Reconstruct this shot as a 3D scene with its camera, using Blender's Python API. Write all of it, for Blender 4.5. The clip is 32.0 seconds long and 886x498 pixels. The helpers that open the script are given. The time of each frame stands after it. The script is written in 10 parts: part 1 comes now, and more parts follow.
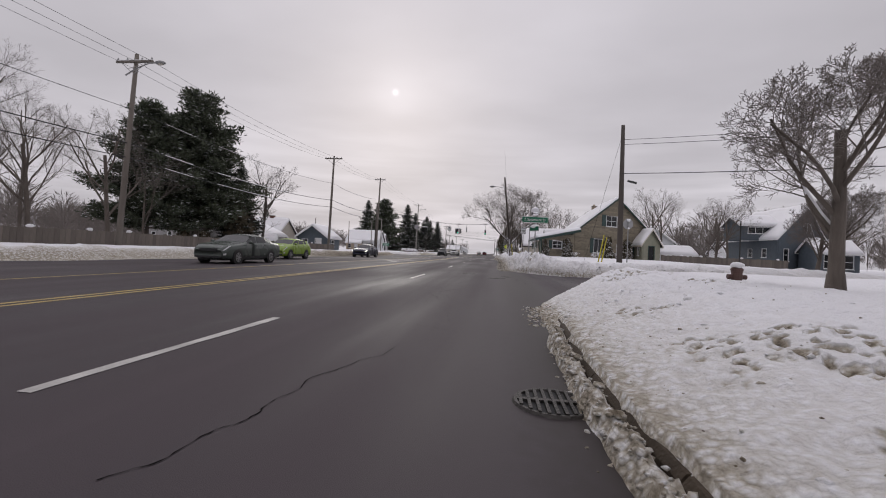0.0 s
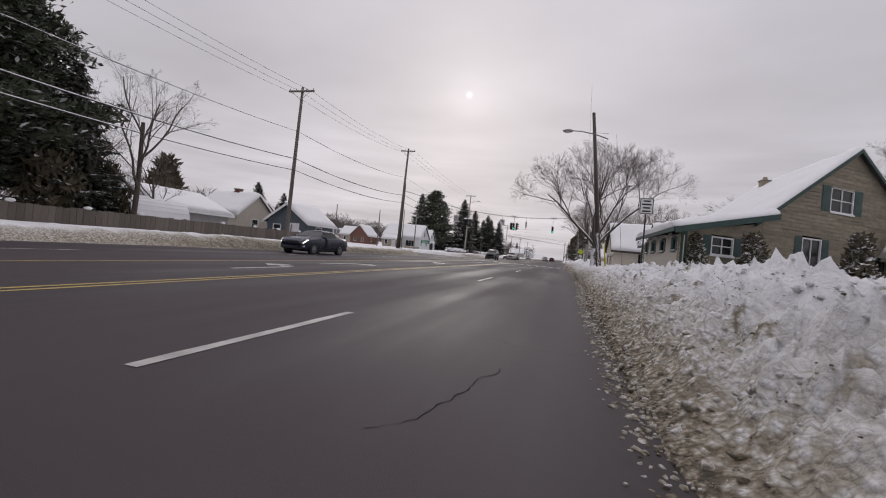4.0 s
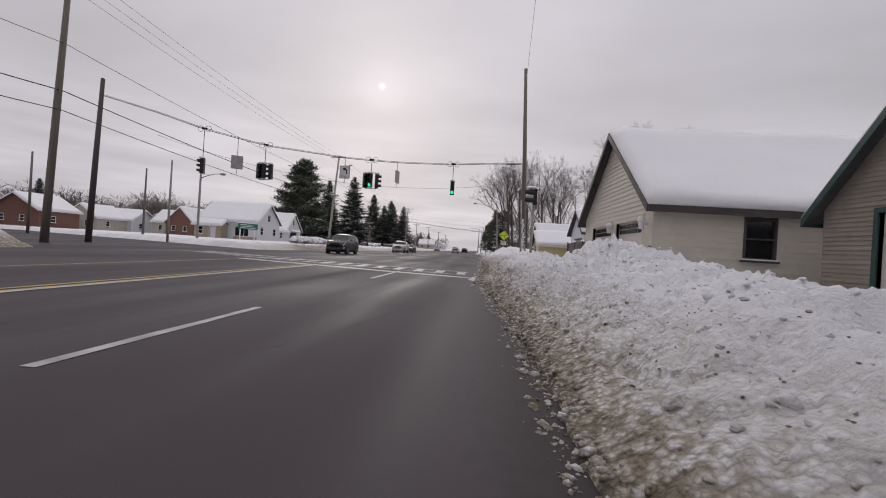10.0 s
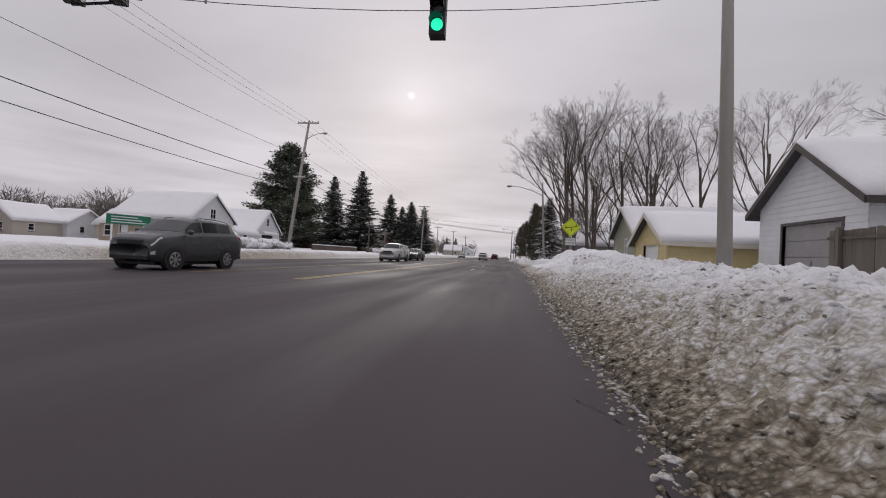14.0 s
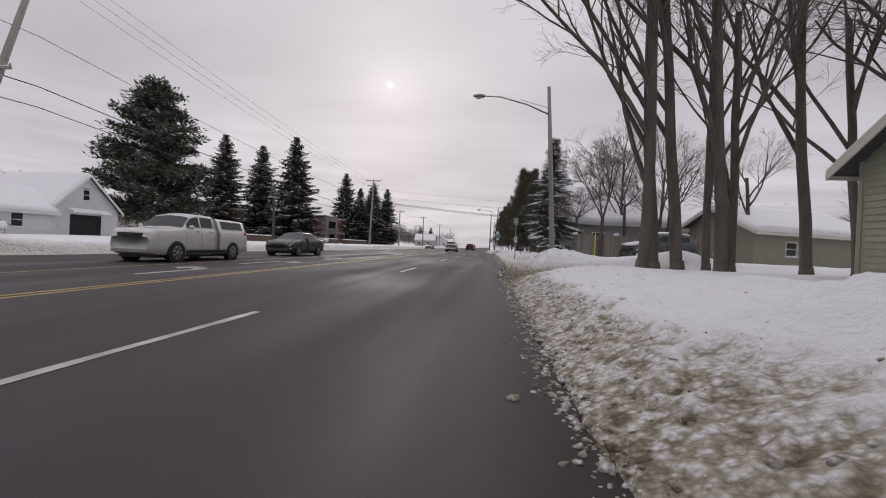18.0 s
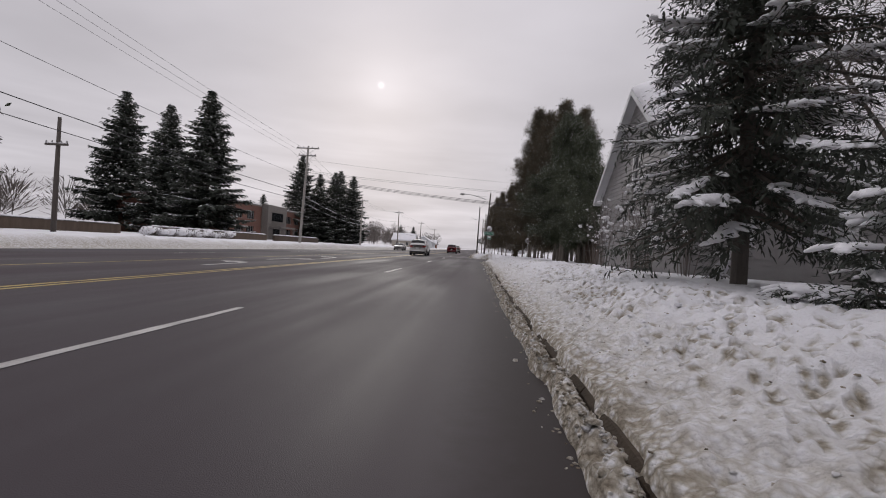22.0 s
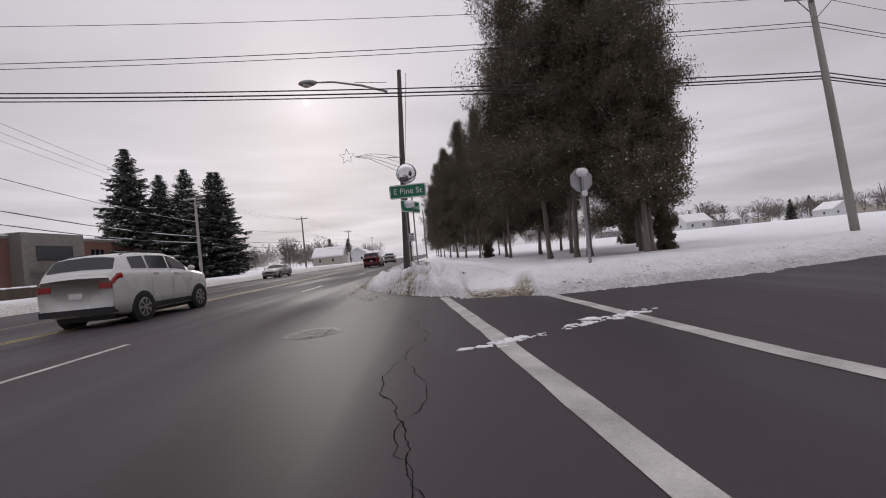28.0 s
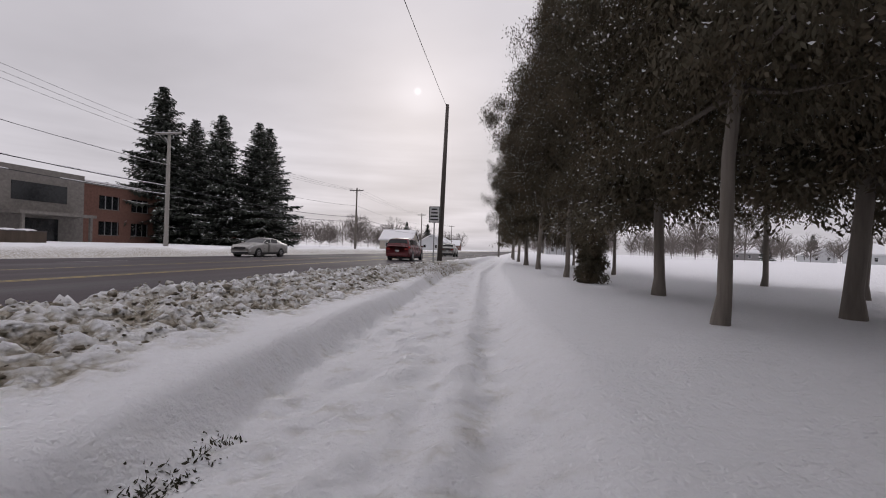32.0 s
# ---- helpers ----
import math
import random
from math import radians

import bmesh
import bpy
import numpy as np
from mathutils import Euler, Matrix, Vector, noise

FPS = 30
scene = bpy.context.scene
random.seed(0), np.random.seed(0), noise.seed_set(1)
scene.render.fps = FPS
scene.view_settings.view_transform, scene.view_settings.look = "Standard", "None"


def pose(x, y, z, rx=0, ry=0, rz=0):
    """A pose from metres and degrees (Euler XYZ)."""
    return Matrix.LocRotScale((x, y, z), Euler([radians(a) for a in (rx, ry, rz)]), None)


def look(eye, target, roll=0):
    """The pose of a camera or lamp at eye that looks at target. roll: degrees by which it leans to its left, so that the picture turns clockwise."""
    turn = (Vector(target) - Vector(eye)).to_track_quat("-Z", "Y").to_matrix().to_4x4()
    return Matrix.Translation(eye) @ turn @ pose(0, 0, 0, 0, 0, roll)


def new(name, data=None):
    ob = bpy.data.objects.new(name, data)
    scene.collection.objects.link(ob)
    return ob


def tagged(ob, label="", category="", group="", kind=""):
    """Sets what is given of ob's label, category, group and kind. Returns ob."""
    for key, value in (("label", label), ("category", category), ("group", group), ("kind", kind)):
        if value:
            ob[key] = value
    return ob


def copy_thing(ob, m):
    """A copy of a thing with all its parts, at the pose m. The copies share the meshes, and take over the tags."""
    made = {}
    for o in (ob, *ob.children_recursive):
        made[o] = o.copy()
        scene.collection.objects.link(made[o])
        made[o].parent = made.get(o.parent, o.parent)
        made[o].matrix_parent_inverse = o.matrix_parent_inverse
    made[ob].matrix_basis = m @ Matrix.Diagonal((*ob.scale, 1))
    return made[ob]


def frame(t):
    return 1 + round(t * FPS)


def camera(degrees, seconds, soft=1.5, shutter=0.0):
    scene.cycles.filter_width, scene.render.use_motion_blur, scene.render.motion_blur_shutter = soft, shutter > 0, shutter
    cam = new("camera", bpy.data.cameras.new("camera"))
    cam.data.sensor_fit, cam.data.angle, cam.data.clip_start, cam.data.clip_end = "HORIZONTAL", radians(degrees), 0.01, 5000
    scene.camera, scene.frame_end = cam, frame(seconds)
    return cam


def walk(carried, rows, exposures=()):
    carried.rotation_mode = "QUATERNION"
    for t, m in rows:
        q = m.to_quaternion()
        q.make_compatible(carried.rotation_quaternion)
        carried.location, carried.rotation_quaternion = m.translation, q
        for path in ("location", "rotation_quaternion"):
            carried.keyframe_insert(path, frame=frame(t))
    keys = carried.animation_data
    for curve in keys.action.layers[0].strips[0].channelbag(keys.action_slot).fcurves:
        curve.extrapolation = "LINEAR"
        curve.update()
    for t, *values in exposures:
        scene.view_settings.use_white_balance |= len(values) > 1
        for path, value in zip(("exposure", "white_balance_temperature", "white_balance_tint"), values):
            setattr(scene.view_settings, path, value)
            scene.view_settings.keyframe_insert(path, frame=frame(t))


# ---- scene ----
cam = camera(93.3, 32.0, soft=1.05)
# seconds, eye x y z, yaw, pitch, roll
PATH = [
    (0.0, -0.455, 1.087, 0.980, 6.89, 0.38, -2.44),
    (0.5, -0.331, 4.322, 0.980, 6.35, -0.23, -2.86),
    (1.0, -0.141, 7.553, 0.980, 6.06, 0.36, -2.30),
    (1.5, 0.053, 10.579, 0.980, 4.08, 0.47, -1.27),
    (2.0, 0.162, 13.483, 0.980, 5.58, 0.18, -3.93),
    (2.5, 0.134, 16.528, 0.980, 5.56, -0.26, -7.28),
    (3.0, -0.036, 19.639, 0.980, 9.99, -1.15, -9.56),
    (3.5, -0.286, 22.647, 0.980, 13.56, -0.39, -7.27),
    (4.0, -0.568, 25.572, 0.980, 15.97, 0.07, -5.26),
    (4.5, -0.914, 28.551, 0.980, 12.84, 1.14, 2.34),
    (6.5, -0.581, 40.442, 0.980, 3.29, -0.15, -3.53),
    (7.0, -0.482, 43.546, 0.980, 3.24, 0.21, -3.27),
    (7.5, -0.398, 46.697, 0.980, 4.83, -0.15, -5.60),
    (8.0, -0.315, 49.882, 0.980, 5.06, -0.01, -4.81),
    (8.5, -0.267, 53.034, 0.980, 7.63, -0.20, -6.03),
    (9.0, -0.278, 56.028, 0.980, 5.92, 0.23, -2.67),
    (9.5, -0.290, 58.909, 0.980, 8.33, 0.04, -4.04),
    (10.0, -0.295, 61.685, 0.980, 4.68, -0.00, -3.55),
    (10.5, -0.353, 64.401, 0.980, 8.49, -0.04, -4.15),
    (11.0, -0.448, 67.232, 0.980, 5.01, 0.03, -3.58),
    (11.5, -0.565, 70.209, 0.980, 9.30, -0.27, -5.51),
    (12.0, -0.585, 73.302, 0.980, 8.09, -0.11, -4.24),
    (12.5, -0.545, 76.465, 0.980, 8.22, 0.29, -4.99),
    (13.0, -0.682, 79.578, 0.980, 11.52, -0.16, -7.38),
    (13.5, -0.941, 82.448, 0.980, 10.60, 0.85, -3.44),
    (15.5, -0.618, 94.746, 0.980, 4.28, -0.71, -5.81),
    (16.0, -0.476, 98.269, 0.980, 5.20, -0.27, -4.64),
    (16.5, -0.379, 101.606, 0.980, 7.52, -0.29, -4.87),
    (17.0, -0.339, 104.813, 0.980, 6.16, -0.14, -2.34),
    (17.5, -0.320, 107.886, 0.980, 6.88, -0.36, -3.69),
    (18.0, -0.285, 110.862, 0.980, 6.24, -0.45, -2.38),
    (18.5, -0.248, 113.887, 0.980, 6.91, -0.52, -2.90),
    (19.0, -0.275, 117.099, 0.980, 6.18, -0.42, -3.16),
    (19.5, -0.385, 120.468, 0.980, 7.78, -0.35, -3.83),
    (20.0, -0.514, 123.805, 0.980, 8.35, -0.50, -4.60),
    (20.5, -0.559, 126.908, 0.980, 9.02, -0.17, -2.34),
    (21.0, -0.457, 129.638, 0.980, 7.38, 0.20, -0.82),
    (21.5, -0.267, 132.196, 0.980, 5.01, 0.26, -0.75),
    (22.0, -0.148, 135.015, 0.980, 4.60, -0.14, -3.46),
    (22.5, -0.167, 138.219, 0.980, 6.24, -0.60, -4.86),
    (23.0, -0.243, 141.483, 0.980, 8.85, -0.44, -4.72),
    (23.5, -0.266, 144.475, 0.980, 7.53, 0.03, -2.34),
    (24.0, -0.221, 147.264, 0.980, 8.10, -0.00, -2.28),
    (24.5, -0.156, 150.084, 0.980, 7.04, 0.17, -1.99),
    (25.0, -0.090, 152.979, 0.980, 8.99, -0.15, -2.48),
    (25.5, 0.058, 155.761, 0.980, 8.00, 0.09, -2.15),
    (27.5, 1.176, 168.328, 0.980, 4.72, 0.54, 3.51),
    (28.0, 1.604, 170.217, 0.980, -1.95, 0.45, 5.54),
    (28.5, 2.126, 172.678, 0.980, -2.66, 0.55, 2.16),
    (29.0, 2.574, 175.379, 0.980, -3.96, -0.96, -3.46),
    (29.5, 2.812, 178.122, 1.020, 1.93, -1.91, -4.22),
    (30.0, 3.06, 180.816, 1.020, 0.75, 2.5, -3.0),
    (30.5, 3.27, 183.298, 1.020, -3.3, 4.8, -3.3),
    (31.0, 3.65, 185.405, 1.020, 3.2, 0.88, -7.6),
    (31.5, 3.88, 187.074, 1.020, 12.1, -0.88, -7.8),
    (32.0, 3.95, 188.369, 1.020, 10.15, 0.0, -1.85),
]
walk(cam, [(t, pose(x, y, z, 90 + pitch, roll, yaw)) for t, x, y, z, yaw, pitch, roll in PATH],
     exposures=[(0.0, 0.0), (17.0, 0.0), (20.0, 0.05), (21.0, 0.05), (22.5, 0.0), (25.0, 0.04), (29.0, 0.09), (32.0, 0.05)])

# ---- world and sun ----
SUN_AZ, SUN_EL = radians(-14.3), radians(20.5)
SUN_DIR = Vector((math.sin(SUN_AZ) * math.cos(SUN_EL), math.cos(SUN_AZ) * math.cos(SUN_EL), math.sin(SUN_EL)))


def build_world():
    w = bpy.data.worlds.new("overcast_sky")
    scene.world = w
    w.use_nodes = True
    nt = w.node_tree
    nt.nodes.clear()
    N = nt.nodes.new
    L = nt.links.new
    out, bg = N("ShaderNodeOutputWorld"), N("ShaderNodeBackground")
    tc = N("ShaderNodeTexCoord")
    sky = N("ShaderNodeTexSky")
    sky.sky_type = "NISHITA"
    sky.sun_disc = False
    sky.sun_elevation = SUN_EL
    sky.sun_rotation = SUN_AZ
    sky.air_density, sky.dust_density = 1.0, 4.0
    # height of the direction above the horizon
    sep = N("ShaderNodeSeparateXYZ")
    L(tc.outputs["Generated"], sep.inputs[0])
    # cloud deck: direction projected on a flat layer
    add = N("ShaderNodeMath"); add.operation = "ADD"; add.inputs[1].default_value = 0.12
    mx = N("ShaderNodeMath"); mx.operation = "MAXIMUM"; mx.inputs[1].default_value = 0.0
    L(sep.outputs[2], mx.inputs[0]); L(mx.outputs[0], add.inputs[0])
    dv = N("ShaderNodeVectorMath"); dv.operation = "DIVIDE"
    cmb = N("ShaderNodeCombineXYZ")
    for i in range(3):
        L(add.outputs[0], cmb.inputs[i])
    L(tc.outputs["Generated"], dv.inputs[0]); L(cmb.outputs[0], dv.inputs[1])
    scl = N("ShaderNodeVectorMath"); scl.operation = "MULTIPLY"; scl.inputs[1].default_value = (0.55, 0.75, 0.0)
    L(dv.outputs[0], scl.inputs[0])
    n1 = N("ShaderNodeTexNoise"); n1.inputs["Scale"].default_value = 1.3; n1.inputs["Detail"].default_value = 5
    n1.inputs["Roughness"].default_value = 0.45
    L(scl.outputs[0], n1.inputs["Vector"])
    cl = N("ShaderNodeMapRange"); cl.inputs[1].default_value = 0.3; cl.inputs[2].default_value = 0.72
    cl.inputs[3].default_value = 0.84; cl.inputs[4].default_value = 1.14
    L(n1.outputs["Fac"], cl.inputs[0])
    # long thin bands low over the horizon
    bandv = N("ShaderNodeVectorMath"); bandv.operation = "MULTIPLY"; bandv.inputs[1].default_value = (2.2, 2.2, 26.0)
    L(tc.outputs["Generated"], bandv.inputs[0])
    nb = N("ShaderNodeTexNoise"); nb.inputs["Scale"].default_value = 1.0; nb.inputs["Detail"].default_value = 4
    L(bandv.outputs[0], nb.inputs["Vector"])
    bm = N("ShaderNodeMapRange"); bm.inputs[1].default_value = 0.42; bm.inputs[2].default_value = 0.72; bm.inputs[3].default_value = 0.93; bm.inputs[4].default_value = 1.32
    L(nb.outputs["Fac"], bm.inputs[0])
    lowm = N("ShaderNodeMapRange"); lowm.inputs[1].default_value = 0.05; lowm.inputs[2].default_value = 0.30; lowm.inputs[3].default_value = 1.0; lowm.inputs[4].default_value = 0.0
    L(sep.outputs[2], lowm.inputs[0])
    band = N("ShaderNodeMix"); band.data_type = "FLOAT"; band.inputs[2].default_value = 1.0
    L(lowm.outputs[0], band.inputs[0]); L(bm.outputs[0], band.inputs[3])
    # brighter towards the veiled sun, darker away from it
    dot = N("ShaderNodeVectorMath"); dot.operation = "DOT_PRODUCT"; dot.inputs[1].default_value = SUN_DIR
    L(tc.outputs["Generated"], dot.inputs[0])
    wide = N("ShaderNodeMapRange"); wide.inputs[1].default_value = -0.2; wide.inputs[2].default_value = 1.0
    wide.inputs[3].default_value = 0.42; wide.inputs[4].default_value = 0.575
    L(dot.outputs["Value"], wide.inputs[0])

    def lobe(power, gain):
        c = N("ShaderNodeMath"); c.operation = "MAXIMUM"; c.inputs[1].default_value = 0.0
        p = N("ShaderNodeMath"); p.operation = "POWER"; p.inputs[1].default_value = power
        m = N("ShaderNodeMath"); m.operation = "MULTIPLY"; m.inputs[1].default_value = gain
        L(dot.outputs["Value"], c.inputs[0]); L(c.outputs[0], p.inputs[0]); L(p.outputs[0], m.inputs[0])
        return m.outputs[0]

    # an overcast sky grows brighter towards the zenith
    zen = N("ShaderNodeMapRange"); zen.interpolation_type = "SMOOTHSTEP"
    zen.inputs[1].default_value = 0.45; zen.inputs[2].default_value = 1.0; zen.inputs[3].default_value = 1.0; zen.inputs[4].default_value = 2.1
    L(sep.outputs[2], zen.inputs[0])
    zm = N("ShaderNodeMath"); zm.operation = "MULTIPLY"
    L(wide.outputs[0], zm.inputs[0]); L(zen.outputs[0], zm.inputs[1])
    s = zm.outputs[0]
    m = N("ShaderNodeMath"); m.operation = "MULTIPLY"
    L(s, m.inputs[0]); L(cl.outputs[0], m.inputs[1]); s = m.outputs[0]
    m2 = N("ShaderNodeMath"); m2.operation = "MULTIPLY"
    L(s, m2.inputs[0]); L(band.outputs[0], m2.inputs[1]); s = m2.outputs[0]
    for power, gain in ((12, 0.04), (90, 0.06), (700, 0.075), (60000, 0.36)):
        a = N("ShaderNodeMath"); a.operation = "ADD"
        L(s, a.inputs[0]); L(lobe(power, gain), a.inputs[1]); s = a.outputs[0]
    tint = N("ShaderNodeVectorMath"); tint.operation = "SCALE"; tint.inputs[0].default_value = (1.0, 0.955, 1.03)
    L(s, tint.inputs["Scale"])
    # a little of the clear sky shows through the deck
    k = N("ShaderNodeVectorMath"); k.operation = "SCALE"; k.inputs["Scale"].default_value = 0.002
    L(sky.outputs[0], k.inputs[0])
    tot = N("ShaderNodeVectorMath"); tot.operation = "ADD"
    L(tint.outputs[0], tot.inputs[0]); L(k.outputs[0], tot.inputs[1])
    L(tot.outputs[0], bg.inputs["Color"])
    bg.inputs["Strength"].default_value = 1.0
    L(bg.outputs[0], out.inputs[0])
    sun = bpy.data.lights.new("sun", "SUN")
    sun.energy, sun.angle, sun.color = 0.3, radians(14), (1.0, 0.96, 0.9)
    ob = new("sun", sun)
    ob.matrix_world = look(SUN_DIR * 50, (0, 0, 0))


build_world()

# ---- materials ----


def mat(name, base, rough=0.8, var=0.25, scale=3.0, bump=0.3, bscale=40.0, metal=0.0, stretch=(1, 1, 1), spec=0.5, per=0.0, tint2=None):
    """Painted or raw surface: base colour varied at two scales, with fine relief. per: variation from piece to piece."""
    m = bpy.data.materials.new(name)
    m.use_nodes = True
    nt = m.node_tree
    b = nt.nodes["Principled BSDF"]
    N, L = nt.nodes.new, nt.links.new
    tc = N("ShaderNodeTexCoord")
    mp = N("ShaderNodeMapping"); mp.inputs["Scale"].default_value = stretch
    L(tc.outputs["Object"], mp.inputs[0])
    n1 = N("ShaderNodeTexNoise"); n1.inputs["Scale"].default_value = scale; n1.inputs["Detail"].default_value = 6
    n2 = N("ShaderNodeTexNoise"); n2.inputs["Scale"].default_value = bscale; n2.inputs["Detail"].default_value = 4
    L(mp.outputs[0], n1.inputs["Vector"]); L(mp.outputs[0], n2.inputs["Vector"])
    mixf = N("ShaderNodeMath"); mixf.operation = "MULTIPLY_ADD"; mixf.inputs[1].default_value = 0.35
    L(n2.outputs["Fac"], mixf.inputs[0]); L(n1.outputs["Fac"], mixf.inputs[2])
    rng = N("ShaderNodeMapRange"); rng.inputs[1].default_value = 0.4; rng.inputs[2].default_value = 0.95
    L(mixf.outputs[0], rng.inputs[0])
    col = N("ShaderNodeMix"); col.data_type = "RGBA"
    c2 = tint2 or tuple(c * (1 - var) for c in base)
    col.inputs[6].default_value = (*base, 1)
    col.inputs[7].default_value = (*c2, 1)
    L(rng.outputs[0], col.inputs[0])
    src = col.outputs[2]
    if per:
        oi = N("ShaderNodeObjectInfo")
        hs = N("ShaderNodeHueSaturation")
        pr = N("ShaderNodeMapRange"); pr.inputs[3].default_value = 1 - per; pr.inputs[4].default_value = 1 + per
        L(oi.outputs["Random"], pr.inputs[0]); L(pr.outputs[0], hs.inputs["Value"]); L(src, hs.inputs["Color"])
        src = hs.outputs[0]
    L(src, b.inputs["Base Color"])
    rr = N("ShaderNodeMapRange"); rr.inputs[3].default_value = max(0.03, rough - 0.12); rr.inputs[4].default_value = min(1, rough + 0.12)
    L(n1.outputs["Fac"], rr.inputs[0]); L(rr.outputs[0], b.inputs["Roughness"])
    b.inputs["Metallic"].default_value = metal
    b.inputs["Specular IOR Level"].default_value = spec
    if bump:
        bp = N("ShaderNodeBump"); bp.inputs["Strength"].default_value = bump; bp.inputs["Distance"].default_value = 0.02
        L(n2.outputs["Fac"], bp.inputs["Height"]); L(bp.outputs[0], b.inputs["Normal"])
    return m


def snow_material(name, dirty):
    m = bpy.data.materials.new(name)
    m.use_nodes = True
    nt = m.node_tree
    b = nt.nodes["Principled BSDF"]
    N, L = nt.nodes.new, nt.links.new
    tc = N("ShaderNodeTexCoord")
    n2 = N("ShaderNodeTexNoise"); n2.inputs["Scale"].default_value = 34; n2.inputs["Detail"].default_value = 4
    n3 = N("ShaderNodeTexNoise"); n3.inputs["Scale"].default_value = 9; n3.inputs["Detail"].default_value = 9; n3.inputs["Roughness"].default_value = 0.72
    for n in (n2, n3):
        L(tc.outputs["Object"], n.inputs["Vector"])
    ramp = N("ShaderNodeValToRGB")
    e = ramp.color_ramp.elements
    e[0].position, e[0].color = 0.0, (0.86, 0.86, 0.885, 1)
    e[1].position, e[1].color = 1.0, (0.10, 0.085, 0.065, 1)
    for p, c in ((0.25, (0.70, 0.685, 0.665, 1)), (0.5, (0.45, 0.412, 0.345, 1)), (0.8, (0.23, 0.192, 0.138, 1))):
        x = e.new(p); x.color = c
    if dirty:
        at = N("ShaderNodeAttribute"); at.attribute_name = "dirt"
        ma = N("ShaderNodeMath"); ma.operation = "MULTIPLY_ADD"; ma.inputs[1].default_value = 0.6; ma.inputs[2].default_value = -0.31
        L(n3.outputs["Fac"], ma.inputs[0])
        # dirt breaks up where there is some of it
        mu = N("ShaderNodeMath"); mu.operation = "MULTIPLY_ADD"; mu.inputs[1].default_value = 1.6
        L(at.outputs["Fac"], mu.inputs[0])
        sm = N("ShaderNodeMath"); sm.operation = "MULTIPLY"
        L(ma.outputs[0], sm.inputs[0])
        k = N("ShaderNodeMapRange"); k.inputs[1].default_value = 0.02; k.inputs[2].default_value = 0.4; k.inputs[3].default_value = 0.12; k.inputs[4].default_value = 1.5
        L(at.outputs["Fac"], k.inputs[0]); L(k.outputs[0], sm.inputs[1]); L(sm.outputs[0], mu.inputs[2])
        mu.inputs[1].default_value = 1.0
        L(mu.outputs[0], ramp.inputs[0])
    else:
        k = N("ShaderNodeMapRange"); k.inputs[3].default_value = -0.05; k.inputs[4].default_value = 0.12
        L(n3.outputs["Fac"], k.inputs[0]); L(k.outputs[0], ramp.inputs[0])
    L(ramp.outputs[0], b.inputs["Base Color"])
    b.inputs["Roughness"].default_value = 0.75
    # dents and crumbs: rounded cells at two sizes, bent by noise
    bend = N("ShaderNodeMix"); bend.data_type = "VECTOR"; bend.inputs[0].default_value = 0.022
    L(tc.outputs["Object"], bend.inputs[4]); L(n3.outputs["Color"], bend.inputs[5])
    crumbs = []
    for sc in (13.0, 29.0):
        vo = N("ShaderNodeTexVoronoi"); vo.inputs["Scale"].default_value = sc
        L(bend.outputs[1], vo.inputs["Vector"])
        crumbs.append(vo.outputs["Distance"])
    cr = N("ShaderNodeMath"); cr.operation = "MULTIPLY_ADD"; cr.inputs[1].default_value = 0.6
    L(crumbs[1], cr.inputs[0]); L(crumbs[0], cr.inputs[2])
    if dirty:
        # dirt gathers between the crumbs
        gat = N("ShaderNodeMapRange"); gat.inputs[1].default_value = 0.35; gat.inputs[2].default_value = 1.0; gat.inputs[3].default_value = -0.17; gat.inputs[4].default_value = 0.17
        L(cr.outputs[0], gat.inputs[0])
        gm = N("ShaderNodeMath"); gm.operation = "MULTIPLY_ADD"
        L(gat.outputs[0], gm.inputs[0]); L(k.outputs[0], gm.inputs[1]); L(mu.outputs[0], gm.inputs[2])
        L(gm.outputs[0], ramp.inputs[0])
    b.inputs["Specular IOR Level"].default_value = 0.25
    bp = N("ShaderNodeBump"); bp.inputs["Strength"].default_value = 0.8 if dirty else 0.4; bp.inputs["Distance"].default_value = 0.03
    mm = N("ShaderNodeMath"); mm.operation = "MULTIPLY_ADD"; mm.inputs[1].default_value = 2.0
    L(n3.outputs["Fac"], mm.inputs[0]); L(n2.outputs["Fac"], mm.inputs[2])
    height = mm.outputs[0]
    if dirty:
        ca = N("ShaderNodeMath"); ca.operation = "MULTIPLY"
        ck = N("ShaderNodeMapRange"); ck.inputs[1].default_value = 0.04; ck.inputs[2].default_value = 0.3; ck.inputs[3].default_value = -0.25; ck.inputs[4].default_value = -2.4
        L(at.outputs["Fac"], ck.inputs[0]); L(ck.outputs[0], ca.inputs[0]); L(cr.outputs[0], ca.inputs[1])
        hs = N("ShaderNodeMath"); hs.operation = "ADD"
        L(height, hs.inputs[0]); L(ca.outputs[0], hs.inputs[1]); height = hs.outputs[0]
    L(height, bp.inputs["Height"]); L(bp.outputs[0], b.inputs["Normal"])
    return m


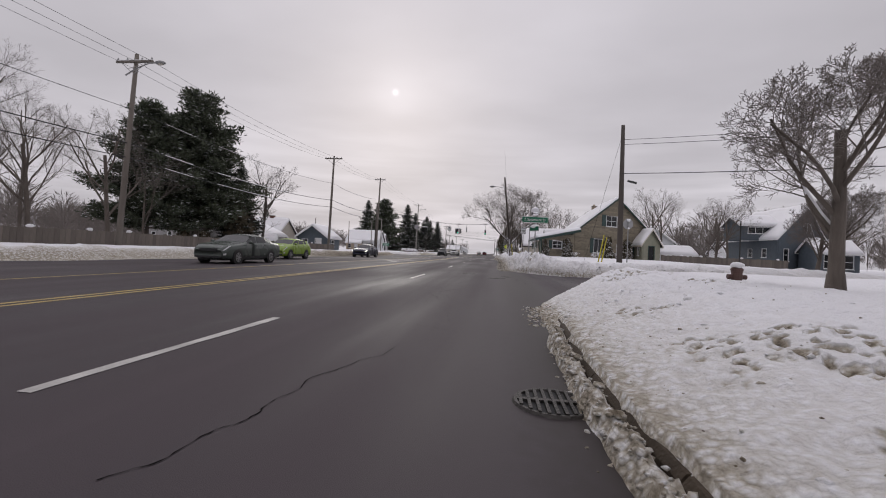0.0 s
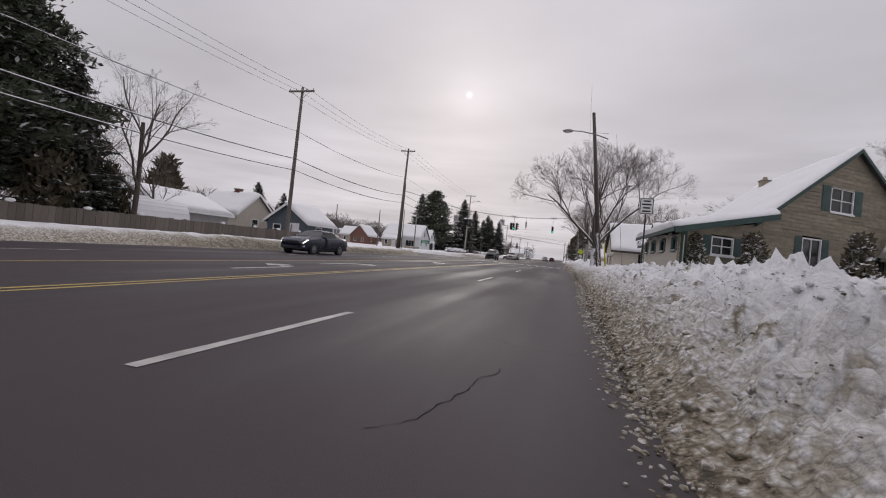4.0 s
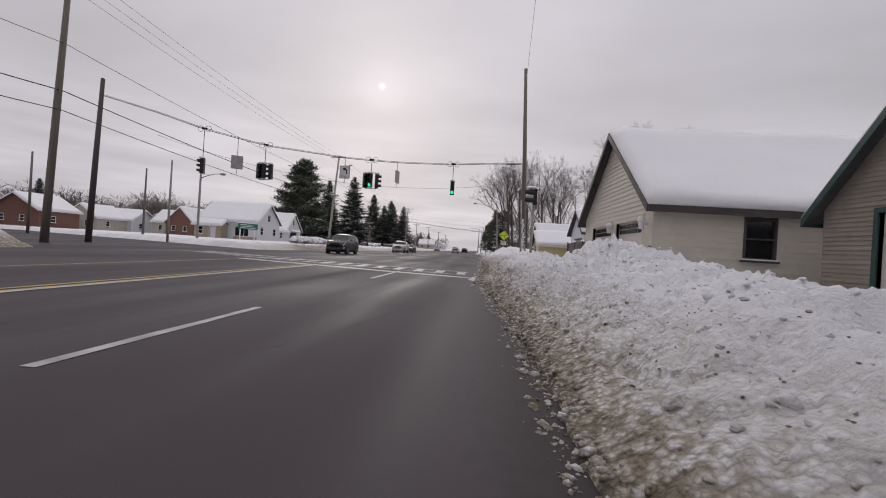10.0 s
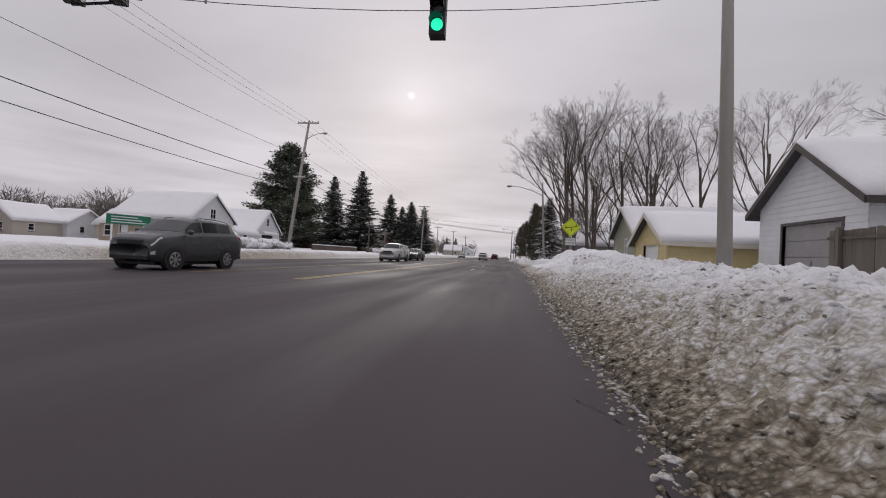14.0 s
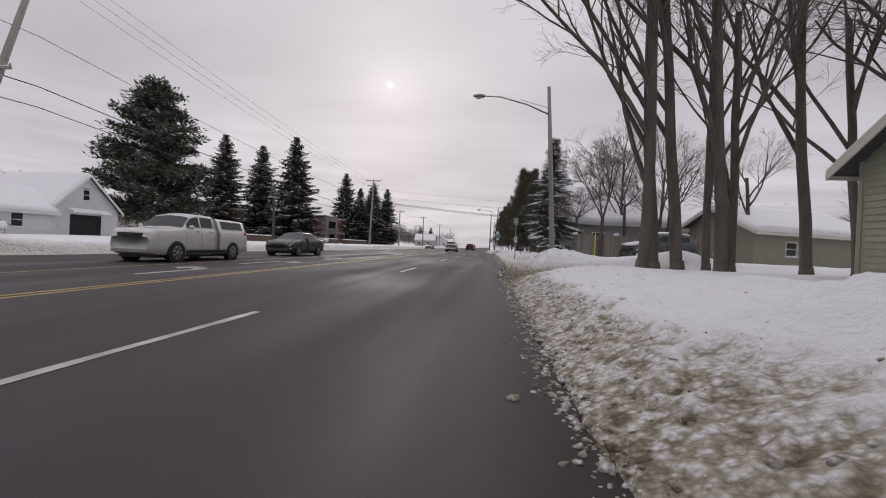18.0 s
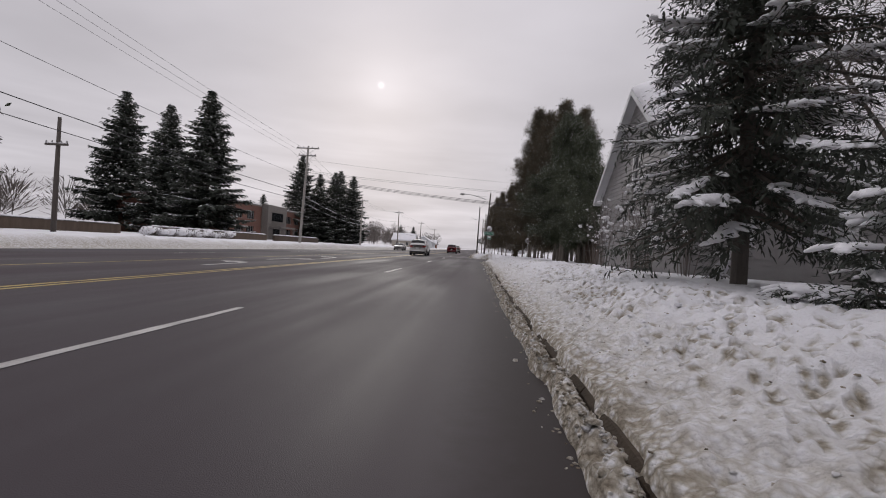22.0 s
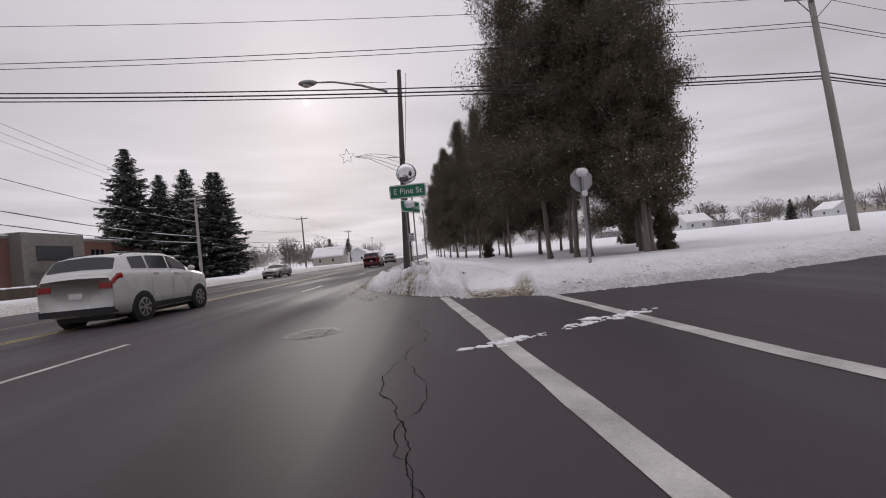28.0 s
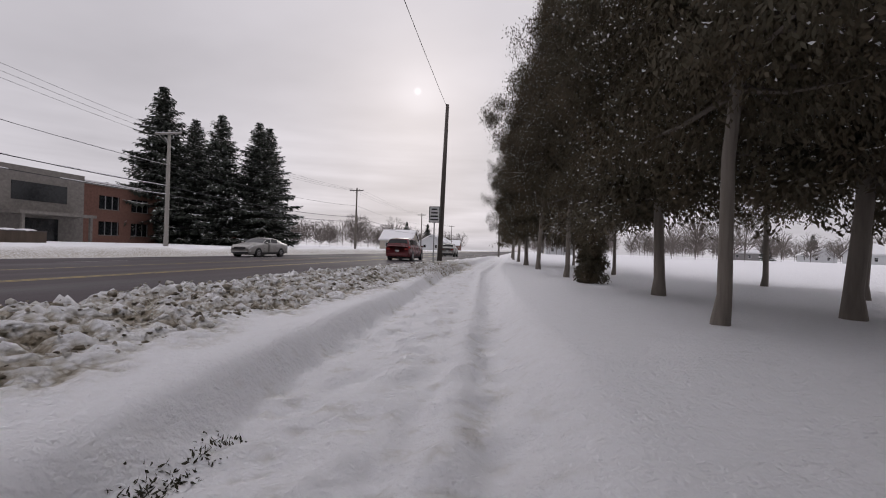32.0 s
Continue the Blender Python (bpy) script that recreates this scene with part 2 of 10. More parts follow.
def asphalt_material():
    m = bpy.data.materials.new("wet_asphalt")
    m.use_nodes = True
    nt = m.node_tree
    b = nt.nodes["Principled BSDF"]
    N, L = nt.nodes.new, nt.links.new
    tc = N("ShaderNodeTexCoord")

    def noise_at(scale, stretch, detail=5):
        mp = N("ShaderNodeMapping"); mp.inputs["Scale"].default_value = stretch
        n = N("ShaderNodeTexNoise"); n.inputs["Scale"].default_value = scale; n.inputs["Detail"].default_value = detail
        L(tc.outputs["Object"], mp.inputs[0]); L(mp.outputs[0], n.inputs["Vector"])
        return n.outputs["Fac"]

    lane = noise_at(0.9, (1.0, 0.035, 1.0), 4)        # long streaks left by the wheels
    blot = noise_at(0.35, (1.0, 0.3, 1.0), 6)
    grain = noise_at(160, (1, 1, 1), 2)
    fine = noise_at(9, (1, 1, 1), 6)
    col = N("ShaderNodeValToRGB")
    e = col.color_ramp.elements
    e[0].position, e[0].color = 0.36, (0.027, 0.0215, 0.025, 1)
    e[1].position, e[1].color = 0.80, (0.072, 0.059, 0.065, 1)
    a = N("ShaderNodeMath"); a.operation = "MULTIPLY_ADD"; a.inputs[1].default_value = 0.5
    h = N("ShaderNodeMath"); h.operation = "MULTIPLY"; h.inputs[1].default_value = 0.5
    L(lane, h.inputs[0]); L(blot, a.inputs[0]); L(h.outputs[0], a.inputs[2])
    g = N("ShaderNodeMath"); g.operation = "MULTIPLY_ADD"; g.inputs[1].default_value = 0.22; 
    L(grain, g.inputs[0]); L(a.outputs[0], g.inputs[2])
    L(g.outputs[0], col.inputs[0])
    # brown silt and standing damp stain the gutter strip
    sx = N("ShaderNodeSeparateXYZ"); L(tc.outputs["Object"], sx.inputs[0])
    sm = N("ShaderNodeMath"); sm.operation = "MULTIPLY_ADD"; sm.inputs[1].default_value = 0.55
    L(fine, sm.inputs[0]); L(sx.outputs[0], sm.inputs[2])
    silt = N("ShaderNodeMapRange"); silt.inputs[1].default_value = -0.05; silt.inputs[2].default_value = 0.40; silt.inputs[3].default_value = 0.0; silt.inputs[4].default_value = 0.6
    L(sm.outputs[0], silt.inputs[0])
    end = N("ShaderNodeMapRange"); end.inputs[1].default_value = 0.8; end.inputs[2].default_value = 1.3; end.inputs[3].default_value = 1.0; end.inputs[4].default_value = 0.0
    L(sx.outputs[0], end.inputs[0])
    both = N("ShaderNodeMath"); both.operation = "MULTIPLY"; L(silt.outputs[0], both.inputs[0]); L(end.outputs[0], both.inputs[1])
    mud = N("ShaderNodeMix"); mud.data_type = "RGBA"
    L(both.outputs[0], mud.inputs[0]); L(col.outputs[0], mud.inputs[6]); mud.inputs[7].default_value = (0.020, 0.015, 0.011, 1)
    L(mud.outputs[2], b.inputs["Base Color"])
    r = N("ShaderNodeMapRange"); r.inputs[1].default_value = 0.40; r.inputs[2].default_value = 0.62; r.inputs[3].default_value = 0.52; r.inputs[4].default_value = 0.84
    L(a.outputs[0], r.inputs[0])
    # a film of water lies along the kerb
    sep = N("ShaderNodeSeparateXYZ"); L(tc.outputs["Object"], sep.inputs[0])
    k = N("ShaderNodeMapRange"); k.inputs[1].default_value = -0.9; k.inputs[2].default_value = 0.2; k.inputs[3].default_value = 0.0; k.inputs[4].default_value = 1.0
    kn = N("ShaderNodeMath"); kn.operation = "MULTIPLY_ADD"; kn.inputs[1].default_value = 0.9
    L(blot, kn.inputs[0]); L(sep.outputs[0], kn.inputs[2]); 
    sh = N("ShaderNodeMath"); sh.operation = "SUBTRACT"; sh.inputs[1].default_value = 0.45
    L(kn.outputs[0], sh.inputs[0]); L(sh.outputs[0], k.inputs[0])
    inner = N("ShaderNodeMapRange"); inner.inputs[1].default_value = 0.9; inner.inputs[2].default_value = 1.5; inner.inputs[3].default_value = 1.0; inner.inputs[4].default_value = 0.0
    L(sep.outputs[0], inner.inputs[0])
    kk = N("ShaderNodeMath"); kk.operation = "MULTIPLY"
    L(k.outputs[0], kk.inputs[0]); L(inner.outputs[0], kk.inputs[1]); k = kk
    wet = N("ShaderNodeMix"); wet.data_type = "FLOAT"
    L(k.outputs[0], wet.inputs[0]); L(r.outputs[0], wet.inputs[2]); wet.inputs[3].default_value = 0.52
    L(wet.outputs[0], b.inputs["Roughness"])
    b.inputs["Specular IOR Level"].default_value = 0.22
    bp = N("ShaderNodeBump"); bp.inputs["Distance"].default_value = 0.004
    bs = N("ShaderNodeMapRange"); bs.inputs[3].default_value = 0.5; bs.inputs[4].default_value = 0.06
    L(k.outputs[0], bs.inputs[0]); L(bs.outputs[0], bp.inputs["Strength"])
    L(grain, bp.inputs["Height"]); L(bp.outputs[0], b.inputs["Normal"])
    return m


M = {}
M["ground"] = snow_material("trodden_snow", True)
M["snow"] = snow_material("fresh_snow", False)
M["asphalt"] = asphalt_material()
M["line"] = mat("road_paint", (0.62, 0.60, 0.57), 0.55, 0.5, 2.2, 0.4, 60, tint2=(0.25, 0.24, 0.23))
M["yellow"] = mat("yellow_road_paint", (0.55, 0.40, 0.10), 0.55, 0.5, 2.0, 0.3, 60, tint2=(0.28, 0.21, 0.09))
M["crack"] = mat("crack_filler", (0.010, 0.009, 0.009), 0.95, 0.3, spec=0.03)
M["concrete"] = mat("concrete", (0.24, 0.22, 0.20), 0.8, 0.45, 4, 0.4, 60)
M["iron"] = mat("cast_iron", (0.06, 0.055, 0.05), 0.5, 0.5, 6, 0.5, 50, metal=0.5)
M["pole"] = mat("weathered_pole", (0.20, 0.175, 0.15), 0.85, 0.4, 3, 0.5, 30, stretch=(1, 1, 0.08))
M["poledark"] = mat("dark_creosote_pole", (0.10, 0.085, 0.075), 0.85, 0.4, 3, 0.5, 30, stretch=(1, 1, 0.08))
M["poleconc"] = mat("grey_pole", (0.36, 0.34, 0.31), 0.8, 0.3, 3, 0.3, 30, stretch=(1, 1, 0.1))
M["wire"] = mat("black_cable", (0.02, 0.02, 0.022), 0.6, 0.2, bump=0)
M["galv"] = mat("galvanised_steel", (0.36, 0.36, 0.36), 0.5, 0.3, 5, 0.2, 40, metal=0.6)
M["bark"] = mat("bark", (0.15, 0.125, 0.105), 0.9, 0.5, 5, 0.9, 22, stretch=(1, 1, 0.25))
M["barkdark"] = mat("dark_wet_bark", (0.075, 0.064, 0.056), 0.85, 0.5, 5, 1.0, 22, stretch=(1, 1, 0.25), tint2=(0.13, 0.115, 0.1))
M["barkpale"] = mat("pale_cedar_bark", (0.235, 0.205, 0.175), 0.9, 0.45, 5, 0.8, 22, stretch=(1, 1, 0.15))
M["twig"] = mat("twigs", (0.19, 0.165, 0.15), 0.9, 0.35, bump=0)
M["spruce"] = mat("spruce_needles", (0.045, 0.055, 0.045), 0.8, 0.5, 1.5, 0, tint2=(0.08, 0.088, 0.068))
M["pine"] = mat("pine_needles", (0.045, 0.058, 0.036), 0.8, 0.5, 1.5, 0, tint2=(0.08, 0.09, 0.055))
M["cedar"] = mat("cedar_sprays", (0.070, 0.066, 0.043), 0.85, 0.5, 1.2, 0, tint2=(0.115, 0.085, 0.052))
M["cedargreen"] = mat("green_cedar_sprays", (0.058, 0.070, 0.043), 0.85, 0.5, 1.2, 0, tint2=(0.085, 0.098, 0.058))
M["grass"] = mat("dead_grass", (0.045, 0.042, 0.022), 0.9, 0.5, 9, 0)
M["kerb"] = mat("wet_dirty_kerb", (0.040, 0.030, 0.022), 0.8, 0.5, 5, 0.5, 50, spec=0.2, tint2=(0.075, 0.058, 0.042))
M["siding_tan"] = mat("tan_siding", (0.46, 0.42, 0.36), 0.6, 0.15, 3, 0.15, 30, per=0.03)
M["siding_cream"] = mat("cream_siding", (0.60, 0.555, 0.47), 0.6, 0.12, 3, 0.15, 30, per=0.03)
M["siding_grey"] = mat("grey_siding", (0.30, 0.29, 0.285), 0.65, 0.18, 3, 0.15, 30, per=0.03)
M["siding_green"] = mat("olive_siding", (0.31, 0.31, 0.235), 0.65, 0.15, 3, 0.15, 30, per=0.03)
M["siding_yellow"] = mat("yellow_siding", (0.62, 0.52, 0.27), 0.65, 0.15, 3, 0.15, 30, per=0.03)
M["siding_white"] = mat("white_siding", (0.66, 0.67, 0.68), 0.65, 0.12, 3, 0.15, 30, per=0.03)
M["siding_blue"] = mat("slate_blue_siding", (0.085, 0.105, 0.125), 0.7, 0.2, 3, 0.15, 30, per=0.05)
M["shake"] = mat("rustic_shakes", (0.30, 0.255, 0.185), 0.85, 0.45, 2.5, 0.6, 18, stretch=(1, 1, 3), per=0.16, tint2=(0.17, 0.155, 0.12))
M["stucco"] = mat("drab_block_wall", (0.27, 0.235, 0.195), 0.85, 0.2, 3, 0.3, 40, per=0.06)
M["brick"] = mat("red_brick", (0.20, 0.10, 0.075), 0.85, 0.35, 4, 0.4, 30, per=0.1)
M["tanbrick"] = mat("tan_brick", (0.42, 0.35, 0.26), 0.85, 0.3, 4, 0.4, 30)
M["greentrim"] = mat("dark_green_trim", (0.022, 0.06, 0.05), 0.55, 0.3, 3, 0.15, 30)
M["shutter"] = mat("green_shutter", (0.045, 0.085, 0.08), 0.6, 0.3, 3, 0.15, 30)
M["browntrim"] = mat("dark_brown_trim", (0.075, 0.06, 0.055), 0.6, 0.3, 3, 0.15, 30)
M["white"] = mat("white_paint", (0.74, 0.74, 0.74), 0.5, 0.1, 3, 0.1, 30)
M["offwhite"] = mat("cream_paint", (0.64, 0.60, 0.53), 0.5, 0.1, 3, 0.1, 30)
M["glass"] = mat("window_glass", (0.016, 0.018, 0.02), 0.08, 0.3, 2, 0)
# near-black colour that stands in for the shade inside openings
M["dark"] = mat("interior_shade", (0.02, 0.02, 0.022), 0.8, 0.3, bump=0)
M["fence"] = mat("grey_fence_boards", (0.17, 0.145, 0.125), 0.9, 0.45, 2.5, 0.5, 25, stretch=(1, 1, 0.15), per=0.2)
M["fencebrown"] = mat("brown_fence_boards", (0.13, 0.095, 0.07), 0.9, 0.45, 2.5, 0.5, 25, stretch=(1, 1, 0.15), per=0.25)
M["fencetan"] = mat("tan_brown_fence_boards", (0.30, 0.265, 0.23), 0.9, 0.45, 2.5, 0.5, 25, stretch=(1, 1, 0.15), per=0.25)
M["roof"] = mat("asphalt_shingles", (0.07, 0.068, 0.068), 0.9, 0.4, 4, 0.5, 40)
M["signgreen"] = mat("green_sign_face", (0.012, 0.16, 0.085), 0.4, 0.15, 4, 0)
M["signwhite"] = mat("white_sign_face", (0.72, 0.73, 0.73), 0.4, 0.1, 4, 0)
M["signyellow"] = mat("fluorescent_yellow_sign", (0.66, 0.78, 0.03), 0.4, 0.1, 4, 0)
M["signback"] = mat("bare_aluminium", (0.42, 0.42, 0.43), 0.45, 0.2, 4, 0, metal=0.7)
M["black"] = mat("black_paint", (0.015, 0.015, 0.015), 0.5, 0.3, bump=0)
M["yellowguard"] = mat("yellow_plastic_guard", (0.55, 0.47, 0.03), 0.5, 0.25, 4, 0.1)
M["rubber"] = mat("tyre_rubber", (0.018, 0.018, 0.018), 0.8, 0.3, bump=0.1)
M["rim"] = mat("alloy_rim", (0.45, 0.45, 0.46), 0.35, 0.2, metal=0.8, bump=0)
M["hydrant"] = mat("dull_red_iron", (0.10, 0.05, 0.04), 0.6, 0.4)


def glow_material(name, colour, strength):
    m = bpy.data.materials.new(name)
    m.use_nodes = True
    b = m.node_tree.nodes["Principled BSDF"]
    b.inputs["Base Color"].default_value = (*colour, 1)
    b.inputs["Emission Color"].default_value = (*colour, 1)
    b.inputs["Emission Strength"].default_value = strength
    return m


M["green_lamp"] = glow_material("lit_green_lens", (0.02, 0.75, 0.42), 1.2)
M["puddle"] = mat("standing_water", (0.02, 0.017, 0.012), 0.13, 0.3, 2, 0)
M["mirror"] = mat("convex_mirror", (0.8, 0.8, 0.82), 0.06, 0.05, bump=0, metal=1.0)

# ---- geometry helpers ----


class Geo:
    """Vertices and faces that become one mesh."""

    def __init__(self):
        self.v, self.f = [], []

    def quad(self, a, b, c, d):
        n = len(self.v)
        self.v += [tuple(a), tuple(b), tuple(c), tuple(d)]
        self.f.append((n, n + 1, n + 2, n + 3))

    def poly(self, pts):
        n = len(self.v)
        self.v += [tuple(p) for p in pts]
        self.f.append(tuple(range(n, n + len(pts))))

    def box(self, x0, x1, y0, y1, z0, z1):
        n = len(self.v)
        self.v += [(x, y, z) for z in (z0, z1) for y in (y0, y1) for x in (x0, x1)]
        self.f += [tuple(n + i for i in q) for q in ((0, 2, 3, 1), (4, 5, 7, 6), (0, 1, 5, 4), (2, 6, 7, 3), (0, 4, 6, 2), (1, 3, 7, 5))]
        return self

    def prism(self, pts, offset):
        """A flat outline pushed along offset."""
        n, k = len(self.v), len(pts)
        o = Vector(offset)
        self.v += [tuple(p) for p in pts] + [tuple(Vector(p) + o) for p in pts]
        self.f.append(tuple(n + i for i in reversed(range(k))))
        self.f.append(tuple(n + k + i for i in range(k)))
        for i in range(k):
            j = (i + 1) % k
            self.f.append((n + i, n + j, n + k + j, n + k + i))
        return self

    def tube(self, path, radii, sides=8, cap=True):
        path = [Vector(p) for p in path]
        n0 = len(self.v)
        for i, p in enumerate(path):
            d = (path[min(i + 1, len(path) - 1)] - path[max(i - 1, 0)])
            d = d.normalized() if d.length > 1e-6 else Vector((0, 0, 1))
            a = d.cross(Vector((0, 0, 1)) if abs(d.z) < 0.9 else Vector((1, 0, 0))).normalized()
            b = d.cross(a)
            r = radii[i] if isinstance(radii, (list, tuple)) else radii
            for k in range(sides):
                t = 2 * math.pi * k / sides
                self.v.append(tuple(p + (a * math.cos(t) + b * math.sin(t)) * r))
        for i in range(len(path) - 1):
            for k in range(sides):
                q = n0 + i * sides
                self.f.append((q + k, q + (k + 1) % sides, q + sides + (k + 1) % sides, q + sides + k))
        if cap:
            self.f.append(tuple(n0 + k for k in reversed(range(sides))))
            e = n0 + (len(path) - 1) * sides
            self.f.append(tuple(e + k for k in range(sides)))
        return self

    def disc(self, c, axis, r, thick, sides=20):
        c, a = Vector(c), Vector(axis).normalized()
        return self.tube([c - a * thick / 2, c + a * thick / 2], r, sides)

    def mesh(self, name, material, smooth=False):
        me = bpy.data.meshes.new(name)
        me.from_pydata(self.v, [], self.f)
        me.materials.append(material if not isinstance(material, str) else M[material])
        if smooth:
            me.polygons.foreach_set("use_smooth", [True] * len(me.polygons))
        me.update()
        return me


def part(name, geo, material, parent, label="", smooth=False):
    """Links geo as one mesh object under a thing or a part."""
    me = geo if isinstance(geo, bpy.types.Mesh) else geo.mesh(name, material, smooth)
    ob = new(name, me)
    ob.parent = parent
    if label:
        tagged(ob, label)
    return ob


def thing(name, at, label, category, group="", turn=0.0):
    ob = new(name)
    ob.empty_display_size = 0.3
    ob.matrix_basis = pose(*at, 0, 0, turn)
    return tagged(ob, label, category, group)


def piece(name, geo, material, label, category="", kind="structure", smooth=False):
    return tagged(new(name, geo.mesh(name, material, smooth)), label, category, "", kind)

# ---- ground: one sheet of snow, ploughed off the roads ----


def lattice(ix, iy, seed):
    h = np.sin(ix * 127.1 + iy * 311.7 + seed * 74.7) * 43758.5453
    return h - np.floor(h)


def vnoise(x, y, seed):
    ix, iy = np.floor(x), np.floor(y)
    fx, fy = x - ix, y - iy
    ux, uy = fx * fx * (3 - 2 * fx), fy * fy * (3 - 2 * fy)
    a, b = lattice(ix, iy, seed), lattice(ix + 1, iy, seed)
    c, d = lattice(ix, iy + 1, seed), lattice(ix + 1, iy + 1, seed)
    return (a * (1 - ux) + b * ux) * (1 - uy) + (c * (1 - ux) + d * ux) * uy


def fbm(x, y, seed, octaves=4, gain=0.5):
    s, a, t = 0.0, 1.0, 0.0
    for o in range(octaves):
        s = s + a * vnoise(x * 2.03 ** o, y * 2.03 ** o, seed + o * 9)
        t += a
        a *= gain
    return s / t


def cells(x, y, seed):
    """Rounded bumps: one at the middle of each cell, none where cells meet."""
    ix, iy = np.floor(x), np.floor(y)
    best = np.full(np.shape(x), 9.0)
    for dx in (-1, 0, 1):
        for dy in (-1, 0, 1):
            px = ix + dx + lattice(ix + dx, iy + dy, seed)
            py = iy + dy + lattice(ix + dx, iy + dy, seed + 3)
            best = np.minimum(best, (px - x) ** 2 + (py - y) ** 2)
    return 1 - np.clip(np.sqrt(best), 0, 1)


def step(e0, e1, v):
    t = np.clip((v - e0) / (e1 - e0), 0, 1)
    return t * t * (3 - 2 * t)


# along the right-hand kerb: y, crest height, crest distance, yard level, dirt, roughness
BANK = np.array([
    (-60, .60, 3.2, .62, .25, .5), (8, .60, 3.0, .62, .28, .5), (22, .75, 1.9, .66, .20, .7), (28, .98, 1.9, .72, .50, 1.0),
    (34, .95, 1.7, .72, .62, 1.1), (44, .86, 1.9, .92, .52, 1.0), (47, .84, 1.8, 1.03, .68, 1.0), (52, .84, 1.7, 1.0, .66, 1.0), (57, .82, 1.8, .86, .55, .8), (64, .80, 1.9, .68, .42, .6), (66, .86, 2.0, .62, .50, .8),
    (69, 1.0, 2.4, .55, .55, 1.2), (72.6, .95, 2.5, .50, .60, 1.2), (74.0, .22, 1.5, .30, .95, .5), (78.0, .28, 1.5, .40, .90, .6),
    (79.6, .92, 2.2, .60, .78, .8), (86, .96, 2.0, .75, .70, .8), (93, .92, 2.0, .85, .66, .8), (98, .95, 2.3, .75, .50, 1.0),
    (102, .60, 2.4, .38, .60, .9), (104.6, .22, 2.0, .26, .95, .5), (107.8, .24, 2.0, .28, .95, .5), (108.9, .95, 2.6, .95, .40, .5),
    (113, .74, 2.4, .85, .50, .45), (118, .56, 2.0, .60, .48, .5), (122.6, .52, 2.0, .58, .50, .55), (124.2, .14, 2.0, .30, .98, .5),
    (127.9, .16, 2.0, .32, .98, .5), (129.2, .90, 2.2, .62, .50, .75), (134, .66, 2.2, .64, .35, .7), (144, .64, 2.4, .64, .30, .8),
    (160, .62, 2.5, .60, .24, .8), (169.5, .55, 2.4, .55, .20, .7), (178, .48, 1.2, .40, .45, .9), (186, .28, 1.3, .27, .50, .5),
    (200, .28, 1.3, .27, .42, .5), (400, .45, 1.5, .45, .40, .8)])


def along(y, col):
    return np.interp(y, BANK[:, 0], BANK[:, col])


def right_edge(y):
    e = 0.30 + 0.10 * (vnoise(y * 0.35, y * 0 + 3.1, 5) - 0.5) + 0.08 * (vnoise(y * 2.1, y * 0 + 1.7, 6) - 0.5)
    e = e - 0.11 * (1 - step(4, 7.5, y)) - 0.20 * step(72, 74, y) * (1 - step(79.5, 81.5, y)) - 0.03 * step(44, 48, y) * (1 - step(60, 66, y)) + 0.09 * step(128.6, 131, y) * (1 - step(160, 167, y))
    e = e - 0.25 * step(20, 30, y) * (1 - step(34, 44, y)) - 0.25 * step(66, 72, y) * (1 - step(96, 108, y))
    e = e - 1.3 * step(178.5, 184, y) * (1 - step(215, 260, y))
    return e


# the two streets that leave to the right, and the one to the left: their edges
SYC_S = ((-1, 8.9), (0.33, 9.3), (0.85, 10.8), (1.85, 12.5), (3.2, 14.5), (6, 16.4), (15, 19.3), (40, 27))
SYC_N = ((-1, 30), (0.9, 25.2), (2.0, 23.2), (3.0, 22.5), (7, 23.4), (15, 26), (40, 35))
PINE_S = ((-1, 168.2), (0.6, 168.8), (2.3, 170.0), (4.0, 171.6), (7, 172.3), (15, 173.6), (40, 178))
PINE_N = ((-1, 185), (-0.4, 183.4), (1.2, 180.2), (1.9, 179.3), (2.4, 178.5), (3.3, 178.0), (4, 177.8), (7.2, 177.8), (15, 180), (40, 187))
LEFT_S = ((-80, 100), (-30, 82), (-20, 78.5), (-17, 77), (-14, 75.2))
LEFT_N = ((-80, 122), (-30, 100), (-20, 95), (-17, 93.5), (-14, 92))


def between(x, y, lo, hi):
    lo, hi = np.array(lo), np.array(hi)

    def away(edge):
        f = [np.interp(x + e, edge[:, 0], edge[:, 1]) for e in (-0.15, 0, 0.15)]
        return (y - f[1]) / np.sqrt(1 + ((f[2] - f[0]) / 0.3) ** 2)

    return np.minimum(away(lo), -away(hi))


PATH_Y = (176.5, 180, 183, 185, 187, 190, 192.5, 205, 260)
PATH_X = (2.95, 2.98, 3.2, 3.35, 3.3, 3.1, 2.9, 1.95, 1.3)


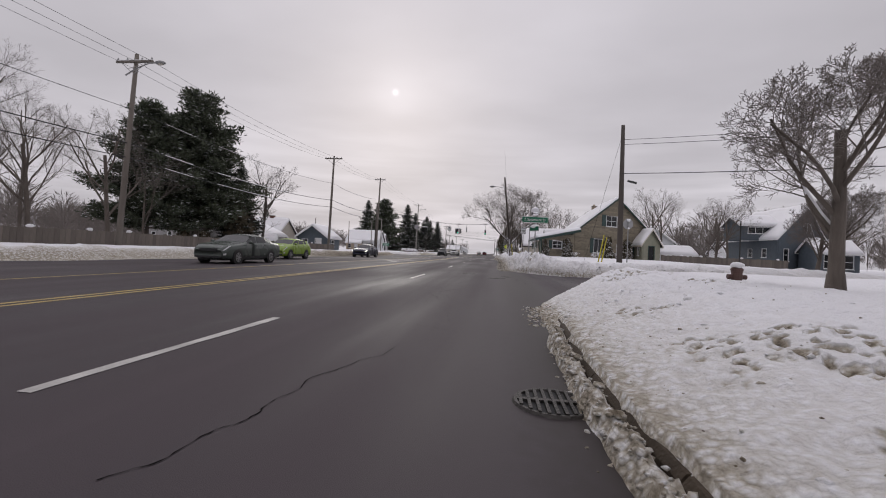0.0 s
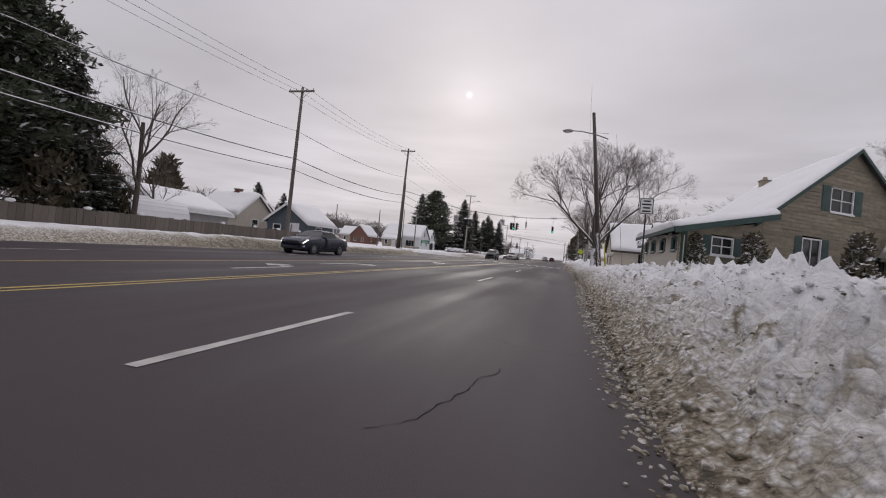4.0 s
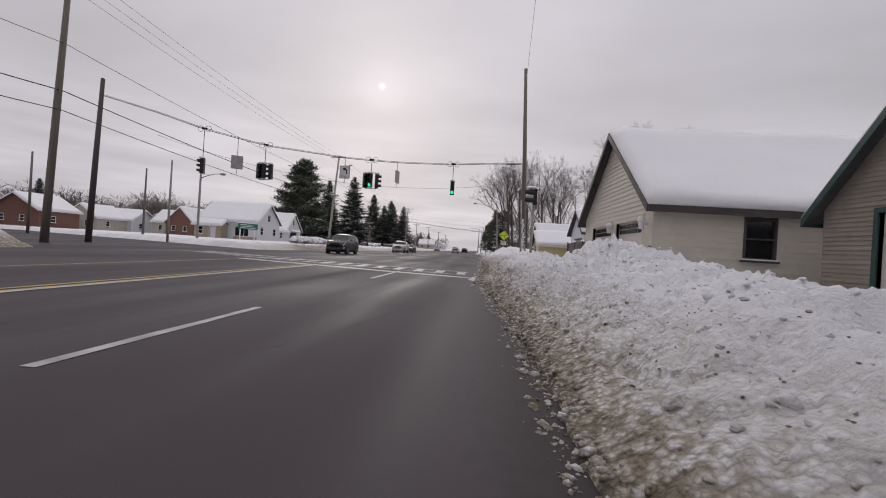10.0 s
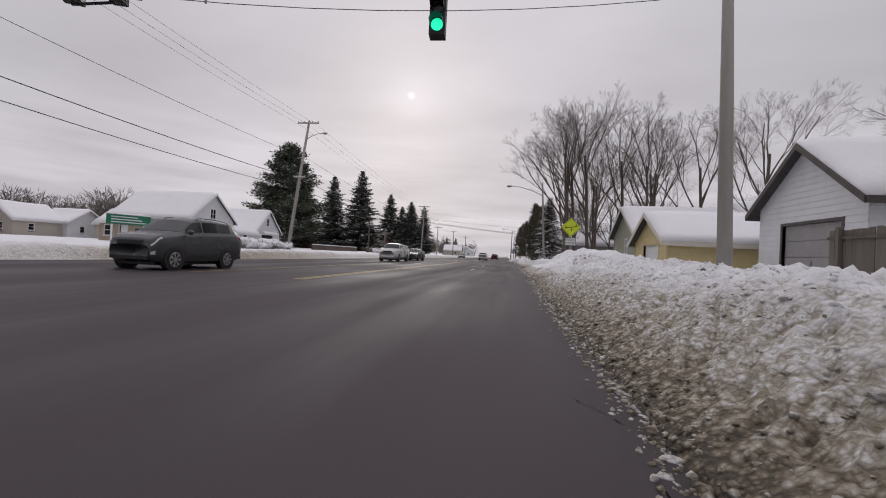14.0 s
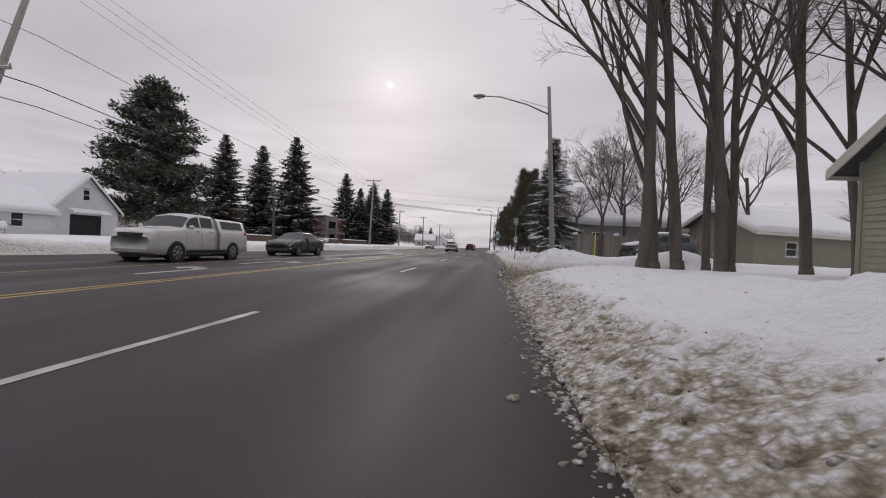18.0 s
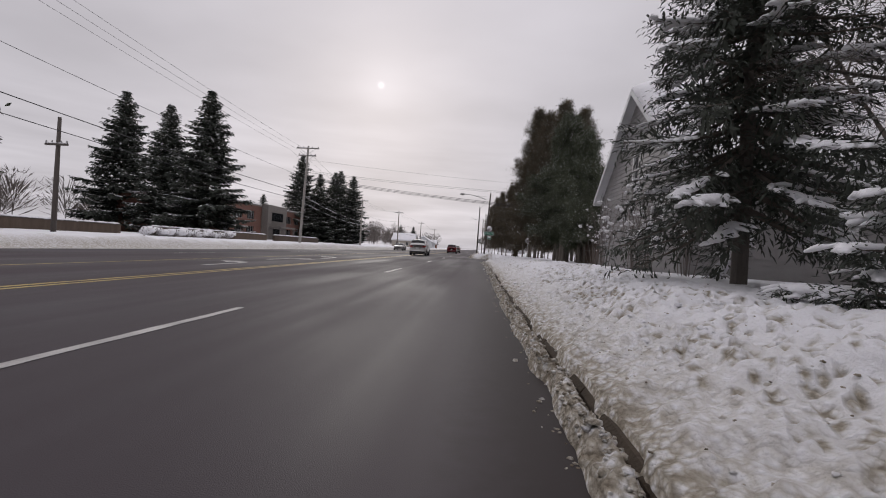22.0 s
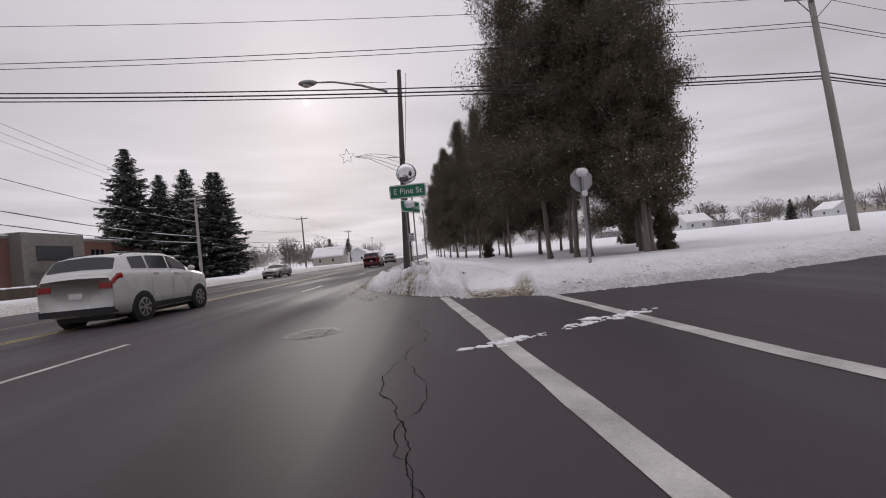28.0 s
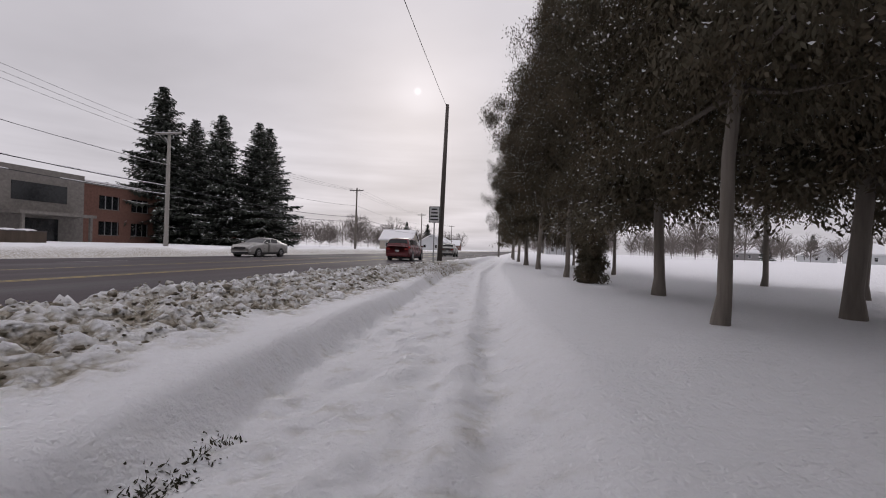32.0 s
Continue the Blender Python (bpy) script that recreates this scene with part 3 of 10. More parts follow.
def snow(x, y):
    """Height and dirt of the snow at x, y (arrays)."""
    big = fbm(x * 0.35, y * 0.35, 11, 3)
    mid = fbm(x * 1.6, y * 1.6, 21, 3)
    lump = fbm(x * 5.2, y * 5.2, 31, 4, 0.6)
    chunk = np.abs(fbm(x * 3.1, y * 3.1, 41, 3) - 0.5) * 2
    wx, wy = x + 0.25 * (mid - 0.5) + 0.10 * lump, y + 0.3 * (big - 0.5) + 0.12 * (lump - 0.5)
    clod1, clod2, clod3 = cells(wx * 2.7, wy * 2.7, 43), cells(wx * 6.6 + 0.7 * mid, wy * 6.6, 47), cells(wx * 10.5, wy * 10.5 + 0.5 * mid, 49)
    # right-hand bank
    d = x - right_edge(y)
    hb, cd, hy, dirt, rough = (along(y, c) for c in (1, 2, 3, 4, 5))
    hb = hb * (0.9 + 0.25 * (mid - 0.5) + 0.15 * big)
    kerbed = np.maximum.reduce([1 - step(6, 8, y), step(46, 50, y) * (1 - step(60.0, 62.5, y)), step(127.6, 128.9, y) * (1 - step(166, 168, y))])
    dk = d - 0.205 * kerbed
    up = step(0, 1, dk / cd)
    rise = np.clip(dk / cd, 0, 1)
    prof = hb * (0.66 * (1 - (1 - rise) ** 2.1) + 0.34 * up) + 0.10 * kerbed * step(0.0, 0.05, dk) * (1 - rise)
    prof = prof + (hy - hb) * step(0.0, 1.0, (d - cd) / 1.6)
    near = step(0.05, 0.5, d) * (1 - 0.86 * step(cd, cd + 1.6, d))
    heap = step(24, 27, y) * (1 - step(40, 47, y)) + step(67, 70, y) * (1 - step(73, 74, y))
    calm = 1 - 0.45 * kerbed * step(0.4, 0.5, 0.75 - dirt)
    crumb = 0.35 + 0.65 * step(44, 48, y) * (1 - step(98, 104, y)) + 0.4 * (1 - step(20, 40, y)) * step(24, 27, y)
    zr = prof + near * rough * calm * (0.12 * (lump - 0.5) + 0.06 * (0.32 - chunk) + 0.12 * (mid - 0.5) + (0.10 + 0.22 * heap) * (clod1 - 0.5) + (0.12 + 0.05 * heap) * (clod2 - 0.5) + 0.10 * (clod3 - 0.5) * crumb)
    zr = zr + 0.12 * (big - 0.5) * step(0.8, 3, d) + 0.02
    # heaps thrown up beside the driveways
    for hx, hyy, hr, hh in ((3.4, 71.2, 1.7, .45), (3.0, 81.5, 1.6, .22), (4.6, 111.4, 2.6, .62), (6.8, 110.6, 2.2, .28), (3.2, 109.9, 1.4, .25), (2.9, 111.9, 1.5, .48),
                            (3.3, 98.2, 2.0, .25), (6.0, 100.6, 2.0, .12), (3.6, 130.2, 1.6, .25), (7.5, 128.9, 2.4, .5), (4.8, 69.0, 1.4, .2), (7.6, 62.2, 2.4, .5), (9.5, 61.0, 2.0, .4)):
        r = np.hypot(x - hx, y - hyy) / hr
        zr = zr + hh * np.exp(-r * r * 1.6) * (0.8 + 0.5 * mid)
    # gutter slush before the kerb
    gw = 0.075 + 0.055 * vnoise(y * 1.7, y * 0 + 0.3, 93) + 0.03 * (lump - 0.5)
    gut = np.exp(-((d - 0.185 + gw) / gw) ** 4) * kerbed
    low = kerbed * (1 - step(0.215, 0.25, d + 0.03 * (lump - 0.5)))
    zr = zr * (1 - low) + low * (-0.05 + gut * (0.155 + 0.16 * (lump - 0.45) + 0.10 * (clod3 - 0.5)))
    dr = 0.74 * dirt * (1 - step(0.18, 0.85, d / cd)) + 0.16 * np.exp(-(dk / 0.40) ** 2) + 0.22 * np.exp(-(d / 0.18) ** 2) * (1 - 0.6 * kerbed)
    dr = dr + rough * near * np.clip(dirt, 0, 1) * (0.25 * (0.45 - lump) + 0.45 * (0.48 - clod1) + 0.30 * (0.48 - clod2)) * (1 - step(0.9, 1.4, d / cd))
    # pitted patches where spray has eaten into the slope
    patch = step(0.50, 0.60, fbm(x * 0.75, y * 0.75, 71, 3)) * step(0.5, 0.9, dk) * (1 - step(cd + 0.3, cd + 2.0, d))
    pit = step(0.66, 0.80, cells(wx * 6.8, wy * 6.0, 53)) * step(0.42, 0.55, fbm(x * 2.4, y * 2.4, 55, 2))
    patch = patch * (1 - 0.85 * step(44, 48, y) * (1 - step(98, 104, y)))
    dr = dr * (1 - 0.25 * step(0.25, 0.5, d)) + (0.70 - 0.38 * step(126, 130, y)) * patch * pit * (1 - step(168, 172, y))
    dr = dr + 0.30 * crumb * near * rough * np.clip(dirt, 0, 1) * (0.50 - clod3) * (1 - step(0.9, 1.5, d / cd))
    zr = zr - (0.035 - 0.017 * step(126, 130, y)) * patch * pit
    # crumbs grey with spray all the way up to the crest, dark in the hollows between them
    spray = (step(44, 48, y) * (1 - step(58, 64, y)) + step(78, 81, y) * (1 - step(94, 100, y))) * step(0.15, 0.4, dk) * (1 - step(cd + 0.1, cd + 1.1, d))
    dr = dr + spray * (0.11 + 0.26 * np.clip(0.46 - clod3, -0.15, 1) + 0.20 * np.clip(0.44 - clod2, -0.1, 1))
    # smaller pits between them on the kerbed slope
    speck = step(0.40, 0.54, fbm(x * 1.1, y * 1.1, 73, 3)) * step(0.68, 0.82, cells(wx * 8.4, wy * 7.6, 59)) * step(0.42, 0.7, dk) * (1 - step(cd + 0.6, cd + 2.2, d)) * step(130, 133, y) * (1 - step(154, 159, y))
    dr = dr + 0.42 * speck
    zr = zr - 0.025 * speck
    # beside the yellow garage the spray stops short: a brown strip, then clean snow
    zone = step(108.6, 110, y) * (1 - step(121.5, 123, y))
    strip_ = 1 - step(0.60, 1.10, d + 0.6 * (mid - 0.5) + 0.4 * (lump - 0.5))
    dr = dr * (1 - zone) + zone * strip_ * (0.58 - 0.14 * d + 0.5 * (0.45 - lump) + 0.5 * (0.46 - clod2) + 0.4 * (0.46 - clod3))
    # driveways are packed and dirty well back from the road
    for y0, y1, reach, skew, soil in ((73.6, 78.6, 5.0, 0.12, 0.72), (104.0, 107.3, 4.2, 0.38, 0.80), (124.2, 128.0, 9.0, 0.12, 0.88)):
        on = step(y0 - 0.4, y0 + 0.5, y - 0.12 * d) * (1 - step(y1 - 0.5, y1 + 0.4, y - skew * d)) * (1 - step(reach, reach + 2, d)) * step(-0.2, 0.3, d)
        rut = 0.13 * fbm(x * 0.7 + 0.3 * mid, y * 3.6 - 0.4 * x, 51, 4) + 0.03 * (lump - 0.5) + 0.02 * (clod2 - 0.5)
        zr = zr * (1 - on) + on * (0.03 + rut + 0.035 * d)
        dr = dr * (1 - on) + on * (soil + 6.0 * (0.062 - rut) - 0.11 * d + 0.16 * (0.48 - clod2) + 0.14 * (0.48 - clod3))
    # the cleared footway past the second street
    xc = np.interp(y, PATH_Y, PATH_X)
    w = np.abs(x - xc)
    open_ = step(180, 183, y)
    on = step(177.0, 177.6, y) * (1 - np.where(x < xc, step(0.50, 0.78, w), step(0.46 + 0.29 * open_, 0.64 + 0.76 * open_, w)))
    ridge = 0.07 * np.exp(-((x - xc - 0.58) / 0.13) ** 2) + 0.02 * np.exp(-((x - xc - 0.1) / 0.15) ** 2)
    packed = 0.03 + 0.07 * step(178.8, 180.4, y) - 0.035 * step(0.52, 0.68, cells(x * 3.3, y * 2.6, 87)) + ridge + 0.03 * (mid - 0.5) + 0.03 * (lump - 0.5)
    zr = zr * (1 - on) + on * packed
    dr = dr * (1 - on) + on * (0.02 + 0.60 * (1 - step(178.9, 180.2, y + 0.5 * mid)) + 0.45 * step(0.47, 0.55, fbm(x * 7, y * 2.4, 81, 3)) * step(185.8, 186.4, y) * np.exp(-((x - xc + 0.46) / 0.08) ** 2) * (1 - step(188.4, 189.6, y))
                              + 0.12 * step(0.66, 0.76, fbm(x * 9, y * 9, 83, 2)))
    # rough heap beside the mouth of the footway
    heap = np.exp(-((x - 0.9) / 1.2) ** 2 - ((y - 181.0) / 1.25) ** 2) * (1 - on)
    zr = zr + heap * (0.16 + 0.20 * (clod1 - 0.5) + 0.20 * (clod2 - 0.5) + 0.10 * (clod3 - 0.5) + 0.10 * (lump - 0.5))
    dr = np.maximum(dr, heap * (0.48 + 0.8 * (0.5 - clod1) + 0.7 * (0.46 - clod2)) * (1 - 0.5 * step(0.8, 2.0, x)))
    # the verge between the road and the footway lies high
    zr = zr + 0.11 * step(180.3, 182.6, y) * (1 - step(204, 222, y)) * step(-1.25, -0.45, x) * (1 - step(-2.4, -0.75, x - xc))
    lip = step(178.6, 180, y) * np.exp(-((x - xc + 0.88) / 0.14) ** 2)
    zr = zr + 0.03 * lip
    # churned, dirty verge between road and footway
    verge = step(185.4, 187.2, y) * step(-1.3, -0.9, x) * (1 - step(1.2, 2.0, x + 0.8 * (mid - 0.5))) * (1 - step(205, 220, y))
    zr = zr + verge * (0.06 * (lump - 0.5) + 0.05 * (clod1 - 0.5) + 0.10 * (clod2 - 0.5) + 0.06 * (clod3 - 0.5))
    dr = np.maximum(dr, verge * (0.52 + 0.4 * (0.5 - lump) + 0.4 * (0.48 - clod1) + 0.8 * (0.48 - clod2) + 0.5 * (0.48 - clod3)))
    far = step(9, 40, x)
    zr = zr * (1 - far) + far * (0.45 + 0.5 * (big - 0.5))
    # left-hand bank
    dl = -17.15 - x + 0.5 * (vnoise(y * 0.3, y * 0, 8) - 0.5) - 1.9 * np.exp(-((y - 84) / 11.0) ** 2)
    wide = 1.6
    hl = 0.62 * (0.85 + 0.5 * (mid - 0.5) + 0.4 * (fbm(x * 0.1, y * 0.13, 61, 2) - 0.5))
    zl = hl * step(0, wide, dl) + (0.52 - hl) * step(wide, wide + 3, dl) + 0.10 * (lump - 0.5) * step(0.1, 0.6, dl) * (1 - step(3, 5, dl)) + 0.15 * (big - 0.5) * step(2, 5, dl)
    dl_dirt = 0.62 * (1 - step(0.5, 2.2, dl)) + 0.4 * (0.45 - lump) * (1 - step(2, 4, dl))
    dl_dirt = dl_dirt * (1 + 0.35 * step(38, 46, y) * (1 - step(66, 74, y))) * (1 - 0.6 * step(78, 84, y) * (1 - step(98, 104, y))) * (1 - 0.55 * step(100, 130, y)) * (1 - 0.3 * (1 - step(30, 50, y)))
    left = x < -8
    z = np.where(left, zl, zr)
    dd = np.where(left, dl_dirt, dr)
    # where a road runs the sheet dips below it
    main = np.where(left, -dl, -d)
    street = np.full(np.shape(x), -99.0)
    for lo, hi, side in ((SYC_S, SYC_N, 0), (PINE_S, PINE_N, 0), (LEFT_S, LEFT_N, 1)):
        q = between(x, y, lo, hi)
        q = np.where(left == bool(side), q, -99) + 0.4 * (mid - 0.5) + 0.03 * (lump - 0.5)
        street = np.maximum(street, q)
    road = np.maximum(main, street)
    inside = np.maximum(np.where(left, step(-0.12, 0.22, main), step(-0.02, 0.09, main + 0.06 * (lump - 0.5))), step(-0.16, 0.16, street))
    side_bank = np.where(left, step(0.0, 1.0, -road / 0.85), 1 - (1 - np.clip(-street / 0.95, 0, 1)) ** 2.2)
    z = np.where(road < 0, z * (0.12 + 0.88 * side_bank), z)
    dd = np.where((road < 0) & (road > -1.0), np.maximum(dd, (0.18 - 0.10 * step(160, 165, y)) * (1 + road)), dd)
    # the ploughed faces along the side streets are lumpy too
    face = np.exp(-((street + 0.85) / 0.75) ** 2) * step(0.0, 0.22, -street) * np.where(left, 0, 1) * step(0.5, 1.0, d) * np.where(((y > 19) & (y < 40)) | ((y > 165) & (y < 186)), 1, 0) * (1 - on)
    coarse = face * (1 - 0.45 * step(160, 165, y))
    round1, round2, round3 = (c * (2 - c) for c in (clod1, clod2, clod3))
    z = z + coarse * (0.24 * (round1 - 0.7) + 0.20 * (round2 - 0.7) + 0.10 * (round3 - 0.7) + 0.10 * (lump - 0.5) + 0.16 * (mid - 0.5))
    dd = dd + coarse * (0.32 * np.clip(0.30 - clod2, 0, 1) + 0.25 * np.clip(0.26 - clod1, 0, 1))
    foot = np.exp(-((street + 0.02) / 0.10) ** 2) * np.where(left, 0, 1) * (1 - on) * (1 - 0.7 * step(160, 165, y))
    dd = dd + foot * (0.34 + 0.5 * (0.5 - clod3))
    z = z - 0.07 * step(-0.18, -0.02, street) * np.where(left, 0, 1)
    z = z * (1 - inside) - 0.25 * inside
    dd = np.clip(dd, 0, 1)
    return z, dd


def spread(parts):
    xs = []
    for a, b, s in parts:
        xs.append(np.arange(a, b, s))
    return np.concatenate(xs)


GX = np.concatenate([-np.geomspace(1600, 70, 14), spread([(-64, -24, 2.0), (-24, -14, 0.22), (-14, -1.4, 2.1), (-1.4, -0.4, 0.1), (-0.4, 2.6, 0.04), (2.6, 5.2, 0.07), (5.2, 9.2, 0.11), (9.2, 12, 0.25), (12, 34, 1.1)]), np.geomspace(36, 1600, 14)])
GY = np.concatenate([-np.geomspace(600, 40, 8), spread([(-36, -2, 1.5), (-2, 206, 0.065), (206, 320, 1.2)]), np.geomspace(325, 2600, 18)])


def build_ground():
    X, Y = np.meshgrid(GX, GY)
    z, dirt = snow(X.ravel(), Y.ravel())
    nx, ny = len(GX), len(GY)
    me = bpy.data.meshes.new("ground")
    me.vertices.add(nx * ny)
    me.vertices.foreach_set("co", np.stack([X.ravel(), Y.ravel(), z], 1).ravel())
    i = (np.arange(ny - 1)[:, None] * nx + np.arange(nx - 1)[None]).ravel()
    quads = np.stack([i, i + 1, i + nx + 1, i + nx], 1)
    me.loops.add(quads.size)
    me.loops.foreach_set("vertex_index", quads.ravel())
    me.polygons.add(len(quads))
    me.polygons.foreach_set("loop_start", np.arange(len(quads)) * 4)
    me.polygons.foreach_set("use_smooth", np.ones(len(quads), bool))
    at = me.attributes.new("dirt", "FLOAT", "POINT")
    at.data.foreach_set("value", dirt.astype(np.float32))
    me.materials.append(M["ground"])
    me.update(calc_edges=True)
    return tagged(new("ground", me), "snow-covered ground with dirty ploughed banks beside the road", "ground", "", "structure")


build_ground()


def build_slush():
    """Loose lumps of ploughed snow lying on the banks and along the gutter."""
    rng = np.random.RandomState(5)
    n = 340000
    y = rng.uniform(-1, 206, n)
    e = right_edge(y)
    cd, dirt, rough = along(y, 2), along(y, 4), along(y, 5)
    d = rng.uniform(0, 1, n) * (cd + 1.0) - 0.15
    gutter = rng.rand(n) < 0.15
    kerbed = (y < 7) | ((y > 47) & (y < 62)) | ((y > 129.6) & (y < 167))
    d = np.where(gutter, np.where(kerbed, rng.normal(0.09, 0.045, n), rng.normal(-0.02, 0.10, n)), d)
    verge = (y > 180.2) & (rng.rand(n) < 0.8)
    x = np.where(verge, rng.uniform(-1.3, 1.7, n), e + d)
    # those along the mouths of the two side streets
    k = 9000
    sx = rng.uniform(0.9, 12, 2 * k)
    off = np.abs(rng.normal(0.0, 0.32, 2 * k)) - np.where(np.arange(2 * k) < k, 0.10, -0.06)
    sy = np.concatenate([np.interp(sx[:k], *np.array(SYC_N).T), np.interp(sx[k:], *np.array(PINE_N).T)]) + off
    x, y, n = np.concatenate([x, sx]), np.concatenate([y, sy]), n + 2 * k
    corner = np.arange(n) >= n - 2 * k
    d, gutter, kerbed, verge = np.concatenate([d, off]), np.concatenate([gutter, np.zeros(2 * k, bool)]), np.concatenate([kerbed, np.zeros(2 * k, bool)]), np.concatenate([verge, np.zeros(2 * k, bool)])
    cd, dirt, rough = along(y, 2), along(y, 4), along(y, 5)
    z, dr = snow(x, y)
    crumbly = step(24, 28, y) * (1 - step(98, 103, y))
    keep = np.where(gutter, 0.42, np.where(kerbed & (crumbly < 0.5), 0.10, 0.42) * rough * (0.12 + dirt * (1 - 0.55 * d / cd)))
    keep = np.where(verge, np.where((z > 0.08) & (y > 186.2), 0.5, 0.0), keep)
    keep = np.where(corner, np.where(y < 100, 0.55, 0.06), keep)
    fleck = rng.rand(n) < 0.45
    size = np.exp(rng.normal(-3.9, 0.52, n)) * np.where(gutter, np.where(kerbed, 0.55, 0.7), 0.8 + 0.1 * crumbly) * np.where(fleck & ~gutter, 0.42, 1.0) * np.where(corner & (y > 100), 0.7, 1.0)
    keep = np.where(fleck & ~gutter & ~verge, np.maximum(keep, 0.20 * rough * (1 - 0.85 * np.clip(d / cd, 0, 1))), keep)
    keep = keep * (1 - 0.9 * step(108.6, 110, y) * (1 - step(121.5, 123, y)) * step(0.9, 1.3, d))
    street = ((y > 9.2) & (y < 25.6)) | ((y > 168) & (y < 180.2))
    path = (y > 177) & (x > 1.6) & (rng.rand(n) > 0.03) & ~(corner & (np.abs(x - 3.0) > 0.9))
    ok = (rng.rand(n) < keep) & ~path & (corner | ~street)
    mouth = np.where(corner, d, 99.0)[ok]
    fleck, edge, soil = fleck[ok] & ~gutter[ok], gutter[ok], verge[ok]
    x, y, z, dr, size = x[ok], y[ok], np.maximum(z[ok], 0.0), dr[ok], np.where(fleck, np.clip(size[ok], 0.008, 0.03), np.clip(size[ok], 0.010, 0.05))
    k = len(x)
    g = (1 + 5 ** 0.5) / 2
    ico = np.array([(-1, g, 0), (1, g, 0), (-1, -g, 0), (1, -g, 0), (0, -1, g), (0, 1, g), (0, -1, -g), (0, 1, -g), (g, 0, -1), (g, 0, 1), (-g, 0, -1), (-g, 0, 1)]) / (1 + g * g) ** 0.5
    tri = np.array([(0, 11, 5), (0, 5, 1), (0, 1, 7), (0, 7, 10), (0, 10, 11), (1, 5, 9), (5, 11, 4), (11, 10, 2), (10, 7, 6), (7, 1, 8), (3, 9, 4), (3, 4, 2), (3, 2, 6), (3, 6, 8), (3, 8, 9), (4, 9, 5), (2, 4, 11), (6, 2, 10), (8, 6, 7), (9, 8, 1)])
    v = ico[None] * rng.uniform(0.6, 1.4, (k, 12, 1)) * rng.uniform(0.65, 1.3, (k, 1, 3)) * np.array([1.1, 1.1, 0.7]) * size[:, None, None]
    a = rng.uniform(0, 6.283, k)
    c, s = np.cos(a)[:, None], np.sin(a)[:, None]
    v = np.stack([v[..., 0] * c - v[..., 1] * s, v[..., 0] * s + v[..., 1] * c, v[..., 2]], -1)
    v += np.stack([x, y, z - size * 0.1], 1)[:, None]
    me = bpy.data.meshes.new("slush")
    me.vertices.add(12 * k)
    me.vertices.foreach_set("co", v.ravel())
    f = (np.arange(k)[:, None, None] * 12 + tri[None]).reshape(-1, 3)
    me.loops.add(f.size)
    me.loops.foreach_set("vertex_index", f.ravel())
    me.polygons.add(len(f))
    me.polygons.foreach_set("loop_start", np.arange(len(f)) * 3)
    me.polygons.foreach_set("use_smooth", np.ones(len(f), bool))
    tone = np.where(fleck, rng.uniform(0.25, 0.75, k), dr * 0.92 + rng.uniform(-0.12, 0.08, k))
    tone = np.where(soil, rng.uniform(0.2, 0.8, k), tone)
    tone = np.where(mouth > 9, tone, np.where(mouth < 0.05, rng.uniform(0.15, 0.6, k), rng.uniform(0.0, 0.22, k)))
    tone = np.clip(np.where(edge, rng.uniform(0.25, 0.62, k), tone), 0.0, 1)
    at = me.attributes.new("dirt", "FLOAT", "POINT")
    at.data.foreach_set("value", np.repeat(tone, 12).astype(np.float32))
    me.materials.append(M["ground"])
    me.update(calc_edges=True)
    tagged(new("slush", me), "dirty lumps of ploughed snow and slush along the road edge", "snow", "", "stuff")


build_slush()

road = Geo()
xs = [-300, -90, -40, -17, -7, -3.3, 0, 4, 12, 40, 120]
ysr = [-300, -40] + list(range(-20, 240, 10)) + [300, 500, 900, 2400]
for i in range(len(xs) - 1):
    for j in range(len(ysr) - 1):
        road.quad((xs[i], ysr[j], 0), (xs[i + 1], ysr[j], 0), (xs[i + 1], ysr[j + 1], 0), (xs[i], ysr[j + 1], 0))
piece("road", road, "asphalt", "wet dark asphalt road with worn wheel tracks", "road")

# ---- road markings ----
MARK = 0.005


def strip(pts, w, z=MARK, jag=0.0):
    """A painted strip along points on the road."""
    g = Geo()
    rnd = random.Random(len(pts) * 7 + int(abs(pts[0][1]) * 10))
    fine = []
    for (a, b) in zip(pts, pts[1:]):
        n = max(1, int(math.dist(a, b) / 0.35)) if jag else 1
        for k in range(n):
            fine.append((a[0] + (b[0] - a[0]) * k / n, a[1] + (b[1] - a[1]) * k / n))
    fine.append(pts[-1])
    side = []
    for i, p in enumerate(fine):
        a, b = fine[max(i - 1, 0)], fine[min(i + 1, len(fine) - 1)]
        d = Vector((b[0] - a[0], b[1] - a[1]))
        d.normalize()
        n = Vector((-d.y, d.x)) * (w / 2)
        j = (rnd.random() - 0.5) * jag
        k = (rnd.random() - 0.5) * jag
        side.append(((p[0] + n.x * (1 + j), p[1] + n.y * (1 + j), z), (p[0] - n.x * (1 + k), p[1] - n.y * (1 + k), z)))
    for a, b in zip(side, side[1:]):
        g.quad(a[1], b[1], b[0], a[0])
    return g


def mark(name, g, material, label):
    return tagged(piece(name, g, material, label, "road marking"), group={"lane_dash": "lane dashes", "crossing_bar": "ladder bars of the crossing"}.get(name, ""))


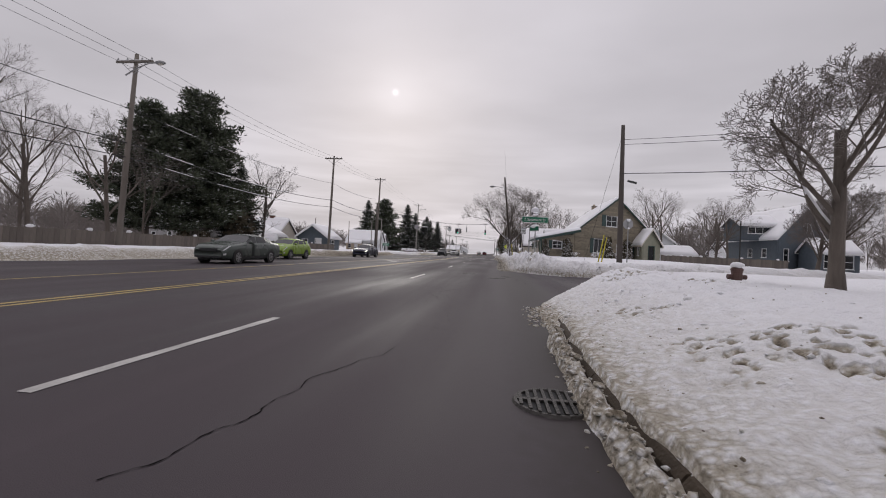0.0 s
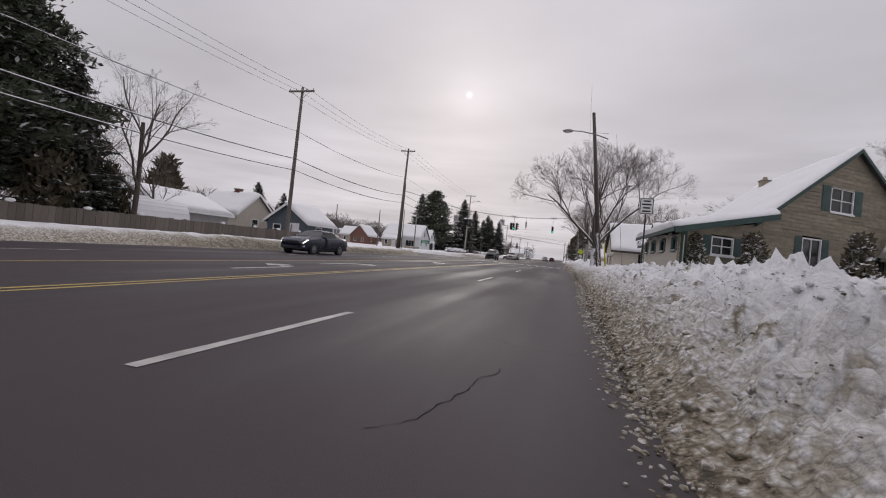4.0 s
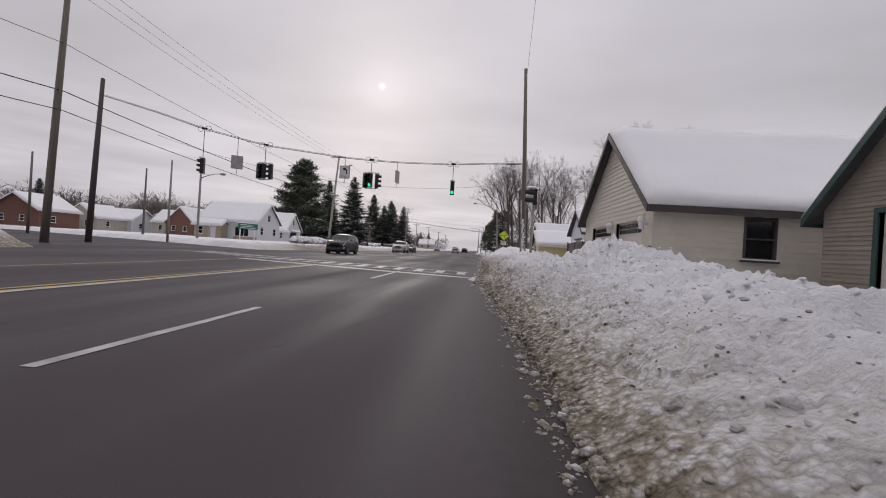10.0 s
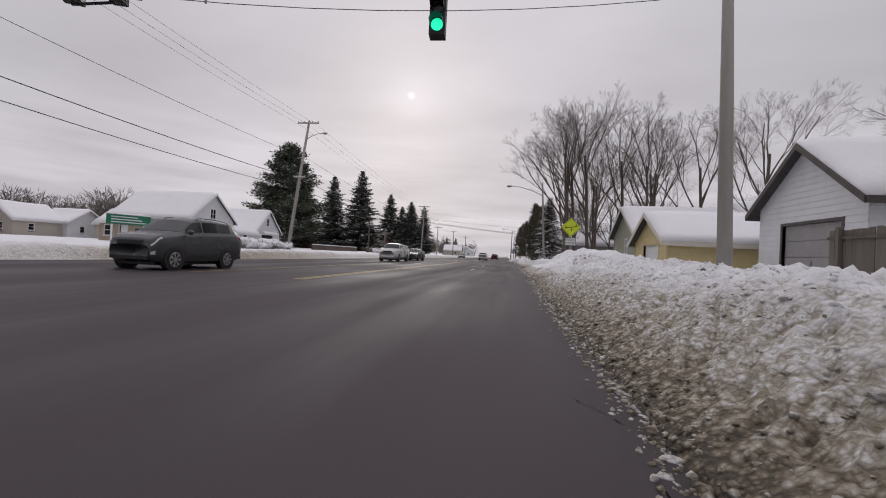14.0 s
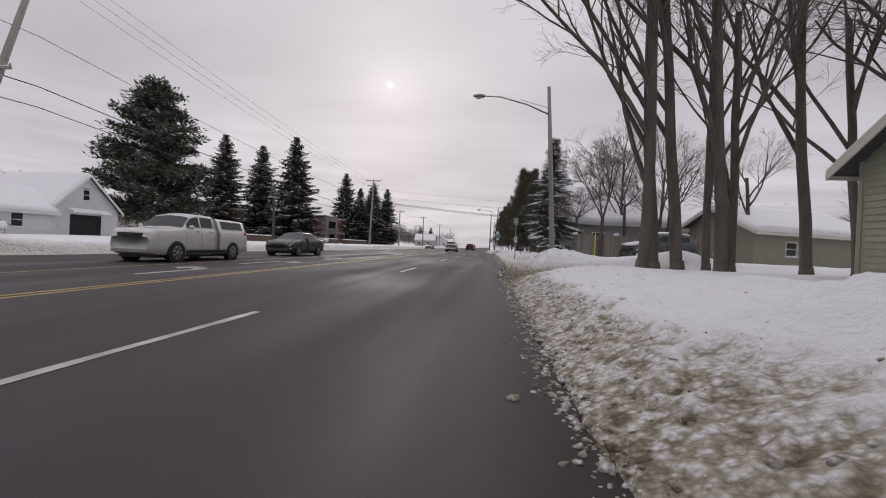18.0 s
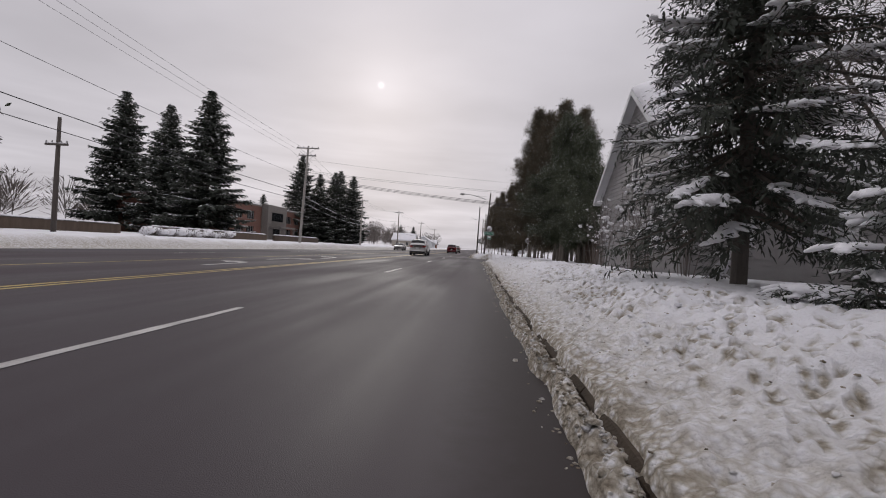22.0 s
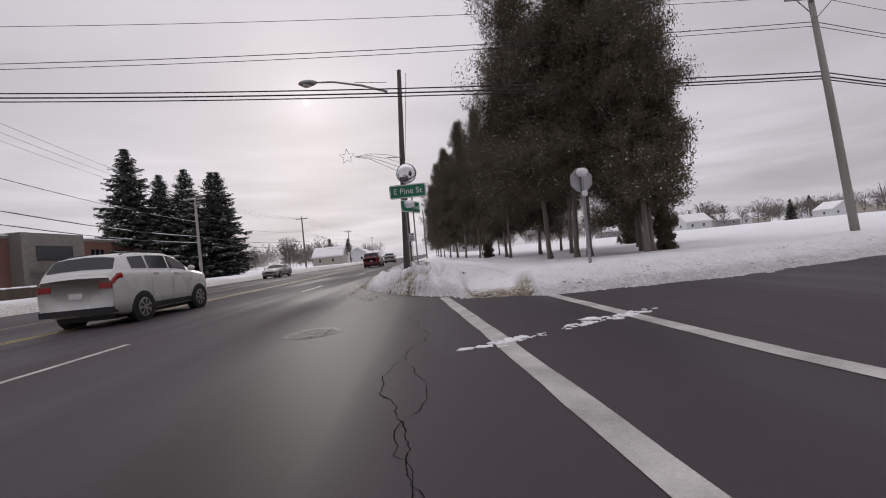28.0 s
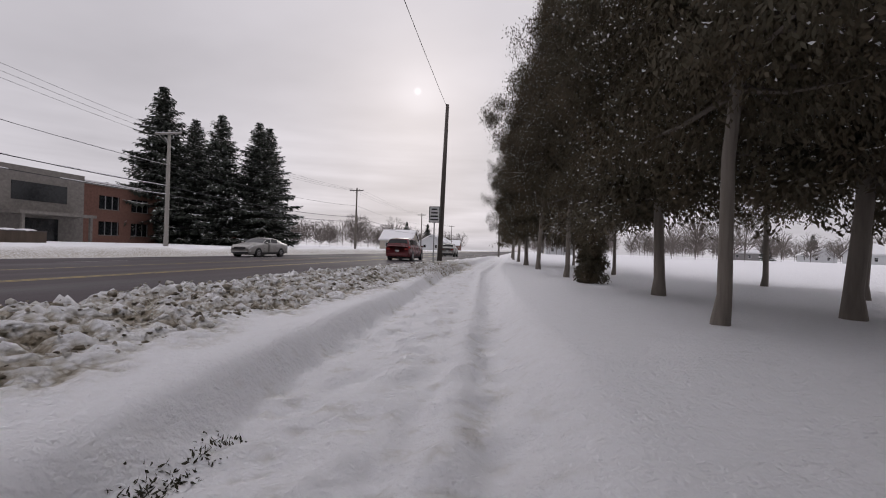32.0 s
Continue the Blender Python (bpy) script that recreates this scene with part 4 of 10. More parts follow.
DASH_X, DASH_0, PERIOD = -3.3, 6.4, 12.19
for k in range(-1, 24):
    if k in (6, 7, 8):
        continue
    far = DASH_0 + PERIOD * k
    mark("lane_dash", strip([(DASH_X, far - 3.05), (DASH_X, far)], 0.11, jag=0.35), "line", "worn white lane dash on wet asphalt")
mark("lane_line", strip([(DASH_X, 73.6), (DASH_X, 78.0)], 0.11, jag=0.3), "line", "white lane line running up to the stop bar")
for k in range(0, 22):
    if k in (6, 7, 8):
        continue
    far = 10.0 + PERIOD * k
    mark("lane_dash", strip([(-14.0, far - 3.05), (-14.0, far)], 0.11, jag=0.3), "line", "worn white lane dash on wet asphalt")
for y0, y1 in ((-40, 78.5), (97, 260)):
    for dx in (0.0, 0.24):
        mark("centre_line", strip([(-6.95 - dx, y0), (-6.95 - dx, y1)], 0.10, jag=0.25), "yellow", "faded yellow centre line")
    mark("centre_line", strip([(-10.7, y0), (-10.7, y1)], 0.10, jag=0.25), "yellow", "faded yellow centre line")
mark("turn_lane_line", strip([(-6.82, 52), (-6.82, 78)], 0.12, MARK + 0.003, jag=0.3), "line", "white turn-lane line beside the yellow one")


def turn_arrow(x, y, s=1.0, flip=1):
    """A left-turn arrow painted in the middle lane."""
    g = Geo()
    z = MARK
    g.quad((x + 0.30 * flip, y - 1.2 * s, z), (x + 0.48 * flip, y - 1.2 * s, z), (x + 0.48 * flip, y + 0.5 * s, z), (x + 0.30 * flip, y + 0.4 * s, z))
    g.quad((x + 0.48 * flip, y + 0.5 * s, z), (x + 0.25 * flip, y + 1.0 * s, z), (x - 0.15 * flip, y + 0.95 * s, z), (x + 0.30 * flip, y + 0.4 * s, z))
    g.quad((x + 0.25 * flip, y + 1.0 * s, z), (x - 0.15 * flip, y + 1.05 * s, z), (x - 0.2 * flip, y + 0.75 * s, z), (x + 0.1 * flip, y + 0.6 * s, z))
    g.poly([(x - 0.15 * flip, y + 1.35 * s, z), (x - 0.75 * flip, y + 0.85 * s, z), (x - 0.15 * flip, y + 0.4 * s, z)])
    mark("turn_arrow", g, "line", "worn white left-turn arrow in the centre lane")


for ax, ay, fl in ((-9.1, 36.0, 1), (-9.0, 41.2, -1), (-8.7, 66.3, 1), (-8.8, 53.0, 1), (-9.0, 121.5, 1), (-9.0, 127.0, -1), (-9.0, 133, 1), (-9.0, 149.0, 1), (-9.0, 154.5, -1), (-9.0, 159, 1)):
    turn_arrow(ax, ay, 1.3, fl)

# stop bar and ladder crossing before the signals
BAR = ((-0.55, 76.75), (-3.6, 77.45), (-8.9, 79.1), (-11, 79.9))
mark("stop_bar", strip(BAR, 0.55, jag=0.12), "line", "broad worn white stop bar")
for off, w in ((1.55, 0.16), (3.72, 0.16)):
    mark("crossing_line", strip([(x - 0.1, y + off) for x, y in BAR] + [(-16.8, 82.3 + off)], w, jag=0.2), "line", "white edge line of a pedestrian crossing")
bars = [(-0.9 - 0.92 * k) for k in range(17)]
for bx_ in bars:
    yb = np.interp(-bx_, [0.55, 3.6, 8.9, 11, 17], [76.7, 77.4, 79.05, 79.8, 82.3])
    mark("crossing_bar", strip([(bx_, yb + 1.75), (bx_ - 0.02, yb + 3.5)], 0.36, jag=0.15), "line", "white ladder bar of a pedestrian crossing")
# crossing of the second side street
mark("crossing_line", strip([(2.58, 170.6), (2.45, 172.4), (2.22, 175.2), (1.84, 179.3)], 0.20, jag=0.15), "line", "broad dirty white crossing line")
mark("crossing_line", strip([(4.35, 171.9), (4.15, 173.2), (4.0, 175.1), (3.78, 177.9)], 0.20, jag=0.15), "line", "broad dirty white crossing line")

# ---- trees and shrubs ----


def blob(g, c, rx, ry, rz, seed=0, n=8, m=5, rough=0.25):
    """An uneven lump."""
    base = len(g.v)
    g.v.append((c[0], c[1], c[2] - rz))
    for j in range(1, m):
        ph = math.pi * j / m - math.pi / 2
        for i in range(n):
            t = 2 * math.pi * i / n
            d = Vector((math.cos(ph) * math.cos(t), math.cos(ph) * math.sin(t), math.sin(ph)))
            k = 1 + rough * noise.noise(d * 1.9 + Vector((seed * 3.7, seed * 1.3, 0)))
            g.v.append((c[0] + d.x * rx * k, c[1] + d.y * ry * k, c[2] + d.z * rz * k))
    g.v.append((c[0], c[1], c[2] + rz))
    top = len(g.v) - 1
    for i in range(n):
        k = (i + 1) % n
        g.f.append((base, base + 1 + k, base + 1 + i))
        for j in range(m - 2):
            a = base + 1 + j * n
            g.f.append((a + i, a + k, a + n + k, a + n + i))
        g.f.append((base + 1 + (m - 2) * n + i, base + 1 + (m - 2) * n + k, top))
    return g


def sprays_mesh(name, centres, dirs, ups, length, width, material):
    """Many small leaf sprays, each a bent diamond."""
    c, d, u = (np.asarray(a, float) for a in (centres, dirs, ups))
    d = d / np.linalg.norm(d, axis=1, keepdims=True)
    s = np.cross(d, u)
    s = s / np.maximum(np.linalg.norm(s, axis=1, keepdims=True), 1e-6)
    n = np.cross(s, d)
    L, W = np.asarray(length)[:, None], np.asarray(width)[:, None]
    a = c
    b = c + d * L * 0.5 + s * W + n * W * 0.25
    e = c + d * L - n * L * 0.08
    f = c + d * L * 0.5 - s * W + n * W * 0.25
    v = np.stack([a, b, e, f], 1).reshape(-1, 3)
    k = len(c)
    me = bpy.data.meshes.new(name)
    me.vertices.add(4 * k)
    me.vertices.foreach_set("co", v.ravel())
    me.loops.add(4 * k)
    me.loops.foreach_set("vertex_index", np.arange(4 * k))
    me.polygons.add(k)
    me.polygons.foreach_set("loop_start", np.arange(k) * 4)
    me.materials.append(M[material])
    me.update(calc_edges=True)
    return me


def bare_tree(label, at, h, r, seed, fork=0.3, spread_deg=32, levels=5, stems=1, snowy=0.0, kids=4, lean=(0, 0), pale=False, limb_len=0.62, limbs=0, first_len=1.0, taper=0.52, wander=0.17, bark="bark"):
    """A leafless tree: trunk, limbs and twigs, with snow lying on the limbs."""
    rnd = random.Random(seed)
    wood, twig, white = Geo(), Geo(), Geo()

    def grow(p, d, rad, length, level):
        n = 5 if level < 2 else (4 if level < 4 else (3 if level < 5 else 2))
        path, rads = [p.copy()], [rad]
        q, e = p.copy(), d.copy()
        end = rad * (0.62 if level == 0 else 0.45)
        for i in range(n):
            e = (e + Vector((rnd.uniform(-1, 1), rnd.uniform(-1, 1), rnd.uniform(-0.5, 0.9))) * (0.07 if level == 0 else wander)).normalized()
            q = q + e * (length / n)
            path.append(q.copy())
            rads.append(rad + (end - rad) * (i + 1) / n)
        if rad > 0.022:
            wood.tube(path, rads, 9 if level == 0 else (7 if rad > 0.07 else 5), cap=False)
            if snowy and rad > 0.03 and abs(d.z) < 0.93:
                up = [x + Vector((0, 0, y * 0.75)) for x, y in zip(path, rads)]
                if rnd.random() < snowy:
                    white.tube(up, [y * 0.72 + 0.006 for y in rads], 5)
        else:
            twig.tube(path, [max(y, 0.0034) for y in rads], 3, cap=False)
        if level >= levels:
            return
        first = fork if level == 0 else 0.28
        cnt = (limbs or kids + 2) if level == 0 else kids + (1 if level >= 3 else 0)
        for k in range(cnt):
            t = first + (1 - first) * (k + rnd.random() * 0.7) / cnt if not (level == 0 and stems > 1) else 0.97
            i = min(int(t * n), n - 1)
            base = path[i].lerp(path[i + 1], t * n - i)
            br = rads[i] + (rads[i + 1] - rads[i]) * (t * n - i)
            az = (k * 2.4 + rnd.uniform(-0.5, 0.5)) if level else (k * 2 * math.pi / cnt + rnd.uniform(-0.4, 0.4))
            tilt = radians(spread_deg * (0.75 + 0.6 * rnd.random())) * (1 if level else 0.95)
            axis = (path[i + 1] - path[i]).normalized()
            side = axis.cross(Vector((0, 0, 1)) if abs(axis.z) < 0.9 else Vector((1, 0, 0))).normalized()
            side.rotate(Matrix.Rotation(az, 3, axis))
            nd = (axis * math.cos(tilt) + side * math.sin(tilt))
            nd = (nd + Vector((0, 0, 0.14 if level < 3 else 0.05))).normalized()
            shrink = limb_len * (1.08 - 0.45 * t) if level else limb_len * 1.35 * (1.1 - 0.55 * t) * first_len
            grow(base, nd, br * (taper + 0.04 if level else taper + 0.06), length * shrink, level + 1)

    trunk_len = h * (0.62 if stems == 1 else fork)
    grow(Vector((0, 0, -0.25)), Vector((lean[0], lean[1], 1)).normalized(), r, trunk_len, 0)
    root = Geo().tube([(0, 0, -0.4), (0, 0, 0.0), (0, 0, 0.35)], [r * 1.6, r * 1.3, r], 9)
    ob = thing("tree", at, label, "tree")
    n0 = len(wood.v)
    wood.v += root.v
    wood.f += [tuple(i + n0 for i in q) for q in root.f]
    part("trunk", wood, "barkpale" if pale else bark, ob, smooth=True)
    part("crown", twig, "twig", ob, "bare thin twigs")
    if white.v:
        part("snow", white, "snow", ob, "snow lying along the limbs", smooth=True)
    return loose(ob)


def slab(g, path, w, rnd):
    """Snow lying along a twig: a lumpy loaf, flat below, blunt at both ends."""
    p = np.asarray(path, float)
    if len(p) < 2:
        return
    t = np.linspace(0, len(p) - 1, max(4, min(9, 2 * len(p))))
    p = np.stack([np.interp(t, np.arange(len(p)), p[:, c]) for c in range(3)], 1)
    k, b = len(p), len(g.v)
    axis = p[-1] - p[0]
    side = np.array([-axis[1], axis[0], 0.0]) / max(1e-6, math.hypot(axis[0], axis[1]))
    for i in range(k):
        u = i / (k - 1)
        r = w * (0.25 + 1.1 * math.sin(math.pi * min(0.97, 0.08 + 0.86 * u)) ** 0.6) * rnd.uniform(0.65, 1.35)
        sway = side * rnd.uniform(-0.35, 0.35) * w
        for a in range(6):
            c, n = math.cos(a * math.pi / 3), math.sin(a * math.pi / 3)
            q = p[i] + sway + side * (c * r * rnd.uniform(0.8, 1.2))
            g.v.append((q[0], q[1], q[2] + 0.02 + (0.62 * n * r if n > 0 else 0.22 * n * r) - 0.10 * abs(c) * r))
    for i in range(k - 1):
        for a in range(6):
            a2 = (a + 1) % 6
            g.f.append((b + i * 6 + a, b + i * 6 + a2, b + (i + 1) * 6 + a2, b + (i + 1) * 6 + a))
    g.f.append(tuple(b + a for a in range(5, -1, -1)))
    g.f.append(tuple(b + (k - 1) * 6 + a for a in range(6)))


def conifer(label, at, h, base_r, seed, snowy=0.3, bare=0.06, material="spruce", top=0.9, droop=0.25, dense=1.0, fine=1.0):
    """A spruce: whorls of drooping boughs set with needle sprays."""
    rnd = np.random.RandomState(seed)
    C, D, U, Ln, W = [], [], [], [], []
    z = h * bare
    boughs, load = Geo(), Geo()
    while z < h * 0.985:
        f = (z / h - bare) / (1 - bare)
        R = base_r * (1 - f) ** top * (0.70 + 0.55 * rnd.rand())
        nb = int(6 + 4 * rnd.rand()) if f < 0.9 else 4
        a0 = rnd.rand() * 6.28
        for b in range(nb):
            az = a0 + 6.283 * b / nb + rnd.uniform(-0.3, 0.3)
            L = max(0.25, R * (0.65 + 0.5 * rnd.rand()))
            out = np.array([math.cos(az), math.sin(az), 0])
            side = np.array([-out[1], out[0], 0])
            dr = droop * (1 - 0.8 * f) * (0.6 + 0.8 * rnd.rand())
            m = max(5, int(L / (0.15 + 0.004 * h) * dense))
            s = np.linspace(0.12, 1, m) + rnd.uniform(-0.02, 0.02, m)
            p = np.array([0, 0, z]) + out * (L * s)[:, None]
            p[:, 2] += -dr * L * s + 0.16 * L * s ** 2 + (0.25 * L * s if f > 0.8 else 0)
            if L > 0.9:
                boughs.tube([(0, 0, z), tuple(p[m // 2]), tuple(p[-1])], [0.03 + 0.012 * L, 0.02, 0.008], 4, cap=False)
            if fine < 1 and rnd.rand() < snowy * (0.9 - 0.3 * f):
                # a thick slab of snow on the outer bough, and tongues of it on its side twigs
                slab(load, p[int(m * rnd.uniform(0.25, 0.5)):], 0.055 + 0.05 * L * rnd.rand(), rnd)
                for k in range(int(2 + 3.2 * L)):
                    i0 = rnd.randint(m // 3, m)
                    tw = out * 0.8 + side * rnd.choice((-1, 1)) * rnd.uniform(0.5, 1.1)
                    ln = rnd.uniform(0.12, 0.22) + 0.16 * L * (1 - i0 / m)
                    slab(load, np.array([p[i0] + tw * ln * q_ + np.array([0, 0, -0.30 * ln * q_ ** 1.6]) for q_ in (0, 0.35, 0.7, 1.0)]), rnd.uniform(0.03, 0.065), rnd)
            for sg in (-1, 1):
                l = (0.22 + 0.012 * h + 0.34 * L * (1 - s) * s * 1.6) * rnd.uniform(0.7, 1.4, m) * fine
                d = out * 0.75 + side * sg * rnd.uniform(0.5, 1.0, m)[:, None]
                d[:, 2] += rnd.uniform(-0.55, 0.05, m)
                C.append(p); D.append(d); Ln.append(l); W.append((0.05 * fine + 0.16 * l * rnd.uniform(0.7, 1.3, m)) * (fine if fine < 1 else 1))
                U.append(np.stack([rnd.uniform(-0.4, 0.4, m), rnd.uniform(-0.4, 0.4, m), np.ones(m)], 1))
            q = rnd.rand(m) < 0.5
            if q.any():
                k = int(q.sum())
                C.append(p[q]); D.append(np.tile(np.array([0, 0, -1.0]), (k, 1)) + rnd.uniform(-0.5, 0.5, (k, 3)))
                Ln.append(rnd.uniform(0.2, 0.4 + 0.02 * h, k) * min(1, 0.3 + fine)); W.append(np.full(k, 0.06 + 0.004 * h) * min(1, 0.2 + fine)); U.append(np.tile(out, (k, 1)) + 0.01)
        z += h * 0.012 + 0.24 * (1 - 0.5 * f)
    C, D, U, Ln, W = (np.concatenate(a) for a in (C, D, U, Ln, W))
    if fine < 1:
        # close trees: every spray is broken up into small twigs
        k = len(C)
        unit = D / np.linalg.norm(D, axis=1)[:, None]
        C = np.concatenate([C + unit * (Ln * rnd.uniform(0, 0.85, k))[:, None] + rnd.normal(0, 0.05, (k, 3)) for _ in range(10)])
        D = np.concatenate([D + rnd.normal(0, 0.45, (k, 3)) for _ in range(10)])
        U, Ln, W = np.tile(U, (10, 1)), np.tile(Ln, 10) * 0.40, np.tile(W, 10) * 0.24
    ob = thing("spruce_tree", at, label, "tree")
    part("trunk", Geo().tube([(0, 0, -0.3), (0, 0, h * 0.5), (0, 0, h)], [(0.035 * h * 0.45 + 0.08) * (0.6 if fine < 1 else 1), 0.012 * h * 0.6 + 0.03, 0.01], 8), "barkdark" if fine < 1 else "bark", ob)
    part("bough_frame", boughs, "bark", ob)
    part("crown", sprays_mesh("crown", C, D, U, Ln, W, material), None, ob, "dark green needle sprays")
    if fine < 1:
        part("snow", load, "snow", ob, "thick snow lying on the drooping boughs", smooth=True)
    elif snowy:
        pick = rnd.rand(len(C)) < snowy * (0.35 + 0.9 * (np.hypot(C[:, 0], C[:, 1]) / base_r))
        c2 = C[pick] + [0, 0, 0.045] + rnd.uniform(-0.03, 0.03, (int(pick.sum()), 3))
        part("snow", sprays_mesh("snow", c2, D[pick] * [1, 1, 0.35], U[pick] * [0.2, 0.2, 1], Ln[pick] * 0.75, W[pick] * 1.15, "snow"), None, ob, "snow held on the boughs")
    return loose(ob)


def white_pine(label, at, h, r, seed, bare=0.12):
    """A big irregular pine: long limbs carrying tufts of needles."""
    rnd = np.random.RandomState(seed)
    C, D, U, Ln, W = [], [], [], [], []
    limbs = Geo()
    z = h * bare
    while z < h * 0.97:
        f = (z / h - bare) / (1 - bare)
        R = r * (0.80 + 0.30 * math.sin(min(1, f * 1.6) * 3.14)) * (1 - 0.86 * f ** 2.2) * (0.7 + 0.5 * rnd.rand()) + 0.4
        for b in range(int(4 + 3 * rnd.rand())):
            az = rnd.rand() * 6.283
            L = R * (0.6 + 0.55 * rnd.rand())
            out = np.array([math.cos(az), math.sin(az), 0])
            end = np.array([0, 0, z]) + out * L + [0, 0, L * (0.05 + 0.25 * rnd.rand())]
            limbs.tube([(0, 0, z), tuple(np.array([0, 0, z]) + out * L * 0.5), tuple(end)], [0.05 + 0.012 * L, 0.04, 0.015], 4, cap=False)
            for s in np.linspace(0.2, 1.0, max(3, int(L / 0.55))):
                k = 34
                c = np.array([0, 0, z]) + (end - [0, 0, z]) * s + rnd.normal(0, 1, (k, 3)) * [0.45, 0.45, 0.24]
                d = rnd.normal(0, 1, (k, 3)) * 0.6 + out * 0.6 + [0, 0, 0.35]
                C.append(c); D.append(d); U.append(rnd.normal(0, 1, (k, 3))); Ln.append(rnd.uniform(0.35, 0.85, k)); W.append(rnd.uniform(0.06, 0.13, k))
        z += 0.028 * h * (0.7 + 0.6 * rnd.rand())
    C, D, U, Ln, W = (np.concatenate(a) for a in (C, D, U, Ln, W))
    ob = thing("pine_tree", at, label, "tree")
    part("trunk", Geo().tube([(0, 0, -0.3), (0.1, 0, h * 0.5), (0, 0.1, h * 0.96)], [0.36, 0.22, 0.03], 9), "bark", ob)
    part("limb_frame", limbs, "bark", ob)
    part("crown", sprays_mesh("crown", C, D, U, Ln, W, "pine"), None, ob, "dark green needle tufts")
    pick = rnd.rand(len(C)) < 0.10
    part("snow", sprays_mesh("snow", C[pick] + [0, 0, 0.08], D[pick] * [1, 1, 0.2], U[pick] * 0.1 + [0, 0, 1], Ln[pick], W[pick] * 1.8, "snow"), None, ob, "dusting of snow on the tufts")
    return loose(ob)


def cedar(label, at, h, r, seed, clear=2.2, stems=1, snowy=0.07, count=7500, trunk=0.17, lean=(0, 0), size=1.0, sharp=1.5, leaf="cedar"):
    """An arborvitae: boughs of uneven length that curve up at their ends, hung with tufts of small flat sprays."""
    rnd = np.random.RandomState(seed)
    nb = max(26, int(22 + 11.5 * (h - clear)))
    ph = rnd.rand() * 6.28
    boughs = Geo()
    C, O, S, F = [], [], [], []
    tall = h > 5
    for k in range(nb):
        f = min(0.985, max(0.0, (k + rnd.uniform(-1.2, 1.2)) / nb))
        z = clear + (h - clear) * f
        az = k * 2.4 + rnd.uniform(-0.5, 0.5)
        form = (0.66 + 0.34 * math.sin(min(1, f * 3.0 + 0.1) * 1.57)) * max(0.0, 1 - f ** sharp) ** 0.85
        lobe = 1 + 0.20 * math.sin(2 * az + 3.1 * f + ph) + 0.12 * math.sin(11 * f + 2 * ph)
        L = max(0.10 * r, r * form * lobe * rnd.uniform(0.5, 1.12)) + 0.04
        if tall and rnd.rand() < 0.10:
            L *= 0.45
        out, side = np.array([math.cos(az), math.sin(az), 0]), np.array([-math.sin(az), math.cos(az), 0])
        sag = rnd.uniform(0.15, 0.5) * (1 - f) if tall else 0.05
        up = rnd.uniform(0.25, 0.7) * (0.4 + 0.9 * f)

        def on(t, L=L, z=z, out=out, sag=sag, up=up):
            t = np.asarray(t)[..., None]
            q = np.array([0, 0, z]) + out * L * t
            q = q + np.array([0, 0, 1.0]) * L * (-sag * t + up * t ** 2)
            return q + np.array([lean[0], lean[1], 0]) * q[..., 2:3]

        if L > 0.5:
            boughs.tube([tuple(on(t)) for t in (0.0, 0.35, 0.7, 1.0)], [0.014 + 0.011 * L, 0.012 + 0.007 * L, 0.010, 0.004], 4, cap=False)
        m = max(4, int((7 + 9 * L / size ** 0.3) * (1.5 if f < 0.5 else 1.2)))
        t = 1 - 0.82 * rnd.rand(m) ** 1.25
        p = on(t) + side * (rnd.normal(0, 0.20, m) * L * (0.35 + 0.8 * np.sin(t * 2.6)))[:, None] + np.array([0, 0, 1.0]) * rnd.normal(-0.02 * L, 0.09 + 0.03 * L, m)[:, None]
        C.append(p); O.append(np.tile(out, (m, 1))); S.append(np.tile(side, (m, 1))); F.append(np.full(m, f))
    C, O, S, F = (np.concatenate(a) for a in (C, O, S, F))
    pick = rnd.randint(0, len(C), count)
    tuft = (0.045 + 0.045 * min(r, 2.4)) * (0.6 + 0.8 * rnd.rand(len(C)))
    out, side = O[pick], S[pick]
    C = C[pick] + np.clip(rnd.normal(0, 1, (count, 3)), -1.7, 1.7) * tuft[pick][:, None] * [1, 1, 0.95]
    D = out * rnd.uniform(0.0, 0.9, count)[:, None] + side * rnd.normal(0, 0.55, count)[:, None] + rnd.normal(0, 0.25, (count, 3))
    D[:, 2] += np.where(rnd.rand(count) < 0.35 + 0.4 * F[pick], 0.75, -0.75)
    U = side * rnd.normal(0, 0.4, count)[:, None] + out + rnd.normal(0, 0.4, (count, 3))
    Ln = rnd.uniform(0.14, 0.34, count) * size
    W = Ln * rnd.uniform(0.12, 0.22, count)
    ob = thing("cedar_tree", at, label, "tree")
    for k in range(stems):
        a = 6.283 * k / max(stems, 1) + ph
        o = 0.16 * (stems > 1)
        sx, sy = math.cos(a), math.sin(a)
        wood = Geo()
        w1, w2 = rnd.uniform(-0.07, 0.07, 2) * (h > 5)
        pts = [(sx * o, sy * o, -0.35), (sx * (o + 0.01), sy * (o + 0.01), 0.05), (sx * (o + 0.03) + lean[0] * 0.3, sy * (o + 0.03) + lean[1] * 0.3, 0.35), (sx * (o + 0.10 * (stems > 1)) + lean[0] * clear * 0.6 + w1, sy * (o + 0.10 * (stems > 1)) + lean[1] * clear * 0.6 + w2, clear * 0.6 + 0.3),
               (lean[0] * clear * 1.5 + sx * (o + 0.32 * (stems > 1)) - w2, lean[1] * clear * 1.5 + sy * (o + 0.32 * (stems > 1)) + w1, clear * 1.5 + 0.3), (lean[0] * h * 0.6 + sx * 0.35 * (stems > 1) + w1, lean[1] * h * 0.6 + sy * 0.35 * (stems > 1), h * 0.6), (lean[0] * h * 0.95, lean[1] * h * 0.95, h * 0.95)]
